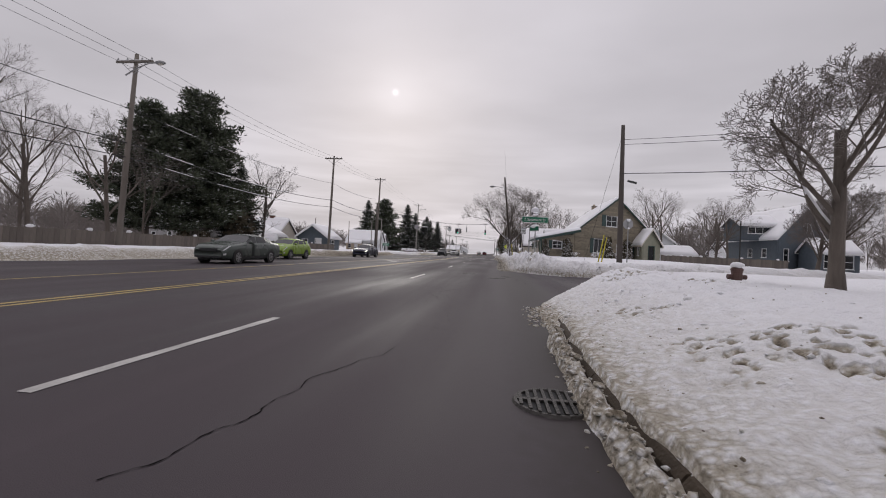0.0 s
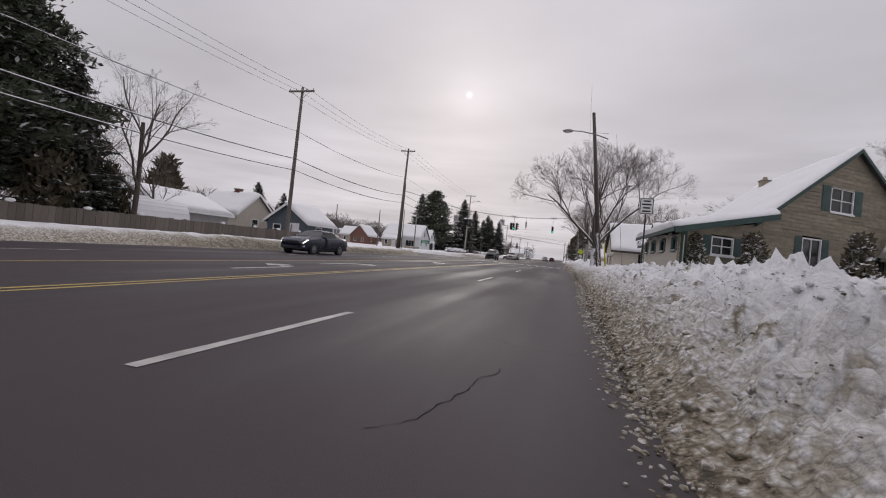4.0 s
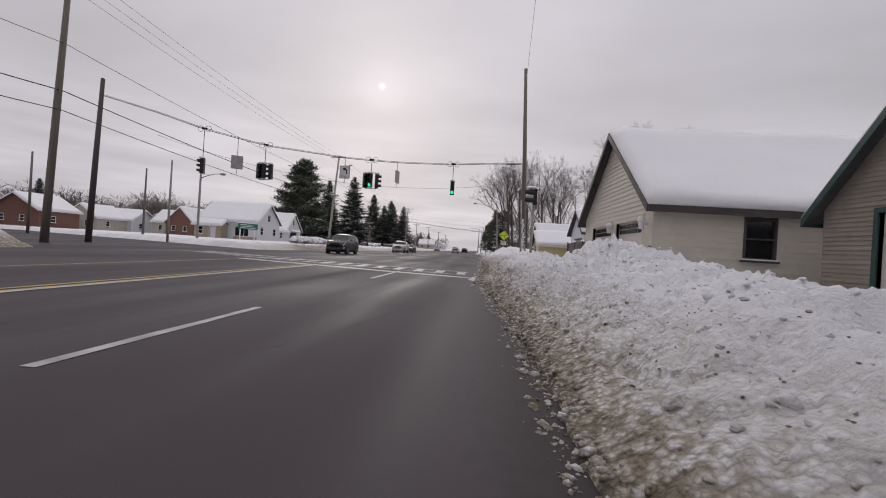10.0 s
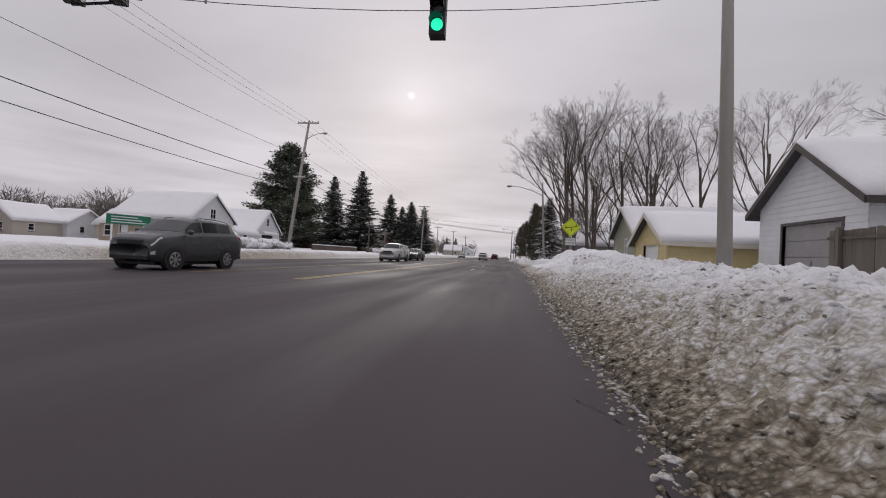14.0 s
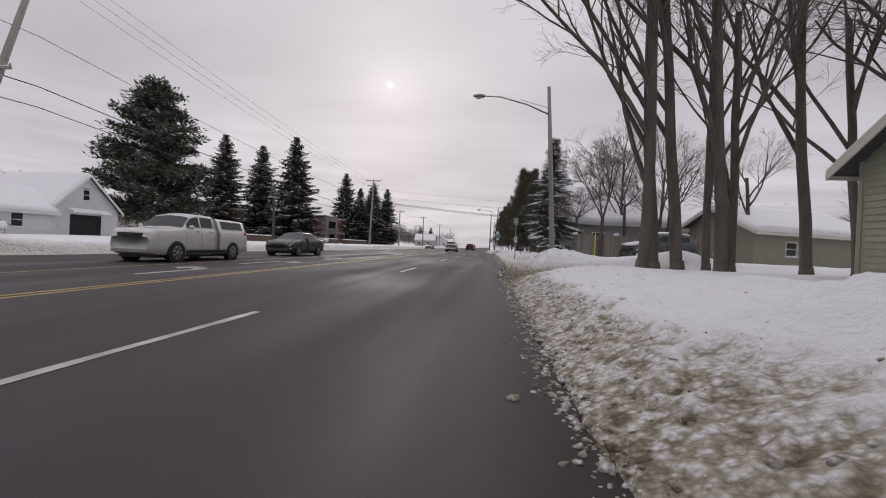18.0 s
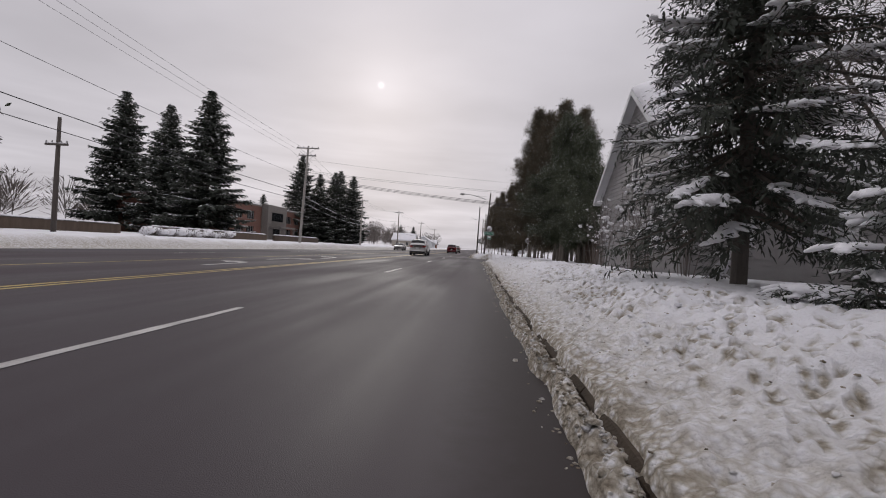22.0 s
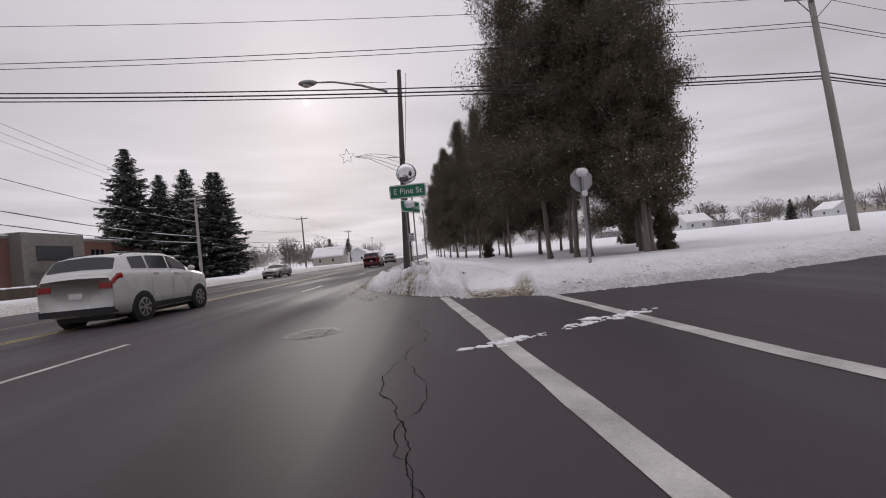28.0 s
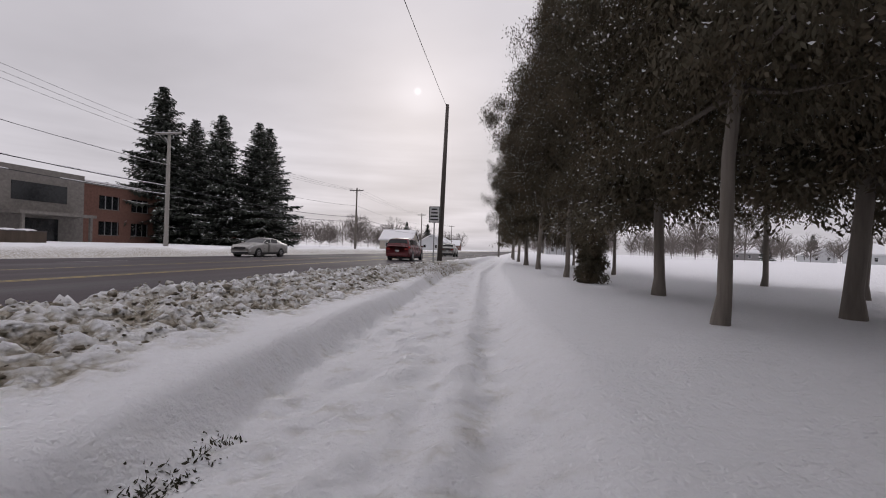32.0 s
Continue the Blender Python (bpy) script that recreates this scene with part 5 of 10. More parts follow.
        wood.tube(pts, [trunk * 1.9, trunk * 1.5, trunk * 1.12, trunk, trunk * 0.85, trunk * 0.55, 0.012], 10, cap=False)
        part("trunk", wood, "barkpale", ob, smooth=True)
    part("bough_frame", boughs, "bark", ob)
    part("crown", sprays_mesh("crown", C, D, U, Ln, W, leaf), None, ob, "dense dark olive sprays")
    rad = np.hypot(C[:, 0] - lean[0] * C[:, 2], C[:, 1] - lean[1] * C[:, 2])
    hold = (rnd.rand(count) < snowy * 1.1) & (rad > 0.40 * r * np.maximum(0.1, 1 - F[pick] ** sharp))
    if hold.any():
        k = int(hold.sum())
        g = sprays_mesh("snow", C[hold] + out[hold] * 0.03 + [0, 0, 0.04], D[hold] * [1, 1, 0.25] + 0.001, rnd.normal(0, 0.25, (k, 3)) + [0, 0, 1], Ln[hold] * 0.45, W[hold] * 2.2, "snow")
        part("snow", g, None, ob, "flecks of snow on the sprays")
    return loose(ob)


def snowy_shrub(label, at, h, r, seed, stems=13, balls=34):
    """A bare shrub with balls of snow caught on its twigs."""
    rnd = random.Random(seed)
    wood, white = Geo(), Geo()
    tips = []
    for k in range(stems):
        a = rnd.random() * 6.283
        t = rnd.uniform(0.1, 1.0) * r
        e = Vector((math.cos(a) * t, math.sin(a) * t, h * rnd.uniform(0.55, 1.0)))
        m = e * 0.5 + Vector((rnd.uniform(-0.1, 0.1), rnd.uniform(-0.1, 0.1), 0.1))
        b = Vector((math.cos(a) * t * 0.2, math.sin(a) * t * 0.2, -0.2))
        wood.tube([b, m, e], [0.011, 0.008, 0.004], 4, cap=False)
        tips += [e, m.lerp(e, 0.5)]
        for j in range(4):
            u = m.lerp(e, rnd.random())
            w = u + Vector((rnd.uniform(-0.35, 0.35), rnd.uniform(-0.35, 0.35), rnd.uniform(0, 0.35)))
            wood.tube([u, w], [0.008, 0.004], 3, cap=False)
            tips.append(w)
    for k in range(balls):
        c = rnd.choice(tips)
        s = rnd.uniform(0.02, 0.06) * (1.5 if k % 9 == 0 else 0.9)
        blob(white, c, s * rnd.uniform(0.8, 1.5), s * rnd.uniform(0.8, 1.5), s * rnd.uniform(0.7, 1.2), k + seed, 7, 5, 0.7)
    ob = thing("shrub", at, label, "shrub")
    part("stem", wood, "twig", ob)
    part("snow", white, "snow", ob, "balls of snow caught on the twigs", smooth=True)
    return loose(ob)


def loose(ob, names=("snow", "crown")):
    """Marks the uncountable parts of a plant."""
    for c in ob.children:
        if c.name.split(".")[0] in names:
            tagged(c, kind="stuff")
    return ob


def again(ob, x, y, z, turn=0.0, s=1.0, label="", broad=1.0):
    """A copy of a plant, turned and resized."""
    c = copy_thing(ob, pose(x, y, z, 0, 0, turn) @ Matrix.Diagonal((s * broad, s * broad, s, 1)))
    if label:
        tagged(c, label)
    return c

# ---- planting along the right-hand side ----
t_yard = bare_tree("leafless young tree in a snowy front yard", (4.69, 8.08, 0.55), 4.4, 0.11, 4, fork=0.34, spread_deg=44, levels=5, kids=5, snowy=0.4, limb_len=0.6, limbs=9, taper=0.40)
t_big = bare_tree("large bare maple with thick forked limbs and snow in its forks", (1.9, 62.0, 0.62), 12.0, 0.27, 8, fork=0.17, spread_deg=33, levels=6, stems=4, kids=4, snowy=0.8, limb_len=0.72, limbs=5, first_len=5.2, taper=0.60, wander=0.27, bark="barkdark")
plaster = Geo()
rp = random.Random(19)
for k in range(520):
    z_ = 0.05 + 1.5 * rp.random() ** 1.4
    a_ = rp.gauss(4.1 + 0.25 * math.sin(5 * z_), 0.38)
    w_ = rp.uniform(0.008, 0.026)
    r_ = 0.27 * (1.32 - 0.3 * min(1, z_ / 0.4)) * (1 - 0.06 * z_)
    blob(plaster, (math.cos(a_) * r_, math.sin(a_) * r_, z_), w_, w_, rp.uniform(0.02, 0.07), k, 6, 4, 0.6)
tagged(part("snow", plaster, "snow", t_big, "slush plastered up the trunk", smooth=True), kind="stuff")
t_mid = bare_tree("bare broad tree behind the houses", (11.5, 92, 0.5), 11, 0.17, 12, fork=0.25, spread_deg=36, levels=5, kids=4)
t_tall = bare_tree("tall slender bare tree in a roadside clump", (4.8, 122.8, 0.5), 15, 0.16, 17, fork=0.34, spread_deg=35, levels=5, kids=4, lean=(-0.06, -0.02))
t_tall2 = bare_tree("tall bare tree with a straight trunk in a roadside clump", (5.7, 122.4, 0.45), 16, 0.165, 23, fork=0.36, spread_deg=33, levels=5, kids=4, lean=(-0.05, 0))
t_stem = bare_tree("bare tree forking low in a roadside clump", (3.75, 122.4, 0.5), 14, 0.15, 29, fork=0.24, spread_deg=30, levels=5, kids=4, lean=(0.03, 0), snowy=0.3)

for x, y, tr, s, src in ((4.3, 123.1, 40, 0.95, t_tall2), (6.2, 122.9, 100, 0.85, t_stem), (9.2, 124.5, 10, 1.0, t_tall2), (7.0, 125.8, 140, 0.9, t_stem),
                         (10.8, 122.2, 300, 0.95, t_stem), (12.6, 127.0, 20, 1.0, t_tall), (9.8, 121.6, 250, 0.9, t_tall2),
                         (15.5, 124.0, 45, 1.0, t_tall), (17.0, 118.0, 45, 1.05, t_stem),
                         (12.2, 143.5, 120, 0.75, t_tall), (10.5, 146, 60, 0.8, t_tall2), (13.0, 144.0, 100, 0.9, t_mid), (17, 141, 20, 0.9, t_mid)):
    again(src, x, y, 0.45, tr, s)
t_fork = bare_tree("grey forked tree reaching over a stockade fence", (7.0, 139.3, 0.5), 15, 0.17, 33, fork=0.2, spread_deg=27, levels=6, stems=3, kids=4, snowy=0.5, limb_len=0.66, limbs=4, first_len=2.4, taper=0.56, bark="barkdark")
t_arch = bare_tree("bare tree with long drooping limbs beside a spruce", (5.6, 140.9, 0.5), 10.5, 0.11, 37, fork=0.3, spread_deg=52, levels=5, stems=2, kids=4, snowy=0.3, limb_len=0.72, bark="barkdark")
again(t_arch, 8.9, 140.3, 0.5, 150, 1.3, "bare leaning tree behind a driveway")
for x, y, tr, s in ((19, 105, 20, 1.1), (24, 112, 80, 1.0), (16, 99, 140, 1.0), (22, 84, 200, 0.9), (28, 78, 250, 0.9), (33, 96, 300, 1.2), (30, 60, 10, 0.9), (36, 75, 100, 1.1), (24, 66, 40, 1.0),
                    (48, 85, 70, 1.2), (41, 92, 160, 1.0), (56, 76, 200, 1.2), (24, 130, 60, 1.0), (30, 140, 130, 0.9), (38, 148, 0, 1.0), (15, 70, 0, 0.8), (20, 58, 30, 1.0)):
    again(t_mid, x, y, 0.4, tr, s)
for x, y, tr, s in ((15, 22, 30, 1.15), (19, 29, 100, 1.2), (26, 20, 200, 1.3), (33, 35, 10, 1.3)):
    again(t_yard, x, y, 0.4, tr, s)

# snow-laden spruce beside the fence, and darker ones behind it
spr_near = conifer("snow-laden spruce leaning over a yard fence", (4.25, 142.4, 0.45), 8.8, 2.6, 41, snowy=0.8, bare=0.17, droop=0.55, dense=1.05, fine=0.75)
spr_small = conifer("small snowy spruce in a yard corner", (4.0, 139.0, 0.5), 2.1, 1.15, 47, snowy=0.8, bare=0.02, droop=0.3, dense=1.4, fine=0.75)
spr = conifer("tall dark spruce dusted with snow", (-41.5, 195.5, 0.4), 22.5, 7.0, 51, snowy=0.34, bare=0.04, top=0.82)
for x, y, s, tr in ((-63.5, 204.5, 1.12, 30), (-51.5, 200, 0.96, 90), (-46, 239.6, 1.0, 10), (-41.5, 240.5, 0.80, 70), (-37.6, 240.8, 0.83, 150), (-33.6, 243.5, 0.815, 260), (-42.8, 260, 1.0, 200)):
    again(spr, x, y, 0.4, tr, s)
big_pine = white_pine("big irregular white pine beside the white garage", (-43.2, 160, 0.4), 20.0, 6.6, 61)
tagged(spr, group="dark spruces beside the road")
for t_ in (t_tall, t_tall2, t_stem):
    tagged(t_, group="roadside clump of bare trees")
# the dark group by the fence at the start
again(big_pine, -28.0, 37.0, 0.5, 120, 0.72, "big pine with a dense dark crown behind a fence")
again(big_pine, -31.5, 41.0, 0.5, 10, 0.72, "big pine with a dense dark crown behind a fence")
again(big_pine, -29.5, 33.0, 0.5, 215, 0.60, "dark pine with snowy limbs behind a fence")
again(spr, -27.0, 42.0, 0.5, 45, 0.40)
for x, y, s, tr, src in ((-25.8, 25.8, 0.9, 0, t_mid), (-27, 22, 0.85, 60, t_mid), (-26.5, 18, 0.8, 120, t_stem), (-28, 15, 0.8, 200, t_mid), (-30, 20, 0.75, 20, t_tall), (-26, 42.5, 0.62, 80, t_mid), (-26.2, 45.2, 1.0, 140, t_mid), (-33, 11, 0.9, 10, t_mid), (-27, 30, 0.6, 240, t_stem), (-27.5, 12, 0.7, 240, t_stem)):
    again(src, x, y, 0.5, tr, s)
bush_l = cedar("dark evergreen bush behind the fence", (-26.5, 40.8, 0.4), 4.5, 1.6, 71, clear=0.2, count=4000, snowy=0.05, size=1.9)
again(bush_l, -27.5, 44.5, 0.4, 100, 0.8)
again(bush_l, -44, 62, 0.4, 200, 1.7)
again(bush_l, -38, 50, 0.4, 200, 1.3)
for x, y, s in ((-60, 96, 0.45), (-63, 99, 0.5), (-58, 101, 0.42)):
    again(spr, x, y, 0.4, x * 9, s)

# the row of tall cedars
ced_a = cedar("tall old cedar in a row beside the footway", (4.5, 157.9, 0.35), 8.0, 2.15, 81, clear=1.75, stems=3, count=140000, size=0.34, snowy=0.12, trunk=0.095, sharp=1.9, leaf="cedargreen")
ced_b = cedar("tall old cedar with a bare pale trunk in a row", (7.2, 185.9, 0.3), 12.6, 2.4, 83, clear=3.5, count=125000, size=0.36, snowy=0.05, trunk=0.088, lean=(0.03, 0.0))
ced_c = cedar("leaning old cedar with a bare pale trunk in a row", (6.5, 187.0, 0.3), 11.8, 3.5, 85, clear=2.7, count=135000, size=0.36, snowy=0.05, trunk=0.088, lean=(-0.07, 0.0))
ced_d = cedar("old cedar with a ragged pointed crown in a row", (4.6, 161.1, 0.3), 10.0, 2.1, 87, clear=1.9, count=100000, size=0.42, snowy=0.06, trunk=0.095, lean=(0.02, 0.03), sharp=1.2)
for x, y, s, tr, src in ((3.7, 163.6, 0.86, 200, ced_c), (3.6, 165.8, 0.86, 310, ced_b), (6.0, 162.6, 0.80, 20, ced_b), (6.0, 166.8, 0.85, 90, ced_d)):
    again(src, x, y, 0.3, tr, s, "", 0.9 if src is ced_c else 1.12)
for x, y, s, tr, src in (
        (4.7, 159.6, 0.97, 250, ced_a), (5.2, 156.9, 0.86, 90, ced_a),
        (7.5, 185.4, 1.0, 0, ced_b), (8.4, 189.9, 0.95, 20, ced_b), (6.1, 193.3, 0.92, 140, ced_c), (8.1, 194.4, 0.95, 280, ced_d), (6.5, 196.6, 0.9, 60, ced_d), (5.4, 201.4, 0.92, 160, ced_c),
        (12.1, 190.8, 0.95, 35, ced_d), (13.0, 192.3, 0.9, 120, ced_c), (9.7, 185.9, 0.85, 60, ced_d),
        (10.3, 197.4, 0.85, 10, ced_b), (10.3, 200.6, 0.85, 100, ced_c), (4.8, 206, 0.92, 30, ced_b), (4.4, 211, 0.98, 200, ced_d), (4.0, 217, 0.95, 330, ced_b), (3.6, 224, 1.0, 90, ced_c), (3.4, 232, 0.95, 10, ced_d), (7.3, 204.0, 0.8, 100, ced_c), (7.0, 209.5, 0.85, 10, ced_d),
        (7.2, 214, 0.85, 77, ced_c), (3.3, 242, 0.95, 120, ced_b), (3.2, 255, 1.0, 240, ced_c)):
    again(src, x, y, 0.3, tr, s, "", 0.78 if src is ced_c else 1.0)
for t_ in [o for o in scene.objects if o.name.split(".")[0] == "cedar_tree" and o.parent is None and o.location.y > 150]:
    tagged(t_, group="row of old cedars")
again(ced_d, 8.5, 183.2, 0.3, 20, 0.98, "", 0.85)
again(ced_b, 8.95, 183.7, 0.3, 100, 0.95, "", 0.85)
young = cedar("young bushy evergreen standing in the snow", (16.4, 200.0, 0.3), 4.3, 1.15, 91, clear=0.05, count=16000, snowy=0.03, size=0.7)
again(young, 5.7, 199.0, 0.3, 160, 0.40, "dark low evergreen bush under the cedars")
again(young, 9.9, 184.6, 0.3, 200, 0.40, "dark low evergreen bush under the cedars")
for x, y, s, tr in ((3.8, 148.6, 1.0, 0), (4.3, 147.2, 1.0, 90), (4.1, 145.9, 0.9, 40), (4.7, 148.2, 1.1, 200), (4.6, 144.9, 0.8, 300), (4.0, 149.9, 0.8, 150)):
    snowy_shrub("bare shrub with balls of snow on its twigs", (x, y, 0.45), 2.6 * s, 0.75 * s, int(x * 31 + y))

again(spr_near, 8.6, 160.0, 0.4, 130, 0.55, "dark spruce behind a stockade fence")
again(t_mid, 10.2, 163.0, 0.4, 30, 0.8)
# more bare trees behind the fence at the start
for x, y, s, tr, src in ((-29, 17.5, 0.75, 15, t_stem), (-31, 14, 0.8, 75, t_tall2), (-33, 18, 0.85, 150, t_mid), (-35, 24, 0.9, 210, t_mid), (-32, 25.5, 0.8, 300, t_stem), (-36, 12, 0.9, 330, t_tall), (-27.5, 47.5, 0.55, 20, t_mid), (-29, 44, 0.6, 200, t_mid)):
    again(src, x, y, 0.5, tr, s)
# columnar evergreens and low bushes before the shake-clad house
col = cedar("narrow columnar evergreen loaded with clumps of snow", (4.9, 46.2, 0.75), 1.75, 0.36, 95, clear=0.0, count=4200, snowy=0.5, size=0.9, trunk=0.04)
held = Geo()
for k in range(85):
    f_ = rp.random() ** 0.8
    a_, r_ = rp.random() * 6.283, 0.36 * (0.66 + 0.34 * min(1, 3 * f_)) * (1 - f_ ** 1.5) ** 0.85 * rp.uniform(0.75, 1.0)
    w_ = rp.uniform(0.03, 0.08)
    blob(held, (math.cos(a_) * r_, math.sin(a_) * r_, 0.08 + 1.66 * f_), w_, w_, w_ * rp.uniform(0.4, 0.7), k, 7, 5, 0.6)
tagged(part("snow", held, "snow", col, "clumps of snow on the sprays", smooth=True), kind="stuff")
for x, y, s, tr in ((7.2, 46.4, 1.2, 70), (11.6, 47.6, 1.4, 150), (13.9, 48.6, 1.3, 220)):
    again(col, x, y, 0.6, tr, s)
for x, y, s in ((10.4, 47.2, 0.45), (12.6, 47.8, 0.4), (8.0, 46.5, 0.3)):
    snowy_shrub("low bush heaped with snow beside the house wall", (x, y, 0.7), 1.9 * s, 1.3 * s, int(x * 17), stems=12, balls=70)
again(t_mid, 22.0, 101.0, 0.4, 45, 1.0)
again(t_mid, 30.0, 63.0, 0.4, 190, 0.95)

# ---- buildings ----


class Wall:
    """A wall line: a metres along it, o metres out of it, z up."""

    def __init__(self, p, e, n, length):
        self.p, self.e, self.n, self.length = Vector(p), Vector(e), Vector(n), length

    def at(self, a, o, z):
        q = self.p + self.e * a + self.n * o
        return (q.x, q.y, z)

    def box(self, g, a0, a1, o0, o1, z0, z1):
        n = len(g.v)
        g.v += [self.at(a, o, z) for z in (z0, z1) for o in (o0, o1) for a in (a0, a1)]
        g.f += [tuple(n + i for i in q) for q in ((0, 2, 3, 1), (4, 5, 7, 6), (0, 1, 5, 4), (2, 6, 7, 3), (0, 4, 6, 2), (1, 3, 7, 5))]
        return g


def window_unit(w, ob, a0, a1, z0, z1, frame="white", shutters="", panes=(1, 2), sill=True, snow=True):
    """A sash window: frame, panes, glazing bars, sill and shutters."""
    # near-black backing paints the unlit room behind the panes
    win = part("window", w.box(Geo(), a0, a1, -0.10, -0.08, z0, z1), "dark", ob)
    t = 0.07
    for b in ((a0, a1, z1 - t, z1), (a0, a1, z0, z0 + t), (a0, a0 + t, z0 + t, z1 - t), (a1 - t, a1, z0 + t, z1 - t)):
        part("frame", w.box(Geo(), b[0], b[1], -0.06, 0.035, b[2], b[3]), frame, win)
    nx, nz = panes
    for i in range(nx):
        for j in range(nz):
            x0, x1 = a0 + t + (a1 - a0 - 2 * t) * i / nx, a0 + t + (a1 - a0 - 2 * t) * (i + 1) / nx
            y0, y1 = z0 + t + (z1 - z0 - 2 * t) * j / nz, z0 + t + (z1 - z0 - 2 * t) * (j + 1) / nz
            part("pane", w.box(Geo(), x0 + 0.015, x1 - 0.015, -0.045, -0.035, y0 + 0.015, y1 - 0.015), "glass", win)
    for i in range(1, nx):
        x = a0 + t + (a1 - a0 - 2 * t) * i / nx
        part("glazing_bar", w.box(Geo(), x - 0.02, x + 0.02, -0.05, 0.015, z0 + t, z1 - t), frame, win)
    for j in range(1, nz):
        z = z0 + t + (z1 - z0 - 2 * t) * j / nz
        part("glazing_bar", w.box(Geo(), a0 + t, a1 - t, -0.05, 0.02, z - 0.022, z + 0.022), frame, win)
    if sill:
        part("sill", w.box(Geo(), a0 - 0.06, a1 + 0.06, -0.02, 0.10, z0 - 0.06, z0), frame, win)
        if snow:
            part("snow", w.box(Geo(), a0 - 0.03, a1 + 0.03, 0.04, 0.09, z0, z0 + 0.035), "snow", win)
    if shutters:
        s = (a1 - a0) * 0.36
        for x0 in (a0 - s - 0.02, a1 + 0.02):
            sh = part("shutter", w.box(Geo(), x0, x0 + s, 0.0, 0.045, z0 - 0.02, z1 + 0.02), shutters, win)
            k = int((z1 - z0) / 0.12)
            for q in range(k):
                z = z0 + 0.05 + (z1 - z0 - 0.1) * q / k
                part("slat", w.box(Geo(), x0 + 0.04, x0 + s - 0.04, 0.045, 0.058, z, z + 0.06), shutters, sh)
    return win


def door_unit(w, ob, a0, a1, z0, z1, kind, frame, leaf="white"):
    """A garage or house door in its opening."""
    d = part("garage_door" if kind == "garage" else "door", w.box(Geo(), a0, a1, -0.14, -0.10, z0, z1), leaf, ob)
    t = 0.10
    for b in ((a0 - t, a1 + t, z1, z1 + t), (a0 - t, a0, z0, z1), (a1, a1 + t, z0, z1)):
        part("frame", w.box(Geo(), b[0], b[1], -0.10, 0.04, b[2], b[3]), frame, d)
    if kind == "garage":
        n = 4
        for j in range(n):
            y0, y1 = z0 + (z1 - z0) * j / n, z0 + (z1 - z0) * (j + 1) / n
            part("door_panel", w.box(Geo(), a0 + 0.01, a1 - 0.01, -0.10, -0.075, y0 + 0.012, y1 - 0.012), leaf, d)
        part("handle", w.box(Geo(), (a0 + a1) / 2 - 0.015, (a0 + a1) / 2 + 0.015, -0.075, -0.04, z0 + 0.75, z0 + 0.98), "galv", d)
    elif kind == "lites":
        n = 4
        for j in range(n):
            y0, y1 = z0 + (z1 - z0) * j / n, z0 + (z1 - z0) * (j + 1) / n
            part("door_panel", w.box(Geo(), a0 + 0.01, a1 - 0.01, -0.10, -0.075, y0 + 0.012, y1 - 0.012), leaf, d)
        m = max(4, int((a1 - a0) / 0.30))
        for i in range(m):
            for j in range(2):
                x0, x1 = a0 + 0.08 + (a1 - a0 - 0.16) * i / m, a0 + 0.08 + (a1 - a0 - 0.16) * (i + 1) / m
                y0 = z1 - (z1 - z0) / n + 0.07 + j * 0.17
                part("pane", w.box(Geo(), x0 + 0.018, x1 - 0.018, -0.075, -0.065, y0, y0 + 0.15), "glass", d)
    else:
        part("handle", w.box(Geo(), a1 - 0.12, a1 - 0.06, -0.10, -0.04, z0 + 0.95, z0 + 1.05), "galv", d)
    return d


def roof_snow(ob, corners, thick, seed, name="snow"):
    """A blanket of snow on a roof slope: corners eave-a, eave-b, ridge-b, ridge-a."""
    a, b, c, d = (Vector(p) for p in corners)
    g = Geo()
    nu, nv = max(6, int((b - a).length / 0.45)), max(5, int((d - a).length / 0.45))
    nrm = (b - a).cross(d - a).normalized()
    if nrm.z < 0:
        nrm = -nrm
    top, low = [], []
    for j in range(nv + 1):
        for i in range(nu + 1):
            u, v = i / nu, j / nv
            p = a.lerp(b, u).lerp(d.lerp(c, u), v)
            edge = min(u, 1 - u) * (b - a).length
            k = min(1, 0.35 + edge / 0.25) if edge < 0.2 else 1
            kv = 0.72 if v == 0 else 1.0
            n = noise.noise(Vector((p.x * 0.8 + seed, p.y * 0.8, p.z)))
            n2 = noise.noise(Vector((p.x * 3.1 + seed, p.y * 3.1, p.z * 3)))
            h = thick * (1 + 0.35 * n + 0.12 * n2) * k * kv
            q = p + nrm * h
            if j == 0:
                q = q + (a - d).normalized() * (0.05 + 0.08 * n2)
            low.append(p + nrm * 0.004)
            top.append(q)
    g.v = [tuple(p) for p in top] + [tuple(p) for p in low]
    m = len(top)
    w = nu + 1
    for j in range(nv):
        for i in range(nu):
            g.f.append((j * w + i, j * w + i + 1, (j + 1) * w + i + 1, (j + 1) * w + i))
    rim = [i for i in range(nu + 1)] + [j * w + nu for j in range(1, nv + 1)] + [nv * w + i for i in range(nu - 1, -1, -1)] + [j * w for j in range(nv - 1, 0, -1)]
    for i, j in zip(rim, rim[1:] + rim[:1]):
        g.f.append((i, m + i, m + j, j))
    return part(name, g, "snow", ob, smooth=True)


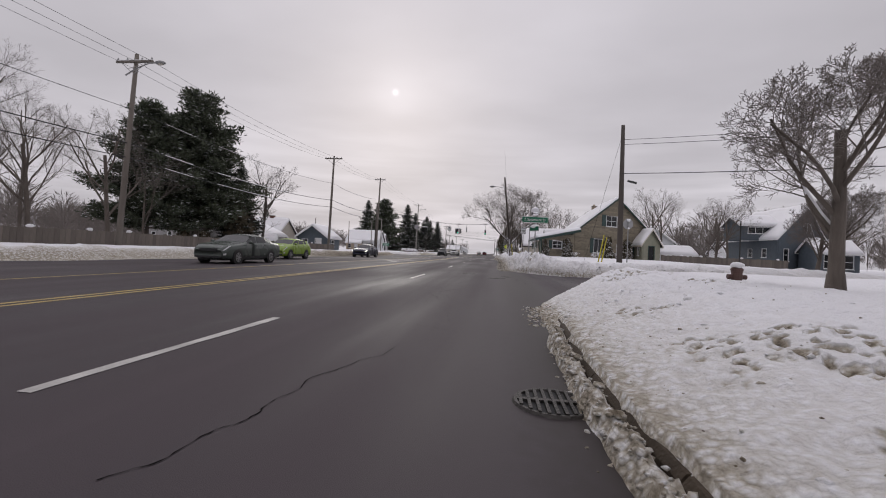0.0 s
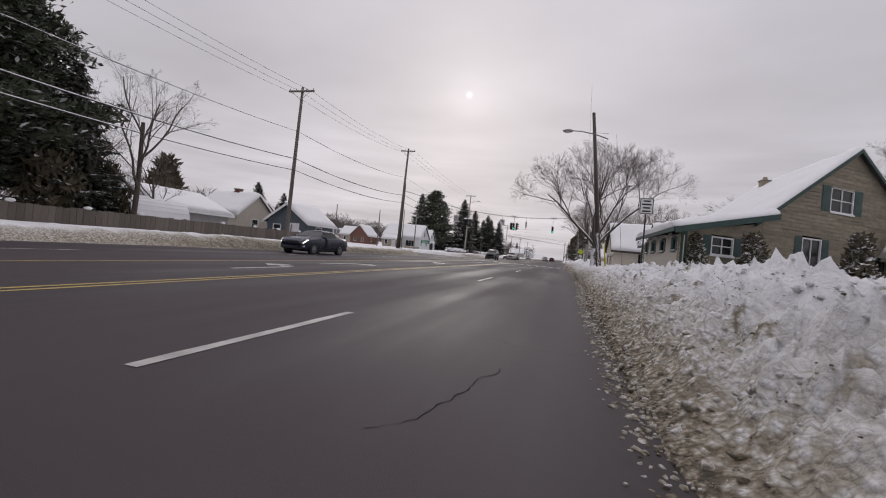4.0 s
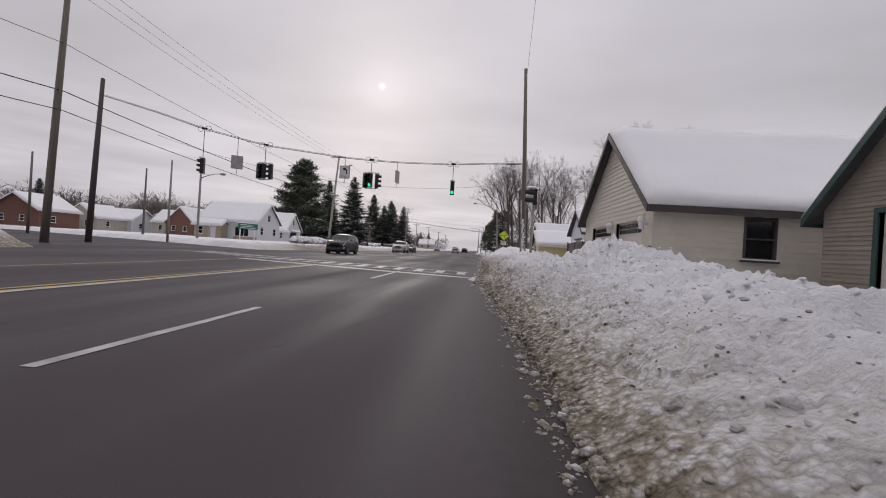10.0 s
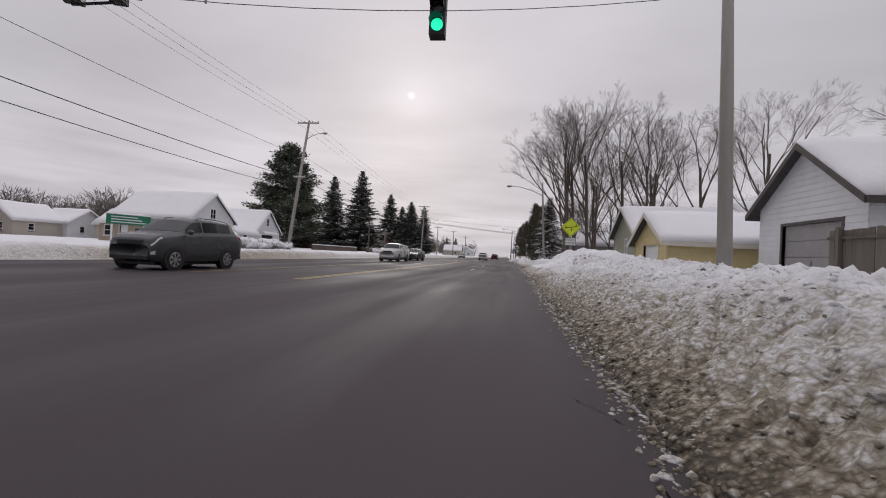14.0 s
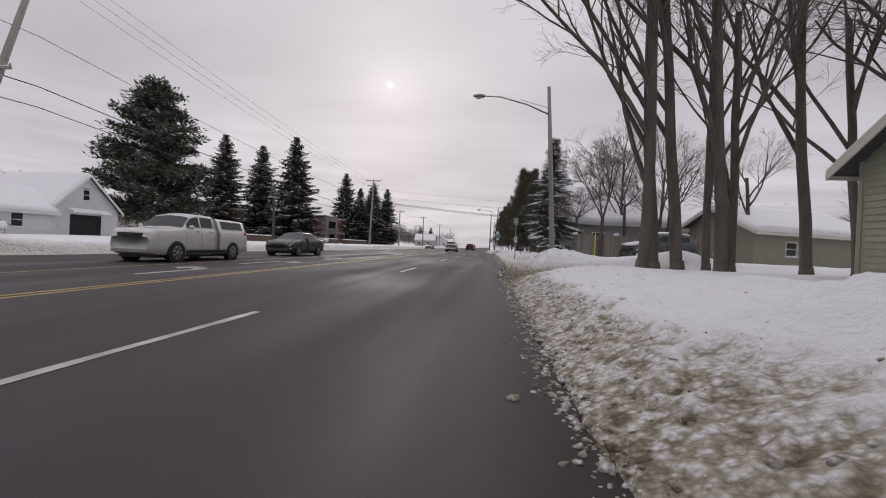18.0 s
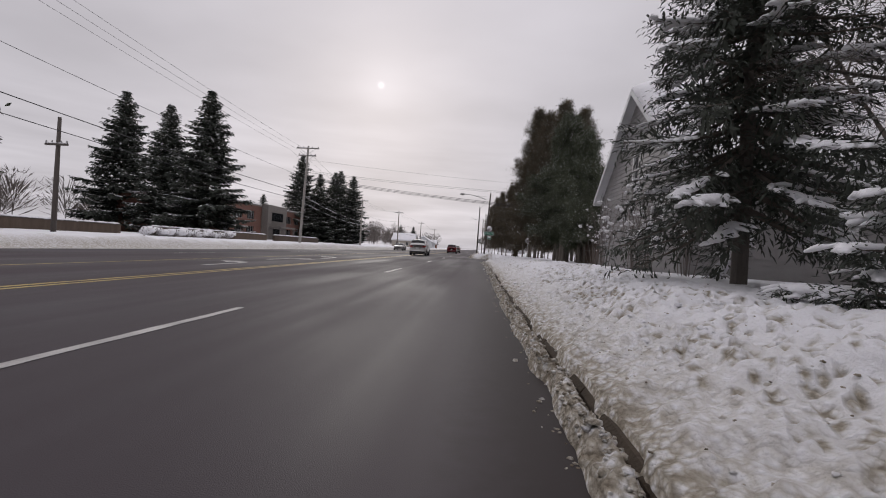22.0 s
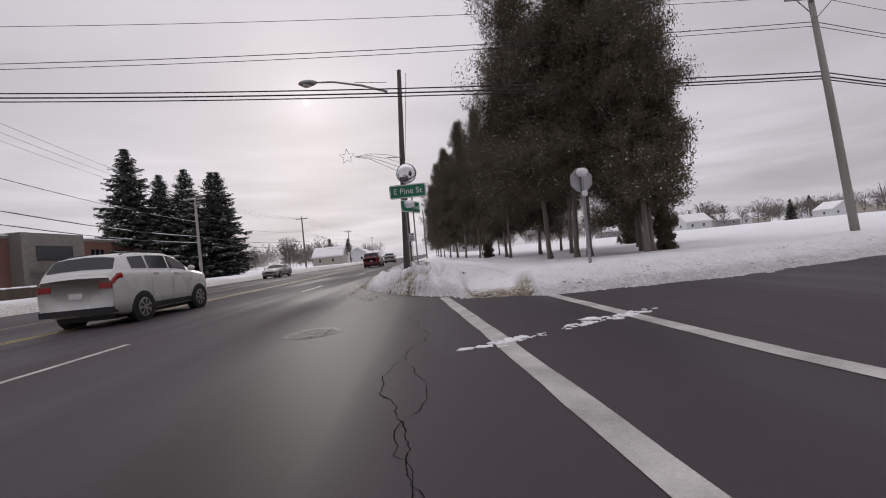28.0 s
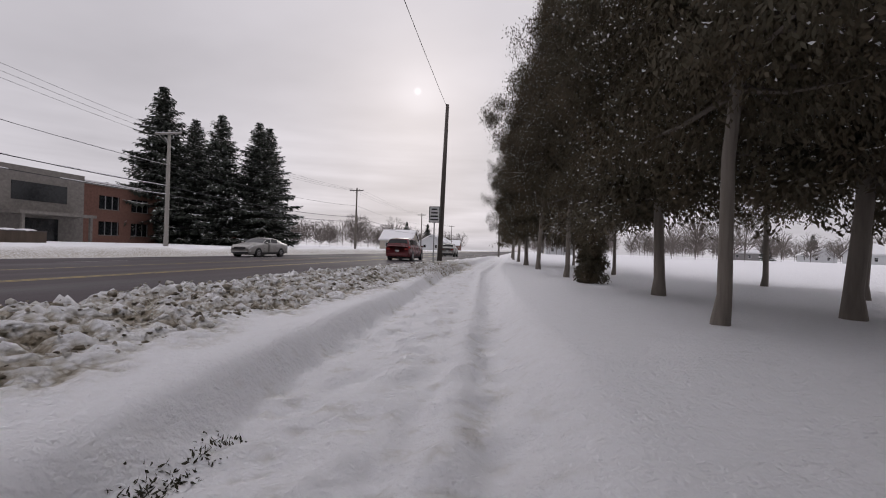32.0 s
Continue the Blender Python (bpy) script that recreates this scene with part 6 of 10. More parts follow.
def siding(w, ob, zbase, top_fn, lap, material, openings, name="siding_board", pieces=0.0, seed=0, joined=False):
    """Courses of boards on a wall, cut round its openings. top_fn(z) gives the wall's extent (a0, a1) at height z, or None."""
    rnd = random.Random(seed)
    z = zbase
    back, all_boards = Geo(), Geo()
    while True:
        z1 = z + lap
        lo, hi = top_fn(z), top_fn(z1)
        if lo is None:
            break
        if hi is None or hi[1] - hi[0] < 0.05:
            mid = (lo[0] + lo[1]) / 2
            hi = (mid - 0.01, mid + 0.01)
        zc = (z + z1) / 2
        cuts = sorted((o[0], o[1]) for o in openings if o[2] - 0.02 < zc < o[3] + 0.02)
        segs = []
        left = (lo[0], hi[0])
        for c0, c1 in cuts:
            segs.append((left, (c0, c0)))
            left = (c1, c1)
        segs.append((left, (lo[1], hi[1])))
        for (l0, l1), (r0, r1) in segs:
            if r0 - l0 < 0.04:
                continue
            n = 1
            if pieces:
                n = max(1, int((r0 - l0) / (pieces * rnd.uniform(0.8, 1.3))))
            cutsx = [0] + sorted(rnd.uniform(0.1, 0.9) if n > 1 else 1 for _ in range(n - 1)) + [1]
            cutsx = [0] + [(k + (rnd.uniform(-0.25, 0.25))) / n for k in range(1, n)] + [1]
            for s0, s1 in zip(cutsx, cutsx[1:]):
                b0, b1 = l0 + (r0 - l0) * s0, l0 + (r0 - l0) * s1
                t0, t1 = l1 + (r1 - l1) * s0, l1 + (r1 - l1) * s1
                gap = 0.004 if pieces else 0.0
                g = all_boards if joined else Geo()
                k = len(g.v)
                pr = 0.030 + (rnd.uniform(-0.006, 0.012) if pieces else 0)
                g.v += [w.at(b0 + gap, 0.0, z), w.at(b1 - gap, 0.0, z), w.at(b1 - gap, pr, z), w.at(b0 + gap, pr, z),
                        w.at(t0 + gap, 0.0, z1), w.at(t1 - gap, 0.0, z1), w.at(t1 - gap, 0.010, z1), w.at(t0 + gap, 0.010, z1)]
                g.f += [tuple(k + i for i in q) for q in ((0, 1, 2, 3), (4, 7, 6, 5), (3, 2, 6, 7), (0, 3, 7, 4), (1, 5, 6, 2), (0, 4, 5, 1))]
                if not joined:
                    part(name, g, material, ob)
            k = len(back.v)
            back.v += [w.at(l0, -0.15, z), w.at(r0, -0.15, z), w.at(r0, -0.001, z), w.at(l0, -0.001, z), w.at(l1, -0.15, z1), w.at(r1, -0.15, z1), w.at(r1, -0.001, z1), w.at(l1, -0.001, z1)]
            back.f += [tuple(k + i for i in q) for q in ((0, 1, 2, 3), (4, 7, 6, 5), (3, 2, 6, 7), (0, 3, 7, 4), (1, 5, 6, 2), (0, 4, 5, 1))]
        z = z1
    wall = part("wall", back, material, ob)
    if joined and all_boards.v:
        tagged(part("siding", all_boards, material, wall), "", "", "", "stuff")
    return wall


def house(name, label, O, U, V, w, d, z0, eave, peak, ridge, wall, trim, openings=(), over=0.35, snow_t=0.26, lap=0.2, pieces=0.0, joined=(), frame="white", shutters="", roof="roof", category="house", seed=1, corner=""):
    """A gabled building. O: one corner; U, V: the ways of its two sides; ridge: the side that the ridge follows."""
    U, V = Vector((*U, 0)).normalized(), Vector((*V, 0)).normalized()
    ob = thing(name, (0, 0, 0), label, category)
    o = Vector((O[0], O[1], 0))
    ob.matrix_basis = Matrix.Identity(4)

    def wall_of(key):
        if key == "f":
            e, p, L = U, o, w
        elif key == "b":
            e, p, L = U, o + V * d, w
        elif key == "l":
            e, p, L = V, o, d
        else:
            e, p, L = V, o + U * w, d
        n = Vector((e.y, -e.x, 0))
        centre = o + U * (w / 2) + V * (d / 2)
        if (p + e * (L / 2) - centre).dot(n) < 0:
            n = -n
        return Wall(p, e, n, L)

    for key in "fblr":
        W = wall_of(key)
        gable = (key in "fb") == (ridge == "v")
        L = W.length

        def extent(z, L=L, gable=gable):
            if z <= eave + 1e-6:
                return (0.0, L)
            if not gable or z >= peak - 0.03:
                return None
            k = (z - eave) / (peak - eave)
            return (L / 2 * k, L - L / 2 * k)

        ops = [x for x in openings if x[0] == key]
        siding(W, ob, z0, extent, lap, wall, [(x[1], x[2], x[3], x[4]) for x in ops], pieces=pieces, seed=seed + ord(key), joined=key in joined)
        for x in ops:
            kind = x[5]
            fr = x[6] if len(x) > 6 else frame
            if kind in ("garage", "lites", "door"):
                door_unit(W, ob, x[1], x[2], x[3], x[4], kind, fr, x[7] if len(x) > 7 else "white")
            else:
                window_unit(W, ob, x[1], x[2], x[3], x[4], fr, shutters if kind == "shut" else "", panes=x[7] if len(x) > 7 else (1, 2))
        if corner:
            for a in (0.0, L):
                part("corner_board", W.box(Geo(), a - 0.05, a + 0.05, 0.0, 0.045, z0, eave), corner, ob)
    # roof slopes, trim and snow
    A, B, wid, dep = (U, V, w, d) if ridge == "v" else (V, U, d, w)
    rise = (peak - eave) / (wid / 2)
    for s in (0, 1):
        e0 = o + A * (-over if s == 0 else wid + over) - B * over
        r0 = o + A * (wid / 2) - B * over
        e1, r1 = e0 + B * (dep + 2 * over), r0 + B * (dep + 2 * over)
        ze = eave - over * rise
        pts = [(*e0.xy, ze), (*e1.xy, ze), (*r1.xy, peak), (*r0.xy, peak)]
        part("roof_slope", Geo().prism([Vector(p) for p in pts], (0, 0, 0.10)), roof, ob)
        roof_snow(ob, [(p[0], p[1], p[2] + 0.10) for p in pts], snow_t, seed * 7 + s)
        for q0, q1, in ((pts[0], pts[3]), (pts[1], pts[2])):
            out = -B if q0 == pts[0] else B
            g = Geo().prism([(q0[0], q0[1], q0[2] - 0.10), (q1[0], q1[1], q1[2] - 0.10), (q1[0], q1[1], q1[2] + 0.11), (q0[0], q0[1], q0[2] + 0.11)], out * 0.04)
            part("rake_board", g, trim, ob)
        outw = A * (-0.04 if s == 0 else 0.04)
        part("fascia", Geo().prism([(pts[0][0], pts[0][1], ze - 0.09), (pts[1][0], pts[1][1], ze - 0.09), (pts[1][0], pts[1][1], ze + 0.11), (pts[0][0], pts[0][1], ze + 0.11)], outw), trim, ob)
    return ob, wall_of


def fence(name, label, p0, p1, h, material, z=0.35, board=0.14, every=2.4, snowcaps=True, uneven=0.03, group=""):
    """A board fence: separate boards and posts, with rails behind."""
    a, b = Vector((*p0, 0)), Vector((*p1, 0))
    L = (b - a).length
    e = (b - a) / L
    ob = thing(name, (p0[0], p0[1], z), label, "fence", group, math.degrees(math.atan2(e.y, e.x)))
    rnd = random.Random(int(abs(p0[0] * 13 + p0[1] * 7)))
    shapes = []
    for k in range(5):
        hh = h + rnd.uniform(-uneven, uneven)
        shapes.append(Geo().box(0.004, board - 0.006, -0.012, 0.012, -0.2, hh).mesh("fence_board", material))
    n = int(L / board)
    for i in range(n):
        o = part("fence_board", shapes[rnd.randrange(5)], material, ob)
        o.matrix_basis = pose(i * board, rnd.uniform(-0.006, 0.006), rnd.uniform(-uneven, uneven), 0, rnd.uniform(-0.6, 0.6), 0)
    post = Geo().box(-0.05, 0.05, 0.02, 0.12, -0.2, h + 0.06).mesh("post", material)
    for i in range(int(L / every) + 1):
        o = part("post", post, material, ob)
        o.matrix_basis = pose(min(i * every, L), 0, 0)
    for zr in (0.3, h - 0.25):
        part("rail", Geo().box(0, L, 0.015, 0.06, zr, zr + 0.08), material, ob)
    if snowcaps:
        for i in range(int(L / every) + 1):
            if rnd.random() < 0.7:
                part("snow_cap", blob(Geo(), (min(i * every, L) + rnd.uniform(-0.1, 0.3), 0.03, h + 0.07), 0.22, 0.11, 0.10, i, 7, 4), "snow", ob, "cap of snow on the fence top", smooth=True)
    return ob


X, Y = (1, 0), (0, 1)
# house clad in rustic shakes, with a low wing towards the road
SK = (0.82, 0.57)
house("house", "house clad in brown rustic shakes with dark green trim", (8.3, 48.9), SK, Y, 13.8, 12.0, 0.3, 3.75, 8.1, "v", "shake", "greentrim",
      openings=[("f", 5.0, 6.9, 4.75, 6.05, "shut", "white", (2, 2)), ("f", 3.1, 4.6, 1.6, 3.25, "shut", "white", (2, 1)), ("f", 9.0, 9.9, 0.5, 2.6, "door", "greentrim", "browntrim"), ("f", 6.9, 7.6, 1.7, 2.7, "win", "white", (1, 2))],
      lap=0.19, pieces=1.5, joined="blr", shutters="shutter", over=0.4, snow_t=0.24, seed=3, corner="greentrim")
W0 = thing("house_wing", (0, 0, 0), "low siding-clad wing with green trim and a snowy roof", "house")


def build_wing():
    o = Vector((4.3, 45.9, 0))
    sk = Vector((*SK, 0)).normalized()
    front = Wall(o, sk, (sk.y, -sk.x, 0), 4.9)
    side = Wall(o, (0, 1, 0), (-1, 0, 0), 8.2)
    rise = 0.17

    def ext_front(z):
        if z <= 2.75:
            return (0, 4.9)
        a = (z - 2.75) / rise
        return (a, 4.9) if a < 4.8 else None

    siding(front, W0, 0.3, ext_front, 0.19, "shake", [(1.75, 3.15, 1.85, 2.7)], pieces=1.3, seed=5)
    window_unit(front, W0, 1.75, 3.15, 1.85, 2.7, "white", "shutter", (2, 2))
    wins = [(0.7, 1.3), (2.95, 3.65), (5.15, 5.85), (7.1, 7.65)]
    siding(side, W0, 0.3, lambda z: (0, 8.2) if z < 2.7 else None, 0.19, "siding_tan", [(a, b, 1.9, 2.5) for a, b in wins], seed=6)
    for a, b in wins:
        window_unit(side, W0, a, b, 1.9, 2.5, "greentrim", "shutter", (1, 1))
    part("corner_board", front.box(Geo(), -0.02, 0.28, 0.0, 0.06, 0.3, 2.75), "greentrim", W0)
    part("back_wall", Geo().box(4.4, 8.6, 53.9, 54.1, 0.3, 2.7), "siding_tan", W0)
    e0, e1 = (3.85, 45.1, 2.72), (3.85, 54.6, 2.72)
    r0, r1 = (9.0, 48.6, 3.95), (9.0, 57.0, 3.95)
    part("roof_slope", Geo().prism([Vector(p) for p in (e0, e1, r1, r0)], (0, 0, 0.12)), "roof", W0)
    roof_snow(W0, [(p[0], p[1], p[2] + 0.12) for p in (e0, e1, r1, r0)], 0.34, 11)
    part("fascia", Geo().prism([(3.85, 45.1, 2.66), (3.85, 54.6, 2.66), (3.85, 54.6, 2.84), (3.85, 45.1, 2.84)], (-0.04, 0, 0)), "greentrim", W0)
    part("rake_board", Geo().prism([(3.85, 45.1, 2.58), (9.0, 48.6, 3.80), (9.0, 48.6, 4.07), (3.85, 45.1, 2.84)], (0.02, -0.05, 0)), "greentrim", W0)
    rnd = random.Random(4)
    for k in range(46):
        y = 45.4 + rnd.random() * 9
        l = rnd.uniform(0.06, 0.24)
        part("icicle", Geo().tube([(3.83, y, 2.60), (3.83, y, 2.60 - l)], [0.014, 0.002], 5), "galv", W0)


build_wing()
# glazed porch at the end of the wing
PO = thing("sun_porch", (0, 0, 0), "small glazed porch with green posts and siding below", "porch")


def build_porch():
    x0, x1, y0, y1 = 4.75, 7.6, 55.0, 57.9
    s = Wall((x0, y0, 0), (0, 1, 0), (-1, 0, 0), y1 - y0)
    f = Wall((x0, y1, 0), (1, 0, 0), (0, 1, 0), x1 - x0)
    k = Wall((x0, y0, 0), (1, 0, 0), (0, -1, 0), x1 - x0)
    for w, sd in ((s, 1), (f, 2), (k, 3)):
        siding(w, PO, 0.3, lambda z, L=w.length: (0, L) if z < 1.05 else None, 0.16, "siding_tan", [], seed=sd)
        n = 3 if w is s else 2
        for i in range(n + 1):
            a = (w.length - 0.12) * i / n
            part("post", w.box(Geo(), a, a + 0.12, -0.10, 0.03, 1.05, 2.35), "greentrim", PO)
        for i in range(n):
            a0, a1 = (w.length - 0.12) * i / n + 0.12, (w.length - 0.12) * (i + 1) / n
            part("pane", w.box(Geo(), a0, a1, -0.05, -0.035, 1.1, 1.68), "offwhite", PO, "pale fabric blind behind glass")
            part("pane", w.box(Geo(), a0, a1, -0.05, -0.035, 1.72, 2.3), "offwhite", PO, "pale fabric blind behind glass")
            part("glazing_bar", w.box(Geo(), a0, a1, -0.06, 0.01, 1.67, 1.73), "greentrim", PO)
        part("sill", w.box(Geo(), 0, w.length, -0.12, 0.06, 1.03, 1.10), "greentrim", PO)
        part("snow", w.box(Geo(), 0.1, w.length - 0.1, 0.0, 0.055, 1.10, 1.14), "snow", PO)
    pts = [(x0 - 0.25, y0 - 0.2, 2.35), (x0 - 0.25, y1 + 0.25, 2.35), (x1 + 0.1, y1 + 0.25, 2.75), (x1 + 0.1, y0 - 0.2, 2.75)]
    part("roof_slope", Geo().prism([Vector(p) for p in pts], (0, 0, 0.14)), "greentrim", PO)
    roof_snow(PO, [(p[0], p[1], p[2] + 0.14) for p in pts], 0.22, 17)


build_porch()
# entrance porch on the shake house
house("entrance_porch", "small gabled entrance porch with a snowy roof", (16.6, 51.9), SK, Y, 3.2, 3.2, 0.4, 3.0, 4.6, "v", "siding_green", "offwhite", openings=[("f", 1.1, 2.1, 0.6, 2.6, "door", "greentrim", "dark"), ("l", 1.0, 1.6, 1.5, 2.6, "win")], lap=0.2, joined="fblr", over=0.4, category="porch", seed=9)
chim = thing("chimney", (13.2, 61.5, 6.6), "small tan brick chimney with a rounded pot", "chimney")
part("stack", Geo().box(-0.28, 0.28, -0.28, 0.28, -1.5, 1.5), "tanbrick", chim)
part("cap", Geo().box(-0.33, 0.33, -0.33, 0.33, 1.5, 1.6), "concrete", chim)
part("pot", Geo().tube([(0, 0, 1.6), (0, 0, 1.85)], [0.2, 0.12], 10), "tanbrick", chim)
# slate-blue house beyond the side street
house("house", "dark slate-blue house with white trim and a snowy roof", (34.4, 57.5), (0.93, 0.37), Y, 9.8, 11, 0.3, 4.6, 8.7, "v", "siding_blue", "white", openings=[("f", 4.2, 5.6, 5.3, 6.6, "win", "white", (2, 1)), ("f", 1.0, 1.9, 1.6, 3.2, "win"), ("f", 6.0, 7.8, 1.6, 3.0, "win", "white", (2, 1)), ("l", 2, 3, 2.0, 3.2, "win"), ("l", 5, 6, 2.0, 3.2, "win")], lap=0.28, joined="fblr", over=0.4, seed=13)
house("house_dormer", "shed dormer on a slate-blue house", (31.8, 60.5), X, Y, 4.5, 4.2, 4.2, 6.3, 7.4, "u", "siding_blue", "white", openings=[("f", 0.8, 3.6, 5.1, 6.0, "win", "white", (3, 1))], lap=0.28, joined="fblr", category="dormer", seed=14)
house("front_porch", "deep front porch with a snowy hip roof", (37.2, 55.0), (0.93, 0.37), Y, 7.0, 3.0, 0.4, 3.0, 4.3, "u", "siding_blue", "white", openings=[("f", 1.0, 3.0, 0.9, 2.6, "win"), ("f", 4.0, 6.0, 0.9, 2.6, "win")], lap=0.4, joined="fblr", category="porch", seed=15)
fence("board_fence", "grey board fence beside a snowy side street", (17.5, 48.5), (33, 53), 1.3, "fence", 0.3, board=0.3)
house("garden_shed", "low white shed with a snowy roof", (20.5, 58.0), X, Y, 4.5, 3.0, 0.3, 2.0, 2.8, "u", "siding_white", "white", lap=0.3, joined="fblr", category="shed", seed=16)
house("house", "white house with a snowy roof among trees", (22.0, 74.0), X, Y, 7.0, 8.0, 0.3, 4.0, 6.5, "v", "siding_white", "white", openings=[("f", 2.5, 4.0, 4.2, 5.2, "win")], lap=0.3, joined="fblr", seed=18)

# drab block garage with green trim
house("garage", "drab brown block garage with green trim", (7.7, 66.8), X, Y, 8.5, 5.3, 0.3, 2.42, 5.15, "u", "stucco", "greentrim",
      openings=[("l", 2.35, 3.95, 0.45, 2.25, "garage", "greentrim", "offwhite"), ("l", 0.85, 1.5, 0.45, 2.2, "door", "greentrim", "white"), ("l", 2.4, 2.85, 3.2, 4.0, "win", "offwhite", (1, 1))],
      lap=0.10, pieces=2.6, joined="fbr", over=0.28, snow_t=0.26, category="garage", seed=21)
lampg = thing("wall_lamp", (7.62, 69.5, 2.75), "white twin floodlight on a gable wall", "lamp")
part("base", Geo().disc((0, 0, 0), (1, 0, 0), 0.06, 0.08, 12), "white", lampg)
part("head", Geo().tube([(0, 0.02, 0), (-0.12, 0.10, -0.03)], [0.04, 0.07], 10), "white", lampg)
part("head", Geo().tube([(0, -0.02, 0), (-0.12, -0.10, -0.03)], [0.04, 0.07], 10), "white", lampg)
# cream garage with two panelled doors
house("garage", "cream siding garage with dark brown trim", (4.7, 74.15), X, Y, 8.2, 7.5, 0.25, 2.72, 5.62, "u", "siding_cream", "browntrim",
      openings=[("l", 0.75, 3.15, 0.35, 2.3, "lites", "offwhite", "offwhite"), ("l", 3.7, 6.2, 0.35, 2.3, "lites", "offwhite", "offwhite"), ("f", 2.45, 3.35, 1.2, 2.4, "win", "browntrim", (1, 2))],
      lap=0.155, joined="br", over=0.3, snow_t=0.26, category="garage", seed=22)
for yy in (74.55, 77.6):
    lg = thing("wall_lantern", (4.62, yy, 2.1), "white lantern capped with snow beside garage doors", "lamp")
    part("bracket", Geo().box(-0.06, 0.06, -0.03, 0.03, -0.04, 0.04), "white", lg)
    part("shade", Geo().tube([(-0.12, 0, -0.16), (-0.12, 0, 0.06)], [0.06, 0.10], 8), "white", lg)
    gs_ = Geo(); blob(gs_, (-0.12, 0, 0.12), 0.12, 0.12, 0.09, 3)
    part("snow", gs_, "snow", lg, smooth=True)
house("passage", "low white passage between two garages", (10.3, 72.2), X, Y, 3.0, 2.2, 0.3, 1.9, 2.3, "u", "siding_white", "white", lap=0.3, joined="fblr", category="shed", seed=24)
# white garage behind a board fence
house("garage", "white garage with dark trim behind a board fence", (8.8, 98.4), X, Y, 9.5, 5.0, 0.3, 3.3, 5.2, "u", "siding_white", "browntrim", openings=[("l", 0.9, 3.6, 0.4, 2.6, "garage", "browntrim", "siding_grey")], lap=0.2, joined="fbr", over=0.35, category="garage", seed=25)
fence("board_fence", "weathered grey board fence with snow caps", (7.2, 82.6), (7.2, 97.4), 1.75, "fence", 0.35, board=0.17)
fence("board_fence", "low brown picket fence beside a yellow house", (7.6, 109.2), (7.6, 113.6), 0.95, "fencebrown", 0.4, board=0.1)
# yellow garage and olive shed
house("garage", "pale yellow garage with a white door", (6.0, 105.0), X, Y, 6.5, 4.6, 0.2, 2.15, 3.45, "u", "siding_yellow", "offwhite",
      openings=[("l", 1.05, 3.2, 0.28, 1.95, "garage", "siding_yellow", "white")], lap=0.15, joined="br", over=0.35, snow_t=0.18, category="garage", seed=26, corner="siding_yellow")
house("shed", "olive siding shed with white trim", (7.5, 114.6), X, Y, 7.0, 6.0, 0.3, 3.12, 4.95, "u", "siding_green", "offwhite",
      openings=[("l", 2.25, 3.0, 1.7, 2.8, "win", "white", (2, 2))], lap=0.14, joined="br", over=0.4, snow_t=0.2, category="shed", seed=27, corner="siding_green")
house("house", "yellow house with a snowy roof behind a garage", (17.0, 118.0), X, Y, 9, 9, 0.3, 3.6, 6.2, "u", "siding_yellow", "white", openings=[("l", 2, 3, 1.5, 2.7, "win"), ("l", 6, 7, 1.5, 2.7, "win"), ("f", 3, 4.4, 1.5, 2.7, "win")], lap=0.25, joined="fblr", seed=28)
# houses behind the tree clump
house("house", "low tan house with a thick snowy roof", (14.6, 146.0), X, Y, 12, 9, 0.3, 2.9, 5.3, "u", "siding_tan", "offwhite", openings=[("l", 2, 3.2, 1.2, 2.3, "win")], lap=0.3, joined="fblr", snow_t=0.4, seed=31)
house("house", "pale low house with a snowy roof and icicles", (16.5, 139.5), (0.9, 0.44), (-0.2, 1), 12, 7, 0.3, 2.9, 4.4, "u", "siding_green", "offwhite", openings=[("f", 3, 4.2, 1.2, 2.2, "win"), ("l", 2.4, 3.4, 1.2, 2.2, "win")], lap=0.3, joined="fblr", snow_t=0.4, over=0.7, seed=32)
fence("board_fence", "tan stockade fence beside a driveway", (5.43, 139.8), (10.6, 138.9), 1.5, "fencetan", 0.6, board=0.13)
# grey gabled house close to the road
house("house", "grey siding house with white trim and a steep gable", (5.0, 145.9), X, Y, 9.0, 7.0, 0.3, 3.5, 6.55, "u", "siding_grey", "siding_white",
      openings=[("l", 3.15, 3.8, 3.45, 4.5, "win", "white", (1, 2)), ("l", 1.2, 2.1, 1.4, 2.6, "win"), ("f", 3.0, 4.0, 1.4, 2.6, "win")], lap=0.145, joined="br", over=0.3, snow_t=0.3, seed=33, corner="siding_grey", roof="siding_white")
fence("stockade_fence", "weathered brown stockade fence behind cedars", (5.7, 154.4), (5.3, 158.6), 1.75, "fencebrown", 0.35, board=0.13)

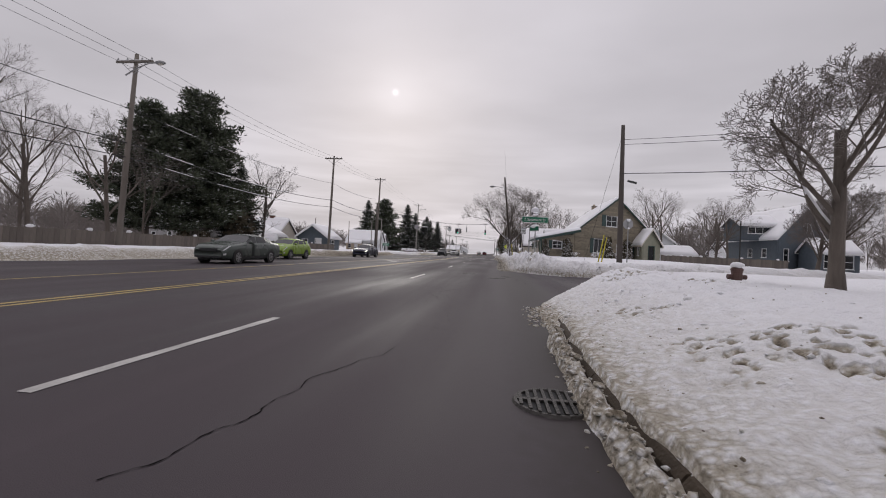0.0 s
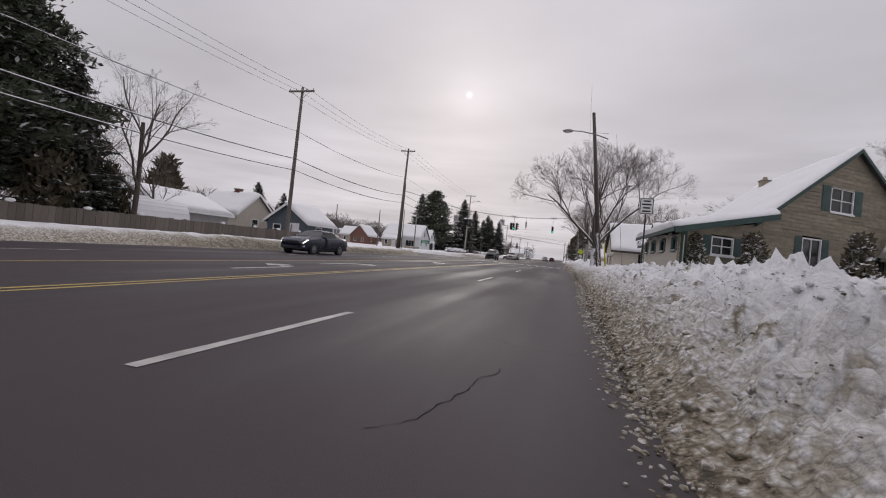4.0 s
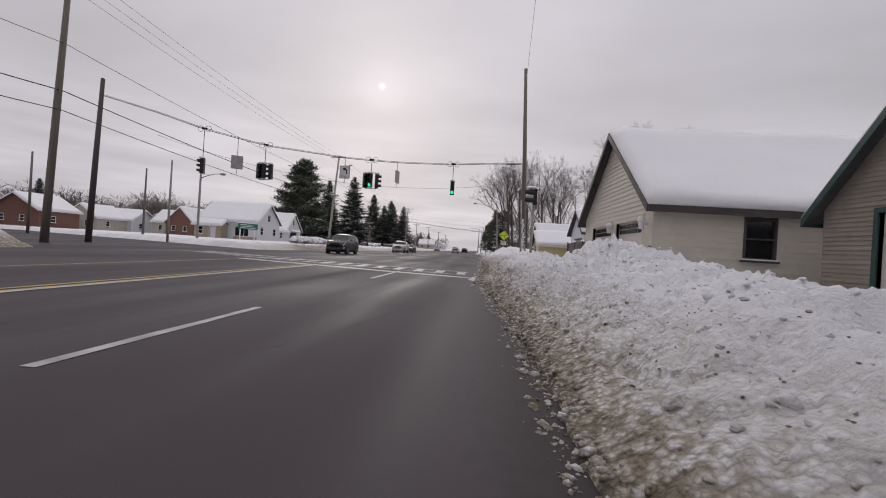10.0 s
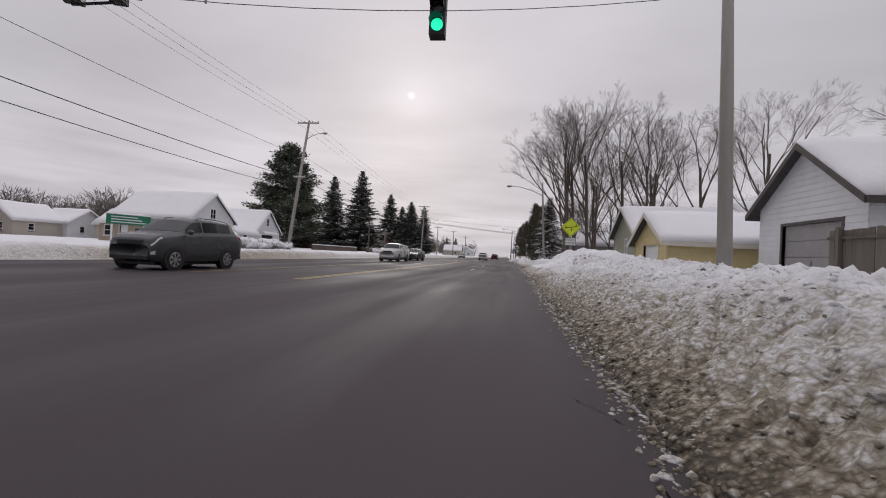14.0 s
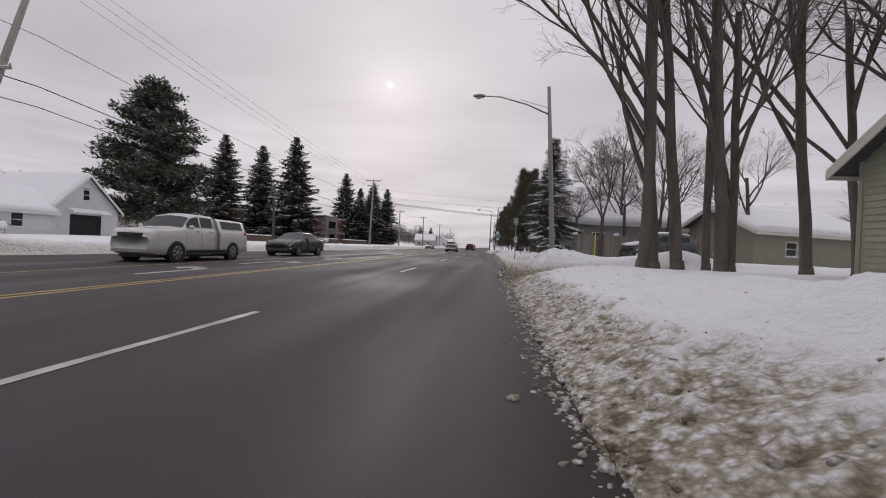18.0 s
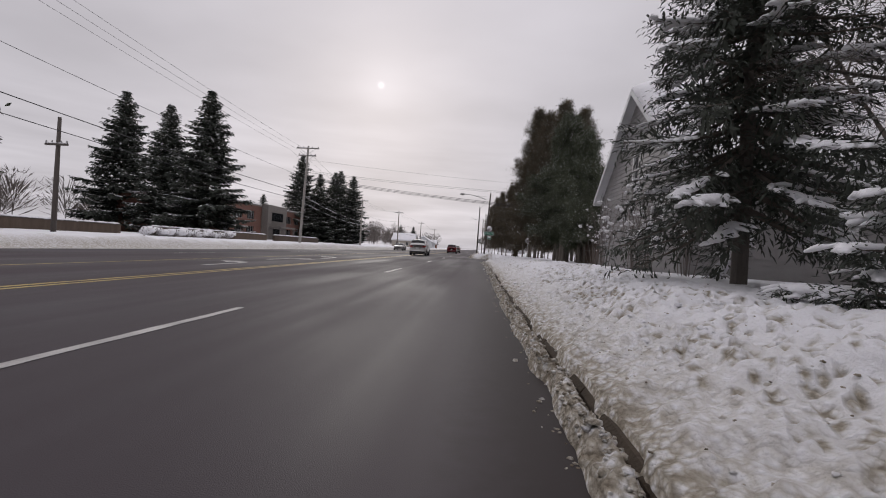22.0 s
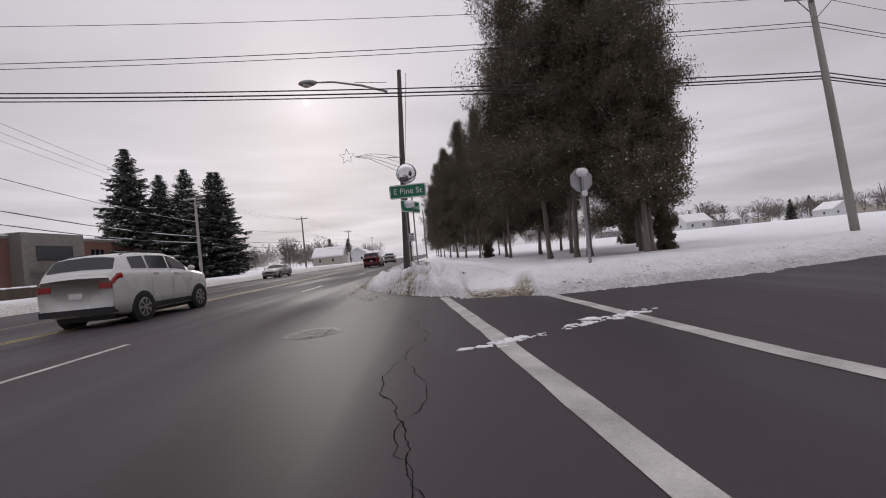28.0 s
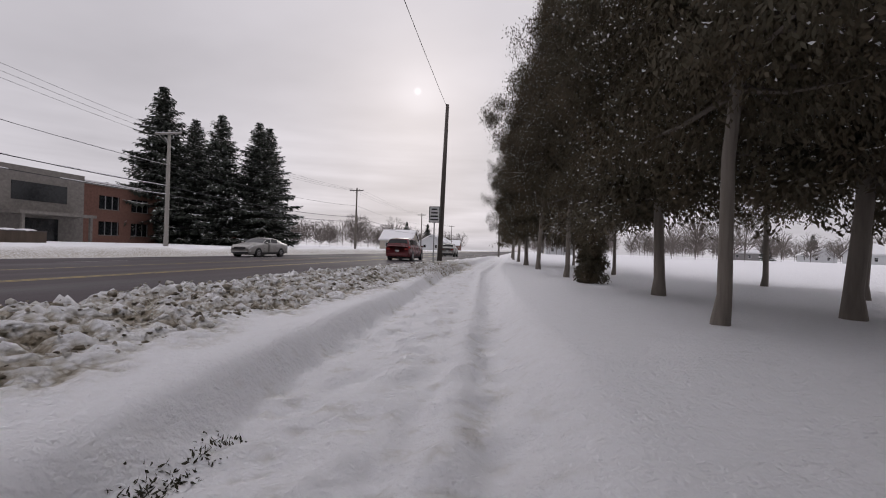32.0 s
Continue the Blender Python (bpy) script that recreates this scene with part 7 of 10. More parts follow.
# ---- kerb and gutter ----
for y0, y1 in ((-6, 6.6), (49.5, 62.0), (133.5, 166.0)):
    y = y0
    kerb = tagged(new("kerb"), "wet dirt-brown concrete kerb beside a strip of slush", "kerb", "", "structure")
    while y < y1:
        g = Geo()
        e0, e1 = (float(right_edge(np.array([v]))[0]) for v in (y, y + 1.48))
        for a, b, z0, z1 in ((0.20, 0.33, -0.1, 0.085),):
            n = len(g.v)
            g.v += [(e0 + a, y, z0), (e0 + b, y, z0), (e0 + b, y, z1), (e0 + a + 0.03, y, z1 - 0.01), (e0 + a, y, z1 - 0.05),
                    (e1 + a, y + 1.48, z0), (e1 + b, y + 1.48, z0), (e1 + b, y + 1.48, z1), (e1 + a + 0.03, y + 1.48, z1 - 0.01), (e1 + a, y + 1.48, z1 - 0.05)]
            g.f += [tuple(n + i for i in q) for q in ((0, 1, 2, 3, 4), (9, 8, 7, 6, 5), (0, 5, 6, 1), (1, 6, 7, 2), (2, 7, 8, 3), (3, 8, 9, 4), (4, 9, 5, 0))]
        part("kerb_stone", g, "kerb", kerb)
        y += 1.5


# ---- poles, cables and lamps ----
def utility_pole(label, x, y, h, z=0.3, top=(0, 0), r=0.15, material="pole", arms=(), name="utility_pole", icy=False):
    ob = thing(name, (x, y, z), label, "pole")
    hh = h - z
    part("shaft", Geo().tube([(0, 0, -0.4), (top[0] * 0.5, top[1] * 0.5, hh * 0.5), (top[0], top[1], hh)], [r * 1.15, r, r * 0.72], 10), material, ob, smooth=True)
    for az, al, braced in arms:
        f = az / hh
        ox, oy = top[0] * f, top[1] * f
        arm = part("crossarm", Geo().box(ox - al / 2, ox + al / 2, oy - 0.16, oy - 0.05, az - 0.06, az + 0.06), material, ob)
        part("snow", Geo().box(ox - al / 2 + 0.03, ox + al / 2 - 0.03, oy - 0.155, oy - 0.055, az + 0.06, az + 0.10), "snow", arm)
        for s in (-0.46, -0.2, 0.2, 0.46):
            part("insulator", Geo().tube([(ox + al * s, oy - 0.1, az + 0.06), (ox + al * s, oy - 0.1, az + 0.14), (ox + al * s, oy - 0.1, az + 0.24)], [0.045, 0.055, 0.03], 8), "galv", arm)
        if braced:
            for s in (-0.36, 0.36):
                part("brace", Geo().tube([(ox + al * s, oy - 0.17, az - 0.05), (ox, oy - 0.15, az - 0.75)], 0.018, 5), "galv", arm)
    if icy:
        g = Geo()
        rnd = random.Random(int(x * 10))
        for k in range(430):
            a = rnd.gauss(4.1, 0.42)
            zz = 0.1 + 2.5 * rnd.random() ** 1.3
            w = rnd.uniform(0.008, 0.026)
            blob(g, (math.cos(a) * r * 1.08 + top[0] * zz / hh, math.sin(a) * r * 1.08 + top[1] * zz / hh, zz), w, w, rnd.uniform(0.012, 0.045), k, 6, 4, 0.6)
        tagged(part("snow", g, "snow", ob, "slush plastered up the pole", smooth=True), kind="stuff")
    return ob


def cable(p0, p1, sag, r=0.016, label="black overhead cable", snowy=False, name="cable"):
    a, b = Vector(p0), Vector(p1)
    n = max(8, int((b - a).length / 2.5))
    pts = []
    for i in range(n + 1):
        t = i / n
        p = a.lerp(b, t)
        p.z -= sag * 4 * t * (1 - t)
        pts.append(p)
    ob = tagged(new(name, Geo().tube(pts, r, 5).mesh(name, "wire")), label, "cable")
    if snowy:
        rnd = random.Random(int(abs(p0[1]) * 3))
        i = 1
        while i < n - 1:
            k = rnd.randint(1, 4)
            if rnd.random() < 0.6:
                seg = [p + Vector((0, 0, r * 1.3)) for p in pts[i:i + k + 1]]
                if len(seg) > 1:
                    part("snow", Geo().tube(seg, r * 1.15, 5), "snow", ob)
            i += k + 1
    return ob


def street_lamp(pole, z, reach, rise=0.45, at=(0, 0), way=(-1, 0)):
    """A cobra-head lamp on a bracket from a pole."""
    ox, oy = at
    wx, wy = way
    pts = [(ox, oy, z), (ox + wx * reach * 0.35, oy + wy * reach * 0.35, z + rise * 0.55), (ox + wx * reach * 0.75, oy + wy * reach * 0.75, z + rise * 0.95), (ox + wx * reach, oy + wy * reach, z + rise)]
    arm = part("lamp_arm", Geo().tube(pts, [0.045, 0.04, 0.035, 0.03], 7), "galv", pole, smooth=True)
    part("brace", Geo().tube([(ox, oy, z + 0.35), (ox + wx * reach * 0.45, oy + wy * reach * 0.45, z + rise * 0.8)], 0.012, 5), "galv", arm)
    g = Geo()
    blob(g, (ox + wx * (reach + 0.28), oy + wy * (reach + 0.28), z + rise), 0.36, 0.17, 0.11, 1, 10, 6, 0.05)
    part("lamp_head", g, "galv", arm, "grey cobra lamp head", smooth=True)
    g = Geo()
    blob(g, (ox + wx * (reach + 0.32), oy + wy * (reach + 0.32), z + rise - 0.08), 0.20, 0.12, 0.07, 2, 10, 5, 0.02)
    part("lens", g, "offwhite", arm, "frosted lamp lens", smooth=True)
    return arm


PA = utility_pole("grey wooden utility pole with one crossarm", -22.2, 23.0, 12.0, top=(0.1, 0.6), arms=((11.2, 2.4, True),))
street_lamp(PA, 10.2, 1.9, 0.7, way=(1, 0))
PB = utility_pole("grey wooden utility pole with one crossarm", -22.6, 55.2, 13.3, top=(0.25, 0.1), arms=((12.6, 2.4, True),))
PC = utility_pole("tall leaning utility pole with one crossarm", -23.9, 82.7, 15.3, top=(0.25, 0.3), arms=((14.6, 2.2, True),), r=0.17)
PD = utility_pole("utility pole that carries the signal span wire", -25.3, 86.7, 10.7, top=(0.05, 0.3), material="poledark", r=0.16)
PE = utility_pole("leaning utility pole with a side crossarm and braces", -24.0, 126.5, 15.6, top=(-0.5, 4.2), arms=((15.0, 2.6, False), (8.4, 1.4, False)), material="poleconc", r=0.17)
street_lamp(PE, 13.0, 1.9, 0.7, at=(-0.4, 3.6), way=(1, 0))
PG = utility_pole("thin brown utility pole with a side bracket", -26.2, 158.8, 7.6, arms=((5.6, 1.5, False),), material="poledark", r=0.13)
PF = utility_pole("grey utility pole with two crossed arms", -21.8, 184.7, 12.5, top=(0.3, 0.3), arms=((11.9, 2.8, True), (11.0, 2.2, True)), material="poleconc")
PH = utility_pole("grey utility pole with one crossarm", -23.4, 217.0, 9.7, arms=((9.1, 2.4, True),), material="poleconc")
PI = utility_pole("distant grey utility pole", -23.4, 256.0, 11.0, arms=((10.2, 2.4, False),))
PJ = utility_pole("distant grey utility pole", -23.4, 305.0, 11.0, arms=((10.2, 2.4, False),))
PK = utility_pole("distant grey utility pole", -23.4, 360.0, 11.0, arms=((10.2, 2.4, False),))
L1 = utility_pole("thin light pole on a snowy corner", -30.0, 99.6, 7.9, material="poleconc", r=0.10, name="light_pole")
L2 = utility_pole("light pole with a curved lamp arm on a snowy corner", -28.0, 101.0, 8.3, material="poleconc", r=0.11, name="light_pole")
street_lamp(L2, 6.2, 2.0, 0.5, way=(1, 0))
L3 = utility_pole("thin light pole beside the cross street", -38.0, 106.0, 8.0, material="pole", r=0.11, name="light_pole")
L4 = utility_pole("thin light pole beside the cross street", -44.0, 99.0, 8.0, material="pole", r=0.11, name="light_pole")
RS = utility_pole("dark wooden utility pole at a street corner", 7.35, 28.3, 9.3, top=(-0.15, -0.2), material="poledark")
part("transformer_splice", Geo().tube([(0.35, 0.1, 5.6), (0.9, 0.25, 5.5)], 0.07, 8), "black", RS)
RT = utility_pole("dark utility pole splashed with slush", 1.75, 53.6, 10.6, top=(-1.2, 0.2), material="poledark", r=0.135, icy=True)
street_lamp(RT, 8.6, 2.2, 0.5, at=(-0.2, 0.1))
RR = utility_pole("tall wooden pole splashed with slush on a snowbank", 2.3, 85.2, 11.4, top=(-0.5, 0.3), material="pole", r=0.12, icy=True)
R2 = utility_pole("grey pole that carries the signal span wire", 3.0, 93.6, 8.1, top=(0.1, 0.7), material="poleconc", r=0.115)
RL = utility_pole("grey pole with a long street-lamp arm", 3.08, 133.4, 9.6, z=0.5, top=(-0.55, 0.1), material="poleconc", r=0.125)
street_lamp(RL, 7.6, 3.5, 1.0, at=(-0.42, 0.05))
RP = utility_pole("dark pole with a street-lamp arm at the corner", 0.75, 185.3, 7.9, z=0.5, top=(0.4, 0.5), material="poledark", r=0.105)
street_lamp(RP, 6.6, 2.6, 0.55, at=(-0.1, 0.4))
RE = utility_pole("leaning grey utility pole with a crossarm", 16.2, 184.0, 8.9, top=(-0.6, 0.2), arms=((8.2, 2.0, True),), material="poleconc", r=0.115)
RQ = utility_pole("dark wooden pole beside the footway", -0.1, 210.0, 8.75, z=0.4, top=(0.1, 0.4), material="poledark", r=0.12)
utility_pole("slender pole farther along the road", 1.2, 250.0, 9.5, material="pole", r=0.12)

# wires along the left-hand poles: top line, then three heavier cables below
LINE = [(-22.1, 23.5, 12.0), (-22.35, 55.3, 13.3), (-23.65, 83.0, 15.3), (-24.4, 130.6, 15.5), (-22.7, 185.1, 12.4), (-23.4, 217, 9.6), (-23.4, 256, 11), (-23.4, 305, 11), (-23.4, 360, 11)]
LINE = [(-22.0, -20.0, 12.0)] + LINE
for a, b in zip(LINE, LINE[1:]):
    for dx in (-1.05, 0.0, 1.05):
        cable((a[0] + dx, a[1], a[2] - 0.45), (b[0] + dx, b[1], b[2] - 0.45), 0.5, 0.010, "thin overhead wire along the road")
    for f, r in ((0.72, 0.016), (0.55, 0.028), (0.48, 0.024)):
        cable((a[0], a[1], a[2] * f), (b[0], b[1], b[2] * f), 0.55, r, "heavy overhead cable along the road", snowy=(a[1] < 60 or 150 < a[1] < 200))
for zz, r in ((8.4, 0.012), (8.1, 0.014)):
    cable((7.2, 28.1, zz), (30, 12, zz - 1.0), 0.5, r, "thin overhead service wire")
cable((7.2, 28.1, 6.3), (34, 10, 5.6), 0.5, 0.022, "overhead cable with a splice case")
cable((7.2, 28.1, 8.8), (5.9, 31.5, 0.8), 0, 0.008, "steel guy wire bracing a pole")
cable((2.15, 55.1, 9.6), (2.9, 52.7, 0.8), 0, 0.008, "steel guy wire bracing a pole")
cable((1.9, 85.5, 11.2), (0.6, 64, 16.5), 0.2, 0.008, "thin black wire strung overhead")
cable((1.4, 185.4, 7.6), (0.0, 210.4, 8.55), 0.2, 0.010, "thin black wire strung overhead")
for z0, z1, r in ((10.9, 8.6, 0.009), (9.5, 7.7, 0.013), (9.3, 7.55, 0.011), (8.75, 5.95, 0.022), (8.6, 5.8, 0.026), (8.45, 5.7, 0.020)):
    cable((-22.0, 185.0, z0), (15.7, 184.2, z1), 0.35, r, "overhead cable across the road")
    cable((15.7, 184.2, z1), (45, 192, z1 - 0.4), 0.35, r, "overhead cable across the side street")


def guard(p0, p1):
    ob = thing("guy_guard", p0, "yellow plastic guy-wire guard", "guard")
    d = Vector(p1) - Vector(p0)
    part("tube", Geo().tube([(0, 0, 0), tuple(d)], [0.045, 0.035], 8), "yellowguard", ob, smooth=True)


guard((1.75, 50.1, 0.6), (1.6, 50.6, 2.2))
guard((6.3, 29.4, 0.5), (6.55, 29.0, 2.5))
guard((6.6, 29.8, 0.5), (6.8, 29.3, 2.4))
guard((5.9, 136.3, 0.5), (6.0, 136.6, 2.1))


# ---- signals on the span wire ----
def span_z(x):
    return float(np.interp(x, [-25.3, -21.9, -19.2, -15.4, -10.0, -6.5, -2.5, 0.3, 3.1], [9.7, 8.9, 8.15, 7.45, 7.12, 7.15, 7.4, 7.75, 8.0]))


def span_y(x):
    return 87.0 + (x + 25.3) * 0.265


def span_cable(dz, r, label):
    xs_ = np.linspace(-25.3, 3.1, 26)
    g = Geo().tube([(x, span_y(x), span_z(x) + dz) for x in xs_], r, 5)
    tagged(new("span_wire", g.mesh("span_wire", "wire")), label, "cable")


span_cable(0.0, 0.016, "steel span wire that carries traffic signals")
span_cable(-0.07, 0.022, "black signal cable lashed below the span wire")
tether = Geo().tube([(x, span_y(x), 5.25 + 0.011 * (x + 8) ** 2) for x in np.linspace(-22, 3.1, 20)], 0.008, 4)
tagged(new("tether_wire", tether.mesh("tether_wire", "wire")), "thin lower tether wire across the road", "cable")


def signal_head(parent, dx, dy, ztop, turn, lit=False):
    """One three-lens signal head hanging from ztop."""
    R = Matrix.Rotation(turn, 3, "Z")

    def P(a, b, c):
        v = R @ Vector((a, b, c))
        return (v.x + dx, v.y + dy, v.z + ztop)

    body = Geo()
    pts = [(-0.15, -0.12), (0.15, -0.12), (0.15, 0.12), (-0.15, 0.12)]
    body.prism([P(a, b, -1.02) for a, b in pts], (0, 0, 1.02))
    hd = part("signal_head", body, "black", parent, "black three-lens signal head")
    for k in range(3):
        zc = -0.18 - 0.33 * k
        v = Geo()
        m = 12
        for i in range(m):
            t0, t1 = -0.35 + 3.85 * i / m, -0.35 + 3.85 * (i + 1) / m
            v.quad(P(math.cos(t0) * 0.13, -0.12, zc + math.sin(t0) * 0.13), P(math.cos(t1) * 0.13, -0.12, zc + math.sin(t1) * 0.13), P(math.cos(t1) * 0.13, -0.34, zc + math.sin(t1) * 0.13), P(math.cos(t0) * 0.13, -0.34, zc + math.sin(t0) * 0.13))
        part("visor", v, "black", hd)
        c = Vector(P(0, -0.125, zc))
        part("lens", Geo().disc(c, R @ Vector((0, 1, 0)), 0.115, 0.02, 16), "green_lamp" if (lit and k == 2) else "glass", hd, "lit green lens" if (lit and k == 2) else "")
    s = Geo()
    blob(s, P(0, -0.05, 0.04), 0.19, 0.22, 0.10, int(abs(dx * 10)), 9, 5)
    part("snow", s, "snow", hd, "snow capping the signal", smooth=True)
    return hd


def hanging_signal(x, heads, label):
    y, z = span_y(x), span_z(x)
    ob = thing("traffic_signal", (x, y, z), label, "traffic signal")
    zt = 6.1 - z
    part("hanger", Geo().tube([(0, 0, 0), (0, 0, zt + 0.05)], 0.022, 7), "black", ob)
    part("clamp", Geo().tube([(-0.16, 0, 0.02), (0.16, 0, -0.02)], [0.07, 0.07], 8), "black", ob)
    for s in (-1, 1):
        loop = [(s * (0.28 + 0.2 * math.cos(a)), 0, -0.02 + 0.2 * math.sin(a)) for a in np.linspace(0, 6.283, 15)]
        part("cable_loop", Geo().tube(loop, 0.014, 5), "wire", ob)
    for dx, dy, turn, lit in heads:
        signal_head(ob, dx, dy, zt, turn, lit)
    if len(heads) > 1:
        for dz in (zt + 0.08, zt - 1.07):
            part("bracket", Geo().tube([(min(h[0] for h in heads), 0, dz), (max(h[0] for h in heads), 0, dz)], 0.025, 6), "black", ob)
    return ob


hanging_signal(-2.45, [(0, 0, 0.05, True)], "single black traffic signal showing green, capped with snow")
hanging_signal(-8.3, [(-0.42, 0, 0.55, False), (0.0, -0.2, -0.05, True), (0.42, 0.05, 1.9, False)], "cluster of black traffic signals with snow caps")
hanging_signal(-15.35, [(-0.4, 0, 0.9, False), (0.0, -0.15, 2.4, False), (0.42, 0.05, -1.4, False)], "cluster of black traffic signals seen from the side")
hanging_signal(-19.2, [(0, 0, -1.3, False)], "single black traffic signal turned sideways")


def flat_text(parent, text, size, at, turn, material, name="lettering"):
    """Letters standing on a sign face."""
    cu = bpy.data.curves.new(name, "FONT")
    cu.body, cu.size, cu.align_x, cu.align_y, cu.extrude = text, size, "CENTER", "CENTER", 0.003
    tmp = bpy.data.objects.new(name, cu)
    scene.collection.objects.link(tmp)
    dg = bpy.context.evaluated_depsgraph_get()
    me = bpy.data.meshes.new_from_object(tmp.evaluated_get(dg))
    bpy.data.objects.remove(tmp)
    bpy.data.curves.remove(cu)
    me.materials.clear()
    me.materials.append(M[material])
    ob = new(name, me)
    ob.parent = parent
    ob.matrix_basis = pose(*at, 90, 0, turn)
    return ob


def rounded(w, h, r=0.05, n=4):
    pts = []
    for cx, cy, a0 in ((w / 2 - r, h / 2 - r, 0), (-w / 2 + r, h / 2 - r, 90), (-w / 2 + r, -h / 2 + r, 180), (w / 2 - r, -h / 2 + r, 270)):
        for k in range(n + 1):
            a = radians(a0 + 90 * k / n)
            pts.append((cx + r * math.cos(a), cy + r * math.sin(a)))
    return pts


def plate(parent, name, w, h, z, y, material, border="", r=0.04, back="signback", turn=0.0):
    """A sign plate facing -y at height z, with a border and a bare metal back."""
    R = Matrix.Rotation(radians(turn), 3, "Z")
    pts = rounded(w, h, r)
    b = part(name, Geo().prism([R @ Vector((a, y, z + c)) for a, c in pts], R @ Vector((0, 0.012, 0))), back, parent)
    part("face", Geo().prism([R @ Vector((a * 0.995, y - 0.002, z + c * 0.995)) for a, c in pts], R @ Vector((0, -0.003, 0))), material, b)
    if border:
        o, i = rounded(w * 0.97, h * 0.97 if h < w * 0.6 else h * 0.98, r), rounded(w - 0.07, h - 0.07, r * 0.7)
        g = Geo()
        for k in range(len(o)):
            j = (k + 1) % len(o)
            g.quad(R @ Vector((o[k][0], y - 0.008, z + o[k][1])), R @ Vector((o[j][0], y - 0.008, z + o[j][1])), R @ Vector((i[j][0], y - 0.008, z + i[j][1])), R @ Vector((i[k][0], y - 0.008, z + i[k][1])))
        part("border", g, border, b)
    return b


def bars(parent, rows, w, h, z, y, material, seed=0):
    """Plain bars for writing that cannot be read."""
    rnd = random.Random(seed)
    for k in range(rows):
        zz = z + h * (0.5 - (k + 0.5) / rows)
        ww = w * rnd.uniform(0.6, 0.9)
        part("writing_bar", Geo().box(-ww / 2, ww / 2, y - 0.010, y - 0.006, zz - h / rows * 0.22, zz + h / rows * 0.22), material, parent)


for sx, kind in ((-10.1, "only"), (-17.1, "back"), (-6.5, "edge")):
    y, z = span_y(sx), span_z(sx)
    turn = {"only": 0, "back": 25, "edge": 78}[kind]
    ob = thing("turn_sign", (sx, y, z), {"only": "white left-turn-only sign hung from a span wire", "back": "bare back of a sign hung from a span wire", "edge": "sign hung edge-on from a span wire"}[kind], "sign", "", turn)
    part("rod", Geo().tube([(0, 0, 0), (0, 0, 5.25 - z)], 0.02, 6), "galv", ob)
    zc = 6.05 - z
    if kind == "only":
        p = plate(ob, "plate", 0.75, 0.92, zc, -0.04, "signwhite", "black")
        zz = zc + 0.08
        g = Geo()
        g.quad((0.10, -0.052, zz - 0.22), (0.19, -0.052, zz - 0.22), (0.19, -0.052, zz + 0.05), (0.10, -0.052, zz + 0.03))
        g.quad((0.10, -0.052, zz + 0.03), (0.19, -0.052, zz + 0.05), (0.06, -0.052, zz + 0.19), (0.02, -0.052, zz + 0.11))
        g.poly([(0.05, -0.052, zz + 0.26), (-0.22, -0.052, zz + 0.15), (0.05, -0.052, zz + 0.03)])
        part("arrow", g, "black", p, "black left-turn arrow")
        flat_text(p, "ONLY", 0.19, (0, -0.05, zc - 0.33), 0, "black")
    else:
        p = plate(ob, "plate", 0.75, 0.92, zc, -0.04, "signback")


def post(parent, h, x=0.0, y=0.03, r=0.03, material="galv"):
    return part("post", Geo().box(x - r, x + r, y - r * 0.6, y + r * 0.6, -0.4, h), material, parent)


def mirror_disc(parent, z, r):
    g = Geo()
    blob(g, (0, 0.02, z), r, 0.09, r, 0, 18, 10, 0.0)
    d = part("mirror_disc", g, "mirror", parent, "round convex mirror disc", smooth=True)
    ring = [(r * 1.02 * math.cos(a), 0.03, z + r * 1.02 * math.sin(a)) for a in np.linspace(0, 6.283, 25)]
    part("rim", Geo().tube(ring, 0.018, 6), "galv", d)


# street-name posts
SY = thing("street_sign", (2.15, 29.0, 0.55), "green street-name sign under a round mirror disc", "sign", "", 8)
for dx in (-0.32, 0.05):
    post(SY, 2.75, dx)
sp = plate(SY, "name_plate", 1.75, 0.42, 2.78, -0.03, "signgreen", "signwhite", 0.06)
flat_text(sp, "E Sycamore St", 0.24, (0, -0.042, 2.78), 0, "signwhite")
mirror_disc(SY, 3.33, 0.29)
sp2 = plate(SY, "name_plate", 0.9, 0.34, 2.2, -0.05, "signgreen", "signwhite", 0.05, turn=-62)
gsn = Geo(); blob(gsn, (0.0, -0.06, 2.35), 0.3, 0.1, 0.12, 4)
part("snow", gsn, "snow", sp2, smooth=True)
PN = thing("street_sign", (1.15, 183.0, 0.32), "green street-name sign under a round mirror disc", "sign", "", -4)
for dx in (-0.12, 0.10):
    post(PN, 2.5, dx, 0.03, 0.021)
pp = plate(PN, "name_plate", 1.12, 0.42, 2.62, -0.03, "signgreen", "signwhite", 0.06)
flat_text(pp, "E Pine St", 0.25, (0, -0.042, 2.62), 0, "signwhite")
mirror_disc(PN, 3.17, 0.29)
pp2 = plate(PN, "name_plate", 1.1, 0.36, 2.14, -0.05, "signgreen", "signwhite", 0.05, turn=66)
flat_text(pp2, "Blvd", 0.24, tuple(Matrix.Rotation(radians(66), 3, "Z") @ Vector((0.28, -0.062, 2.14))), 66, "signwhite")
gsn = Geo(); blob(gsn, tuple(Matrix.Rotation(radians(66), 3, "Z") @ Vector((-0.2, -0.07, 2.2))), 0.22, 0.22, 0.12, 4)
part("snow", gsn, "snow", pp2, smooth=True)


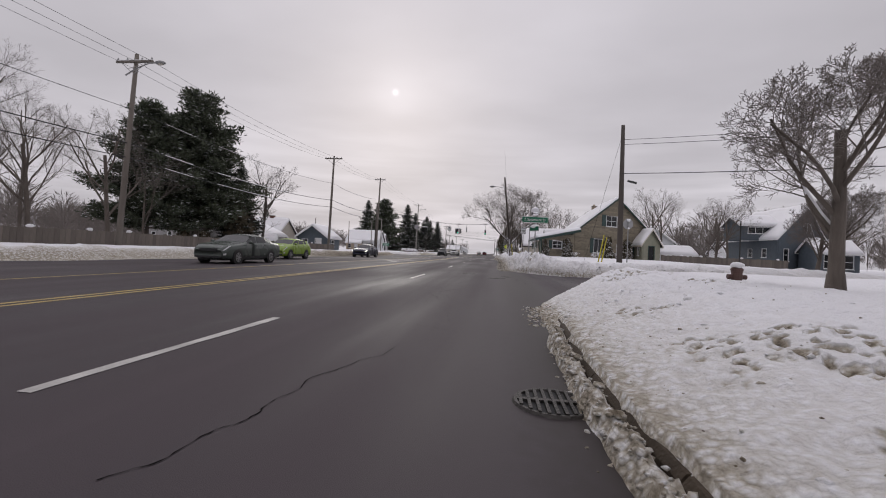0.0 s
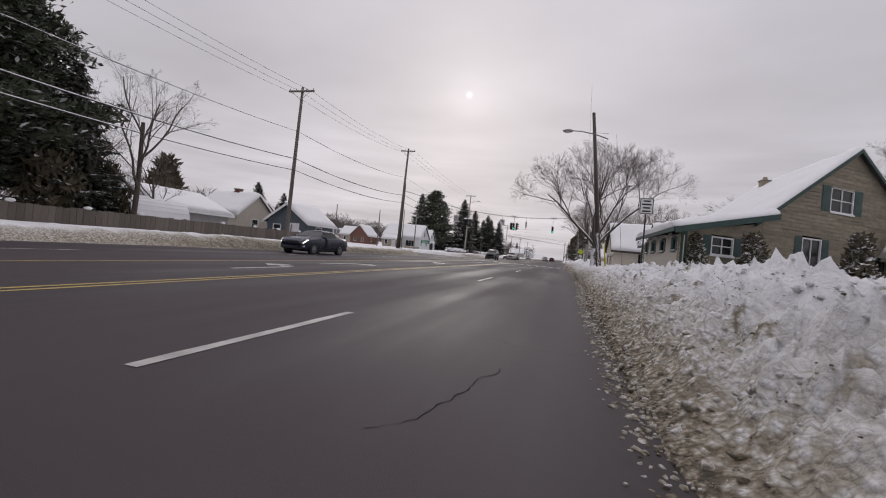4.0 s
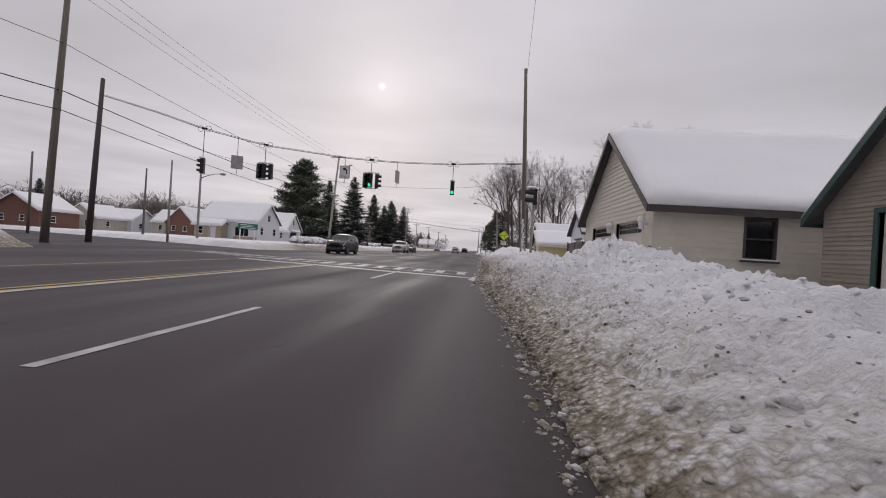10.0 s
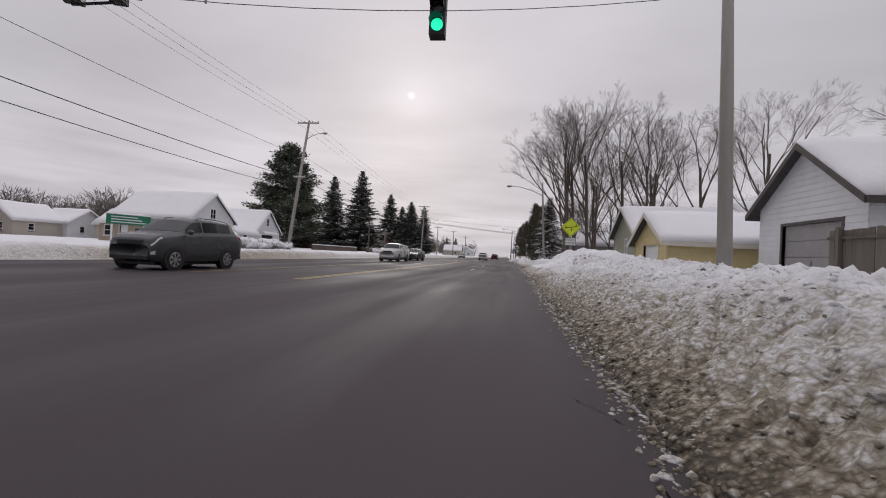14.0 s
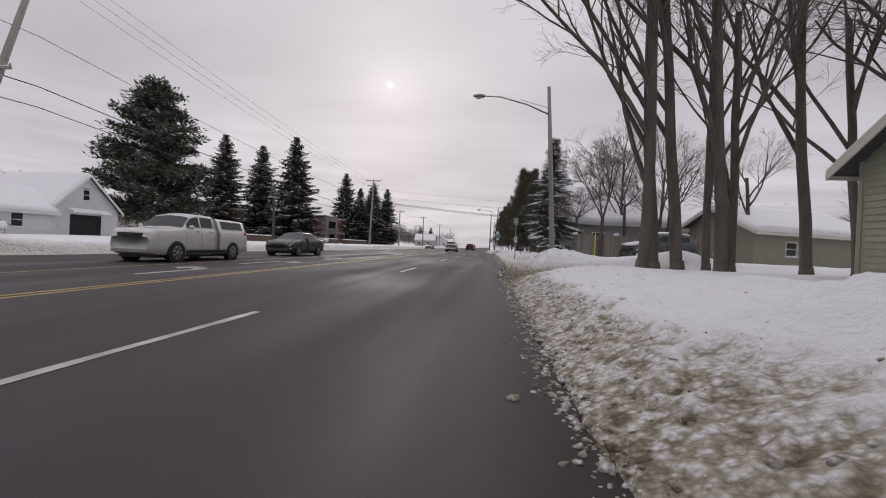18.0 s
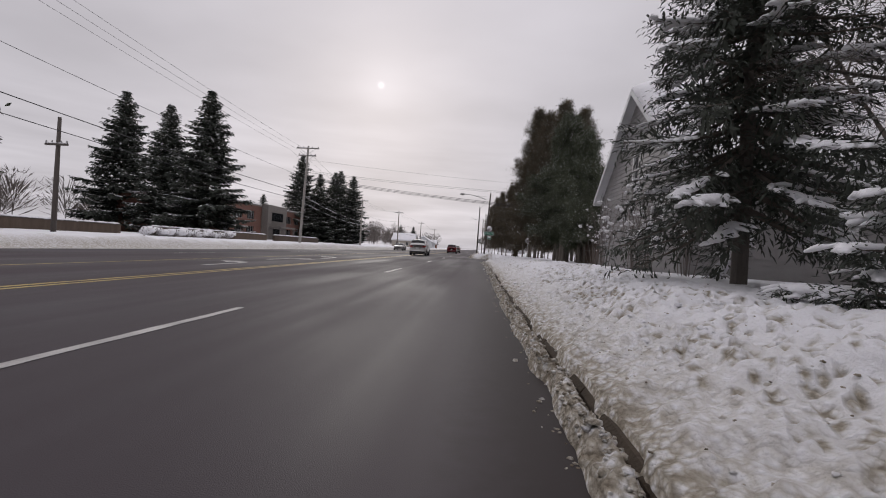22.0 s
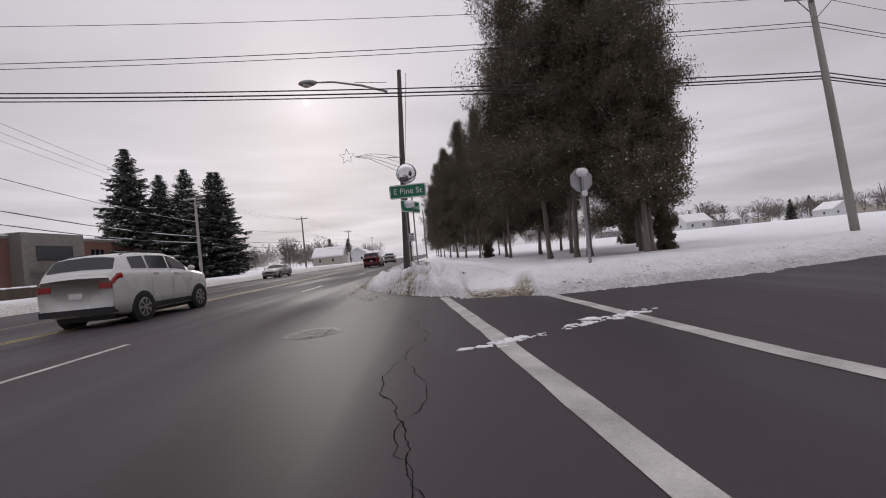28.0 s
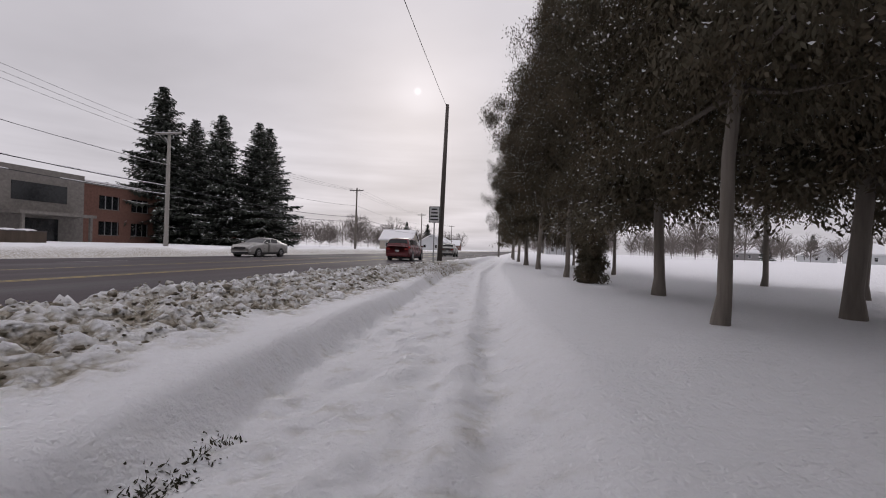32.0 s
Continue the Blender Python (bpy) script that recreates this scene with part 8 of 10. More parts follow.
def octagon_back(label, x, y, z, h, turn, r=0.38):
    ob = thing("stop_sign", (x, y, z), label, "sign", "", turn)
    post(ob, h - 0.05, 0, -0.03)
    pts = [(r * math.cos(radians(22.5 + 45 * k)), r * math.sin(radians(22.5 + 45 * k))) for k in range(8)]
    p = part("plate", Geo().prism([(a, 0.0, h - r + c) for a, c in pts], (0, 0.012, 0)), "signback", ob, "bare metal back of the plate")
    gq = Geo()
    blob(gq, (0.0, -0.05, h - 0.12), 0.16, 0.05, 0.10, 3)
    part("snow", gq, "snow", p, smooth=True)
    gq = Geo()
    blob(gq, (0.02, -0.05, h - r - 0.3), 0.08, 0.05, 0.07, 5)
    part("snow", gq, "snow", p, smooth=True)


octagon_back("back of an octagonal stop sign with snow on it", 5.1, 179.3, 0.45, 2.1, 10, 0.28)
octagon_back("back of an octagonal stop sign on a corner post", 8.6, 31.0, 0.5, 3.3, 12)

YS = thing("warning_sign", (2.75, 111.4, 0.9), "fluorescent yellow diamond playground sign above a truck route plate", "sign", "", 3)
post(YS, 2.6, 0, 0.03)
dm = part("diamond_plate", Geo().prism([(0, -0.02, 1.50), (0.60, -0.02, 2.09), (0, -0.02, 2.68), (-0.60, -0.02, 2.09)], (0, 0.012, 0)), "signback", YS)
part("face", Geo().prism([(0, -0.022, 1.51), (0.59, -0.022, 2.09), (0, -0.022, 2.67), (-0.59, -0.022, 2.09)], (0, -0.004, 0)), "signyellow", dm)
ring = Geo()
for k in range(4):
    a = [(0, 1.55), (0.55, 2.09), (0, 2.63), (-0.55, 2.09)][k]
    b = [(0.55, 2.09), (0, 2.63), (-0.55, 2.09), (0, 1.55)][k]
    c0, c1 = Vector((a[0] * 0.96, 0, 2.09 + (a[1] - 2.09) * 0.96)), Vector((b[0] * 0.96, 0, 2.09 + (b[1] - 2.09) * 0.96))
    ring.quad((a[0], -0.029, a[1]), (b[0], -0.029, b[1]), (c1.x, -0.029, c1.z), (c0.x, -0.029, c0.z))
part("border", ring, "black", dm)
part("seesaw_board", Geo().prism([(-0.33, -0.03, 2.03), (0.33, -0.03, 2.12), (0.33, -0.03, 2.16), (-0.33, -0.03, 2.07)], (0, -0.003, 0)), "black", dm)
part("seesaw_stand", Geo().prism([(0.0, -0.03, 1.88), (0.08, -0.03, 1.88), (0.07, -0.03, 2.02), (0.01, -0.03, 2.02)], (0, -0.003, 0)), "black", dm)
for s in (-1, 1):
    part("seesaw_end", Geo().prism([(s * 0.30 - 0.06, -0.03, 2.08 + s * 0.05), (s * 0.30 + 0.05, -0.03, 2.08 + s * 0.05), (s * 0.30, -0.03, 2.24 + s * 0.05)], (0, -0.003, 0)), "black", dm)
tp = plate(YS, "route_plate", 0.64, 0.50, 1.22, -0.02, "signwhite", "black", 0.04)
flat_text(tp, "TRUCK", 0.15, (0, -0.032, 1.32), 0, "black")
flat_text(tp, "ROUTE", 0.15, (0, -0.032, 1.12), 0, "black")

for nx, ny, nz, hh, lab, turn, pw, ph in ((2.4, 43.4, 0.5, 3.2, "white parking notice on a thin dark post", 4, 0.5, 0.62), (1.22, 135.1, 0.55, 2.2, "white notice and green notice on a roadside post", 6, 0.28, 0.42), (0.25, 206.6, 0.4, 2.5, "white notice on a post beside the footway", 0, 0.5, 0.72)):
    ob = thing("notice_sign", (nx, ny, nz), lab, "sign", "", turn)
    post(ob, hh, 0, 0.03, 0.025, "iron" if ny < 100 else "galv")
    p = plate(ob, "plate", pw, ph, hh - ph / 2, -0.01, "signwhite", "black")
    bars(p, 4, pw * 0.84, ph * 0.85, hh - ph / 2, -0.012, "black", int(ny))
    if 130 < ny < 150:
        q = plate(ob, "green_plate", 0.18, 0.30, 0.95, -0.01, "signgreen", "signwhite")
        bars(q, 4, 0.15, 0.25, 0.95, -0.012, "signwhite", 3)

# side-facing signal on the corner post
PS = thing("corner_signal", (2.2, 81.6, 0.5), "grey post with a two-lens signal capped with snow", "traffic signal")
part("post", Geo().tube([(0, 0, -0.4), (0, 0, 2.85)], 0.06, 10), "poleconc", PS, smooth=True)
part("collar", Geo().tube([(0, 0, 2.6), (0, 0, 2.9)], 0.05, 8), "black", PS)
part("housing", Geo().box(-0.03, 0.13, -0.14, 0.14, 2.80, 3.55), "black", PS)
for zc in (2.98, 3.35):
    v = Geo()
    m = 12
    for i in range(m):
        t0, t1 = -0.3 + 3.75 * i / m, -0.3 + 3.75 * (i + 1) / m
        v.quad((-0.03, math.cos(t0) * 0.16, zc + math.sin(t0) * 0.16), (-0.03, math.cos(t1) * 0.16, zc + math.sin(t1) * 0.16), (-0.40, math.cos(t1) * 0.15, zc + 0.02 + math.sin(t1) * 0.15), (-0.40, math.cos(t0) * 0.15, zc + 0.02 + math.sin(t0) * 0.15))
    part("visor", v, "black", PS)
    part("lens", Geo().disc((-0.035, 0, zc), (1, 0, 0), 0.14, 0.02, 16), "glass", PS)
gsn = Geo(); blob(gsn, (-0.08, 0, 3.60), 0.28, 0.20, 0.09, 6)
part("snow", gsn, "snow", PS, "cap of snow", smooth=True)

# hydrant
HY = thing("fire_hydrant", (4.55, 10.4, 0.58), "dull red fire hydrant with a marker rod in deep snow", "hydrant")
part("barrel", Geo().tube([(0, 0, -0.3), (0, 0, 0.22), (0, 0, 0.3), (0, 0, 0.36)], [0.10, 0.10, 0.12, 0.05], 10), "hydrant", HY)
part("outlet", Geo().tube([(-0.18, 0, 0.14), (0.18, 0, 0.14)], 0.05, 8), "hydrant", HY)
part("marker_rod", Geo().tube([(0.04, 0, 0.3), (0.04, 0, 1.3)], 0.012, 6), "black", HY)
gsn = Geo(); blob(gsn, (0, 0, 0.38), 0.14, 0.14, 0.07, 6)
part("snow", gsn, "snow", HY, smooth=True)

# iron covers and the gutter grate
for mx_, my_, mr in ((-0.28, 18.3, 0.36), (-1.56, 21.0, 0.34), (-0.16, 176.3, 0.36), (0.1, 19.6, 0.22)):
    ob = thing("manhole_cover", (mx_, my_, 0.0), "round cast-iron manhole cover set in the asphalt", "manhole cover")
    part("ring", Geo().tube([(0, 0, -0.05), (0, 0, 0.004)], mr * 1.14, 28), "iron", ob)
    part("lid", Geo().tube([(0, 0, -0.02), (0, 0, 0.007)], mr, 28), "iron", ob)
    g = Geo()
    k = 9
    for i in range(k):
        for j in range(k):
            cx, cy = (i - (k - 1) / 2) * mr * 0.2, (j - (k - 1) / 2) * mr * 0.2
            if math.hypot(cx, cy) < mr * 0.86:
                g.box(cx - mr * 0.075, cx + mr * 0.075, cy - mr * 0.075, cy + mr * 0.075, 0.007, 0.0105)
    part("tread", g, "iron", ob)
GR = thing("storm_grate", (-0.02, 3.95, 0.0), "round storm drain grate half covered with slush", "drain")
ring_ = [(0.25 * math.cos(a), 0.25 * math.sin(a), 0.0) for a in np.linspace(0, 6.283, 30)]
part("ring", Geo().tube(ring_, 0.022, 6), "iron", GR)
# no hole here: a flat near-black disc painted as the shade below the bars
part("pit", Geo().tube([(0, 0, 0.001), (0, 0, 0.006)], 0.245, 28), "dark", GR)
for i in range(9):
    x = -0.216 + 0.054 * i
    l = math.sqrt(max(0.004, 0.245 ** 2 - x * x))
    part("bar", Geo().box(x - 0.011, x + 0.011, -l, l, 0.006, 0.028), "iron", GR)
part("bar", Geo().box(-0.24, 0.24, -0.02, 0.02, 0.006, 0.026), "iron", GR)


# ---- cracks in the road ----
def crack(pts, w, seed):
    rnd = random.Random(seed)
    out = [Vector(p) for p in pts]
    for _ in range(5):
        nxt = []
        for a, b in zip(out, out[1:]):
            m = (a + b) / 2
            d = (b - a)
            nxt += [a, m + Vector((-d.y, d.x)) * rnd.uniform(-0.13, 0.13)]
        nxt.append(out[-1])
        out = nxt
    g = Geo()
    z = 0.004
    prev = None
    for i, p in enumerate(out):
        d = (out[min(i + 1, len(out) - 1)] - out[max(i - 1, 0)]).normalized()
        n = Vector((-d.y, d.x)) * w * rnd.uniform(0.05, 0.6)
        cur = ((p.x + n.x, p.y + n.y, z), (p.x - n.x, p.y - n.y, z))
        if prev:
            g.quad(prev[1], cur[1], cur[0], prev[0])
        prev = cur
    piece("road_crack", g, "crack", "jagged dark crack in the asphalt", "crack")


for k, (pts, w) in enumerate((
        (((-2.0, 2.6), (-1.75, 3.9), (-1.4, 5.2)), 0.014), (((-1.5, 6.6), (0.0, 6.3)), 0.006), (((-0.9, 6.8), (-1.2, 8.6)), 0.006), (((-1.9, 10.6), (-1.5, 9.4), (-1.35, 12.5)), 0.012),
        (((-1.5, 27.6), (-1.0, 29.2)), 0.012), (((-1.5, 30.4), (-0.2, 30.2)), 0.008), (((-3.2, 46.6), (-1.6, 45.6), (-0.4, 45.2)), 0.010),
        (((-2.9, 60.3), (-1.4, 59.6), (0.0, 59.4)), 0.008), (((-3.2, 57.9), (-2.2, 58.9)), 0.006), (((-2.2, 65.0), (-1.2, 68.6)), 0.008), (((-1.9, 70.2), (-1.3, 72.9)), 0.008), (((-1.7, 76.0), (-1.4, 76.4)), 0.008),
        (((-2.6, 119.9), (-1.6, 119.4), (-0.5, 119.2)), 0.008), (((-2.0, 149.9), (-0.9, 149.5), (0.1, 149.3)), 0.010), (((0.0, 157.5), (0.15, 159.5), (0.1, 160.6)), 0.03),
        (((0.6, 18.61), (0.65, 16.65), (0.65, 15.45)), 0.012), (((0.91, 16.94), (0.96, 16.08), (1.11, 15.61)), 0.008), (((2.58, 17.42), (2.98, 17.08), (2.55, 16.37), (2.45, 16.03)), 0.012), (((1.86, 16.52), (2.02, 16.21), (2.08, 15.9)), 0.012), (((2.1, 18.78), (2.94, 19.38), (3.11, 18.76), (4.89, 19.56)), 0.008), (((2.5, 22.12), (2.55, 18.54), (2.54, 17.47)), 0.012), (((1.12, 16.66), (1.83, 16.97)), 0.008), (((3.31, 18.64), (2.79, 17.43)), 0.008), (((1.99, 16.35), (1.86, 15.87)), 0.008),
        (((1.55, 170.2), (1.48, 171.95), (1.38, 172.6), (1.3, 174.2)), 0.010), (((1.3, 174.2), (0.79, 177.36), (0.55, 178.77), (0.52, 179.5)), 0.010), (((0.5, 179.1), (1.04, 179.03), (1.73, 178.71)), 0.006), (((1.4, 171.0), (1.3, 174.0)), 0.008), (((-0.9, 100.6), (-0.6, 103.8)), 0.006), (((-0.6, 86.0), (-0.2, 87.3)), 0.01), (((-0.4, 88.4), (0.0, 87.6)), 0.01))):
    crack(pts, w * 0.75, k + 3)


# dead grass showing at the foot of the snow beside the footway
def grass_streak():
    rng = np.random.RandomState(12)
    n = 2600
    y = rng.uniform(186.2, 190.2, n)
    keep = vnoise(y * 2.2, y * 0 + 0.5, 91) + 0.3 * rng.rand(n) > 0.62
    y = y[keep]
    k = len(y)
    x = np.interp(y, PATH_Y, PATH_X) - 0.47 + rng.normal(0, 0.045, k)
    c = np.stack([x, y, snow(x, y)[0] - 0.005], 1)
    d = rng.normal(0, 0.7, (k, 3)) + [0, 0, 0.35]
    d[:, 2] = np.abs(d[:, 2])
    me = sprays_mesh("grass", c, d, rng.normal(0, 1, (k, 3)), rng.uniform(0.015, 0.045, k), rng.uniform(0.003, 0.008, k), "grass")
    tagged(new("grass", me), "dark dead grass showing through at the path edge", "grass", "", "stuff")


grass_streak()


# meltwater standing at the road edge by the driveway
def puddle(cx, cy, rx, ry, seed):
    rnd = random.Random(seed)
    ph = [rnd.random() * 6.28 for _ in range(4)]
    pts = []
    for k in range(40):
        a = 6.283 * k / 40
        s = 1 + 0.22 * math.sin(2 * a + ph[0]) + 0.14 * math.sin(5 * a + ph[1]) + 0.08 * math.sin(9 * a + ph[2])
        pts.append((cx + rx * s * math.cos(a), cy + ry * s * math.sin(a), 0.004))
    g = Geo()
    g.poly(pts)
    piece("puddle", g, "puddle", "shallow brown meltwater puddle at the road edge", "puddle")


puddle(-0.1, 76.4, 0.34, 1.9, 3)
puddle(0.05, 82.9, 0.30, 1.6, 5)
puddle(0.75, 106.3, 0.75, 0.75, 7)
puddle(0.3, 125.4, 0.3, 1.5, 9)


# slush dropped by a plough on the crossing
def dropped_slush():
    rng = np.random.RandomState(31)
    g = Geo()
    for k in range(150):
        t = rng.choice([0.08, 0.16, 0.2, 0.55, 0.72, 0.86]) + rng.normal(0, 0.05)
        x = 2.0 + 2.4 * t + rng.normal(0, 0.06)
        y = 174.35 + 1.15 * t + rng.normal(0, 0.05)
        w = math.exp(rng.normal(-3.85, 0.5))
        blob(g, (x, y, 0.004), w * 1.6, w, w * rng.uniform(0.2, 0.4), k, 7, 4, 0.7)
    piece("dropped_slush", g, "snow", "trail of slush dropped on the asphalt", "snow", "stuff", True)


dropped_slush()


# holiday ornament of white wire on the corner pole: a star with a tail
def ornament():
    ob = thing("holiday_ornament", (0.95, 185.12, 4.4), "white wire comet ornament hung on a pole", "ornament")
    star = []
    for k in range(11):
        a = math.pi / 2 + k * math.pi / 5
        rr = 0.28 if k % 2 == 0 else 0.12
        star.append((-1.9 + rr * math.cos(a), 0, 0.28 + rr * math.sin(a)))
    part("star", Geo().tube(star, 0.012, 5), "white", ob)
    for k in range(4):
        e = -0.35 + 0.18 * k
        pts = [(-1.65, 0, 0.25), (-1.1, 0, 0.25 + e * 0.35), (-0.5, 0, 0.08 + e * 0.8), (-0.05, 0, -0.1 + e)]
        part("tail_wire", Geo().tube(pts, 0.010, 5), "white", ob)
    part("bracket", Geo().tube([(0.0, 0.14, 0.1), (0.0, 0.0, 0.1), (-0.5, 0, 0.12)], 0.016, 6), "galv", ob)


ornament()

# ---- left-hand side ----
fence("board_fence", "low weathered grey board fence half buried in snow", (-24.4, 8.0), (-24.0, 61.0), 0.9, "fence", 0.45, board=0.3, every=3.0, uneven=0.02)


def round_shed():
    """A small shed with a rounded, snow-covered roof."""
    ob = thing("shed", (-28.5, 47.5, 0.35), "rounded garden shed under a thick cap of snow", "shed")
    n = 14
    arch = [(1.7 * math.cos(math.pi * k / n), 0, 0.9 + 1.3 * math.sin(math.pi * k / n) ** 0.8) for k in range(n + 1)]
    part("end_wall", Geo().prism([Vector((p[0] * 0.96, -1.9, p[2] * 0.97)) for p in arch] + [Vector((-1.63, -1.9, -0.2)), Vector((1.63, -1.9, -0.2))], (0, 0.1, 0)), "siding_grey", ob)
    part("end_wall", Geo().prism([Vector((p[0] * 0.96, 1.9, p[2] * 0.97)) for p in arch] + [Vector((-1.63, 1.9, -0.2)), Vector((1.63, 1.9, -0.2))], (0, 0.1, 0)), "siding_grey", ob)
    for s in (-1, 1):
        part("side_wall", Geo().box(s * 1.66 - 0.05, s * 1.66 + 0.05, -1.9, 2.0, -0.2, 0.9), "siding_grey", ob)
    g = Geo()
    for k in range(n):
        a, b = arch[k], arch[k + 1]
        t = 0.10 + 0.16 * math.sin(math.pi * (k + 0.5) / n)
        g.prism([Vector((a[0], -2.1, a[2])), Vector((b[0], -2.1, b[2])), Vector((b[0] * 1.03, -2.1, b[2] + t)), Vector((a[0] * 1.03, -2.1, a[2] + t))], (0, 4.3, 0))
    tagged(part("roof", g, "snow", ob, "roof buried in snow", smooth=False), kind="stuff")
    part("door", Geo().box(-0.6, 0.6, -1.93, -1.9, 0.0, 1.6), "white", ob)


round_shed()
house("shed", "grey gabled shed with a snowy roof", (-36, 50), X, Y, 6.5, 6.2, 0.3, 2.3, 3.7, "v", "siding_grey", "white", openings=[("f", 2.4, 4.1, 0.5, 2.1, "door", "white", "siding_grey")], lap=0.3, joined="fblr", category="shed", seed=41)
house("house", "tan house with a chimney and a snowy roof", (-38.5, 61), X, Y, 5.5, 5.5, 0.3, 2.9, 5.0, "u", "siding_tan", "white", openings=[("f", 1.2, 2.2, 1.3, 2.4, "win"), ("f", 3.3, 4.3, 1.3, 2.4, "win"), ("r", 2.2, 3.2, 1.3, 2.4, "win")], lap=0.3, joined="fblr", seed=42)
chim = thing("chimney", (-35.5, 63.7, 4.4), "brick chimney on a snowy roof", "chimney")
part("stack", Geo().box(-0.3, 0.3, -0.3, 0.3, -0.4, 1.1), "brick", chim)
part("cap", Geo().box(-0.36, 0.36, -0.36, 0.36, 1.1, 1.2), "concrete", chim)
house("house", "slate-green house with a front porch under snow", (-30.8, 63.0), X, Y, 4.8, 5.0, 0.3, 2.5, 4.2, "v", "siding_blue", "white", openings=[("f", 0.7, 1.7, 1.0, 2.1, "win"), ("f", 2.9, 3.8, 0.5, 2.2, "door", "white", "white"), ("r", 1.6, 2.8, 1.0, 2.1, "win")], lap=0.25, joined="fblr", seed=43)

# small houses along the side street
ROW = ((-79, 123, 8.5, 7, 3.4, 5.8, "v", "brick"), (-84, 130, 6, 6, 2.7, 4.6, "u", "siding_white"), (-81, 137, 7, 7, 3.0, 5.4, "v", "siding_tan"), (-80, 144, 7, 7, 3.0, 5.2, "u", "siding_white"),
       (-77, 152, 6, 6, 2.8, 4.8, "v", "siding_grey"), (-70, 146, 7, 6, 3.2, 5.6, "u", "siding_tan"), (-64.5, 143, 6, 7, 3.2, 6.2, "v", "brick"), (-92, 124, 8, 8, 3.2, 6.0, "u", "siding_white"), (-99, 116, 9, 8, 3.4, 6.4, "v", "siding_tan"))
NAMES = {"brick": "small red brick house with a snowy gable roof", "siding_white": "small white house with a snowy roof", "siding_tan": "small tan house with a snowy roof", "siding_grey": "small grey house with a snowy gable roof"}
for k, (hx, hy, hw, hd, he, hp, rd, wl) in enumerate(ROW):
    row_house, _ = house("house", NAMES[wl], (hx, hy), X, Y, hw, hd, 0.3, he, hp, rd, wl, "white", openings=[("f", hw * 0.2, hw * 0.2 + 0.9, 1.3, 2.4, "win"), ("f", hw * 0.62, hw * 0.62 + 0.9, 1.3, 2.4, "win"), ("r", 2.0, 2.9, 1.3, 2.4, "win")], lap=0.4, joined="fblr", seed=50 + k)
    tagged(row_house, group="small houses along the side street")
# houses on the corner left of the start, far back among the trees
for k, (hx, hy, wl) in enumerate(((-62, 84, "siding_white"), (-74, 92, "siding_tan"), (-50, 74, "siding_white"), (-60, 66, "siding_grey"), (-88, 100, "siding_white"))):
    house("house", NAMES[wl], (hx, hy), X, Y, 7, 7, 0.3, 3.0, 5.4, "uv"[k % 2], wl, "white", openings=[("f", 1.4, 2.3, 1.3, 2.4, "win"), ("f", 4.4, 5.3, 1.3, 2.4, "win"), ("r", 2.0, 2.9, 1.3, 2.4, "win")], lap=0.4, joined="fblr", seed=70 + k)

# white house, its low link and the garage
house("house", "white house with a tan brick front and a broad snowy roof", (-46, 126.8), X, Y, 10, 7.5, 0.3, 3.6, 6.6, "u", "siding_white", "white",
      openings=[("r", 3.2, 4.2, 3.7, 4.9, "win", "white", (2, 2)), ("r", 1.0, 2.0, 1.4, 2.6, "win"), ("r", 5.2, 6.3, 1.4, 2.6, "win"), ("f", 1.0, 2.6, 1.2, 2.5, "win", "white", (2, 1)), ("f", 6.2, 8.6, 1.0, 2.6, "win", "white", (3, 1))], lap=0.2, joined="fblr", seed=61)
brickface = thing("brick_planter", (0, 0, 0), "tan brick apron below the windows of a white house", "planter")
part("brickwork", Geo().box(-46, -42.8, 126.68, 126.78, 0.2, 1.15), "tanbrick", brickface)
part("brickwork", Geo().box(-39.9, -36.0, 126.68, 126.78, 0.2, 0.98), "tanbrick", brickface)
house("front_bay", "tan brick front bay with a small snowy roof", (-45.4, 124.9), X, Y, 4.4, 1.9, 0.3, 2.7, 3.3, "u", "tanbrick", "white", openings=[("f", 0.6, 1.5, 1.1, 2.3, "win"), ("f", 2.6, 3.5, 0.4, 2.4, "door", "white", "white")], lap=0.25, joined="fblr", category="porch", seed=62)
house("link", "low white wing between house and garage", (-44, 134.3), X, Y, 5, 10, 0.3, 2.6, 4.4, "v", "siding_white", "white", openings=[("r", 2.0, 3.0, 1.1, 2.3, "win"), ("r", 6.5, 7.5, 1.1, 2.3, "win")], lap=0.25, joined="fblr", category="house", seed=63)
# the open door is a near-black leaf, coloured as the shade inside
house("garage", "white garage with an open door and a snowy roof", (-48, 144.3), X, Y, 8.6, 6.8, 0.3, 3.1, 6.3, "u", "siding_white", "white",
      openings=[("r", 1.7, 4.9, 0.4, 2.5, "garage", "white", "dark"), ("r", 2.9, 3.7, 3.9, 5.0, "win", "white", (1, 2)), ("f", 6.3, 7.3, 1.1, 2.3, "win", "white")], lap=0.2, joined="fblr", category="garage", seed=64)
awn = thing("door_awning", (-39.3, 147.6, 2.75), "small white awning over a garage door", "awning")
part("sheet", Geo().prism([(0, -2.0, 0.25), (0.75, -2.0, -0.05), (0.75, -2.0, -0.1), (0, -2.0, 0.18)], (0, 4.0, 0)), "white", awn)
part("snow", Geo().prism([(0, -1.95, 0.25), (0.74, -1.95, -0.05), (0.7, -1.95, 0.08), (0.1, -1.95, 0.36)], (0, 3.9, 0)), "snow", awn)

